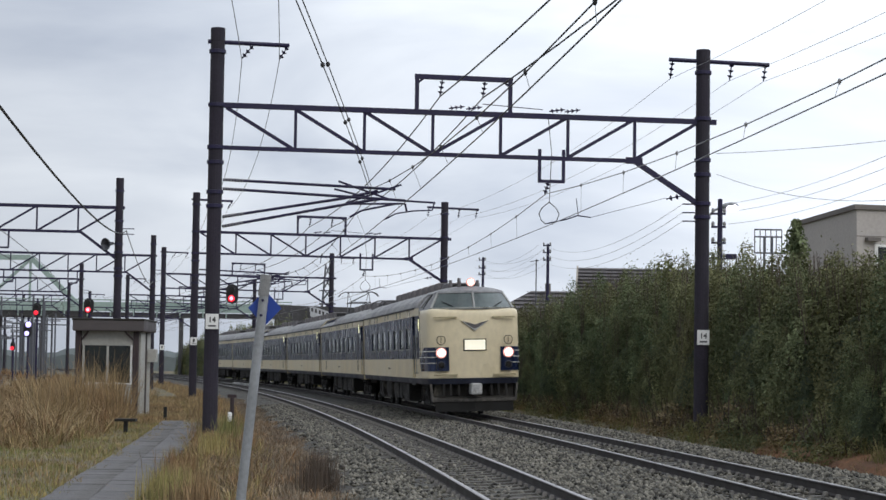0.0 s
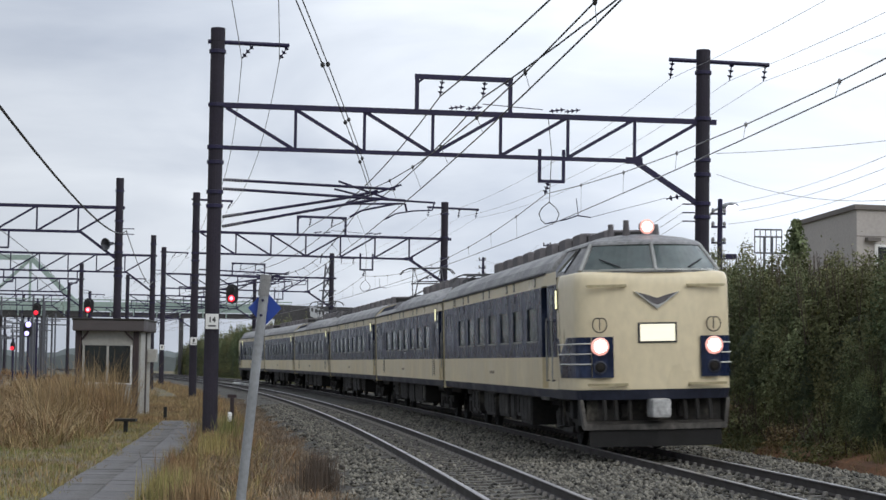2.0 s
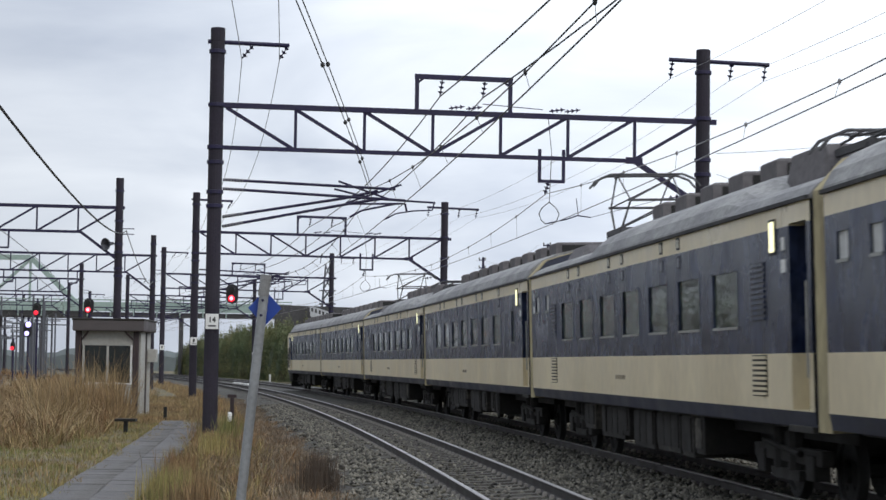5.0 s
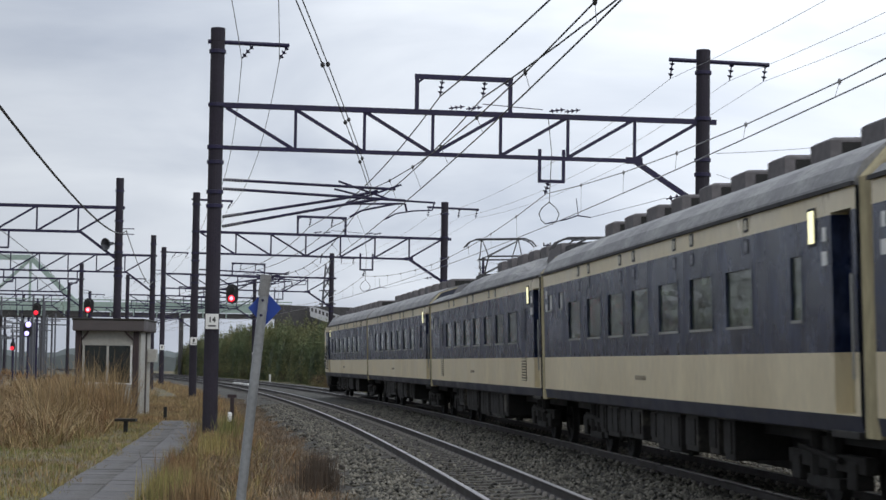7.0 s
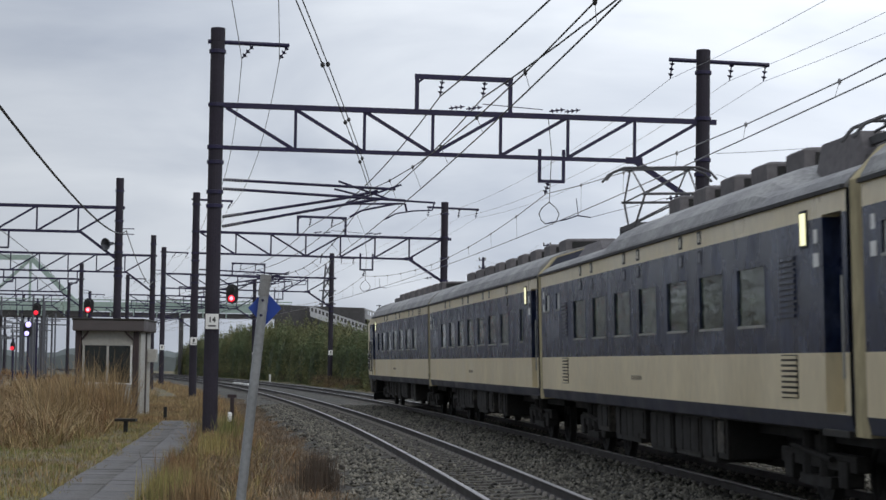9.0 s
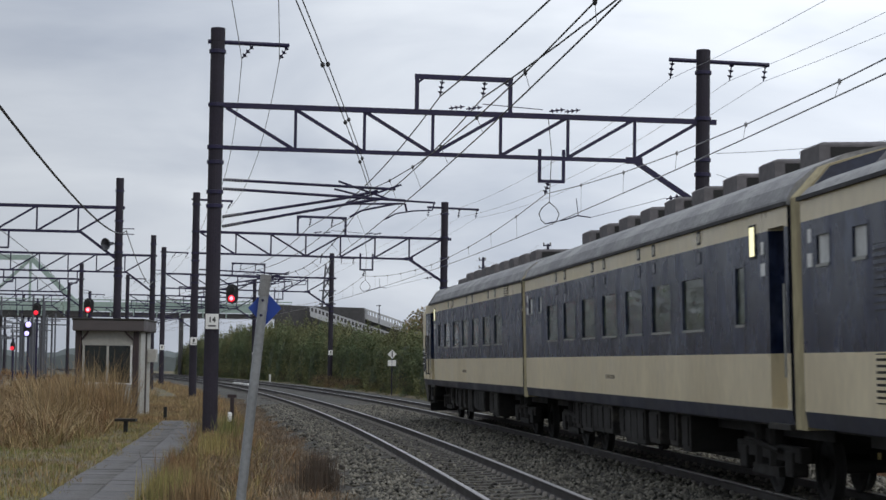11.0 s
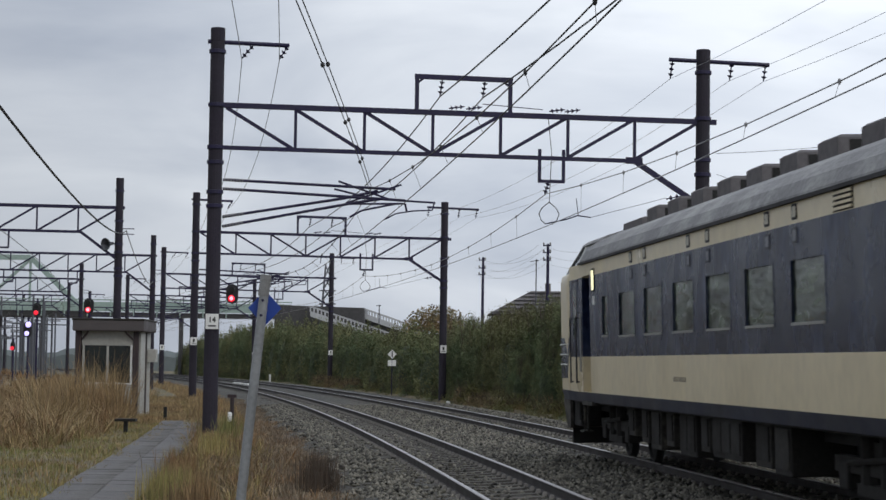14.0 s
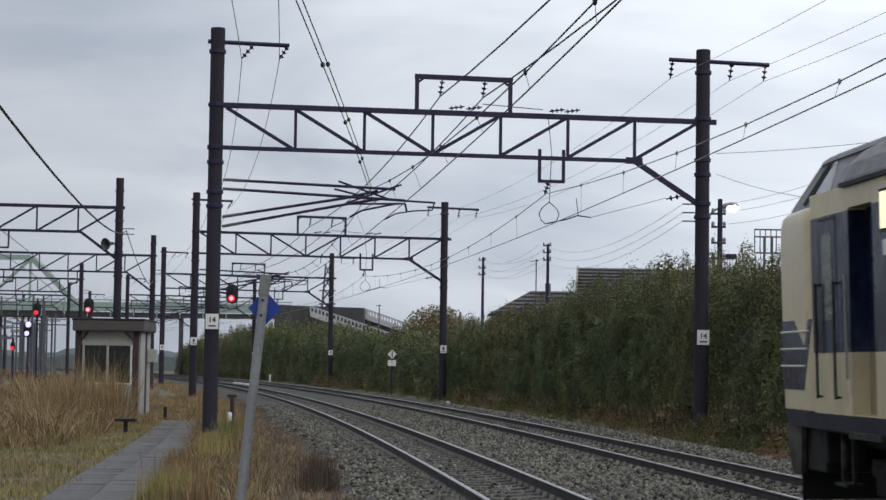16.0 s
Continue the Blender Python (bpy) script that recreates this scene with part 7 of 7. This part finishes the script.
    blades("path_edge_grass", 9000, 56, patch(-8, 34, 8.5, 10.1, 1.2, 0, False, lambda s, o, r: np.abs(np.abs(o - path_line(s)) - 0.60) < 0.10 + 0.10 * waves(s, o, 33, 0.7)), 0.04, 0.16, 0.006, 1.5, GREEN_GRASS, "short grass creeping over the path edge")
    blades("path_seam_moss", 2600, 57, patch(-8, 33, 8.5, 10.0, 1.2, 0, False, lambda s, o, r: np.abs(o - path_line(s)) < 0.035), 0.05, 0.075, 0.006, 2.0, LITTER, "dead moss in the seam between slabs")
    # brush of dark dry stalks by the ballast
    for s, o, n, h, m_ in ((-0.3, 6.22, 420, 0.68, TWIG), (10.3, 7.85, 420, 0.62, GREEN_GRASS), (-3.0, 8.3, 420, 0.6, GREEN_GRASS), (-1.5, 8.15, 420, 0.55, STRAW), (-5.0, 7.9, 420, 0.55, STRAW), (2.5, 8.3, 300, 0.6, RUSSET), (17.5, 7.55, 300, 0.7, GREEN_GRASS)):
        def place(r, k, s=s, o=o):
            ss, oo = s + r.normal(0, 0.45, k), o + r.normal(0, 0.15, k)
            x, y = line_xy(ss, oo)
            return x, y, ground_height(ss, oo), np.ones(k), np.zeros(k), np.zeros(k)
        blades("dry_stalk_clump", n, int(60 + s * 2 + 10 * o), place, h * 0.5, h, 0.006, 0.45, m_, "clump of dry stalks beside the ballast", "dry stalks")
    soil = line_sweep(((-0.5, -0.3), (0.7, -0.3), (0.45, -0.02), (0.0, 0.12), (-0.5, 0.2)), 1, 14.5, 1.0, -4.65, -0.2)
    tagged(part("bare_soil_bank", soil, BARE_EARTH), "red-brown bare soil at the hedge foot", "soil bank", kind="structure")
    r = np.random.RandomState(77)
    n = 90
    x = np.linspace(-150, -8, n)
    top = 3.2 + 1.5 * waves(x, x * 0, 9, 30.0) + r.uniform(-0.7, 0.7, n)
    top = np.clip(top, 1.6, 6.0)
    sections = [[(a, 345, -0.6), (a, 345.5, h * 0.7), (a, 347, h), (a, 352, h * 0.8), (a, 354, -0.6)] for a, h in zip(x, top)]
    tagged(part("yard_treeline", loft(bmesh.new(), sections), FAR_HILL), "low trees beyond the yard, haze in their colour", "treeline", kind="structure")
    far = line_sweep(((-6, -0.5), (6, -0.5), (4, 2.0), (-2, 2.6)), 330, 900, 20, -26, GROUND)
    tagged(part("far_treeline", far, FAR_HILL), "low distant treeline, haze in its colour", "treeline", kind="structure")


build_hedge()
build_shrubs()
build_grass()
build_path()
build_sleepers()


# ---- what moves ----
KNOT_T = (0.0, 1.5, 2.5, 3.5, 7.0, 9.0, 12.5, 14.0, 15.0, 16.0)
KNOT_S = (51.6, 32.45, 20.08, 7.94, -32.0, -52.15, -83.12, -95.38, -103.08, -110.68)
RUN = np.polyfit(KNOT_T, KNOT_S, 5)


def car_pose(s, turned):
    """A car whose middle stands at s, its bogies on the far track."""
    a, b = on_line(s - 7.08), on_line(s + 7.08)
    fwd = (a - b).normalized()
    side = Vector((0, 0, 1)).cross(fwd)
    m = Matrix((fwd, side, (0, 0, 1))).transposed().to_4x4()
    m.translation = (a + b) / 2 + Vector((0, 0, CANT * GAUGE / 2))
    m = m @ Matrix.Rotation(CANT, 4, "X")
    return m @ Matrix.Rotation(math.pi, 4, "Z") if turned else m


def motions():
    steps = [i * 0.5 for i in range(33)]
    for i, car in enumerate(cars):
        walk(car, [(t, car_pose(float(np.polyval(RUN, t)) + 20.5 * i - 10.25, i == 5)) for t in steps])
    turns = [i / 30 for i in range(int(SECONDS * 30) + 1)]
    start = float(np.polyval(RUN, 0))
    for i, car in enumerate(cars):
        for b in car.children:
            if not b.name.startswith("bogie"):
                continue
            for ws in b.children:
                at = ws.matrix_basis.translation.copy()
                spin = -1 if i == 5 else 1
                walk(ws, [(t, Matrix.Translation(at) @ Matrix.Rotation(spin * (start - float(np.polyval(RUN, t))) / 0.43, 4, "Y")) for t in turns])


motions()
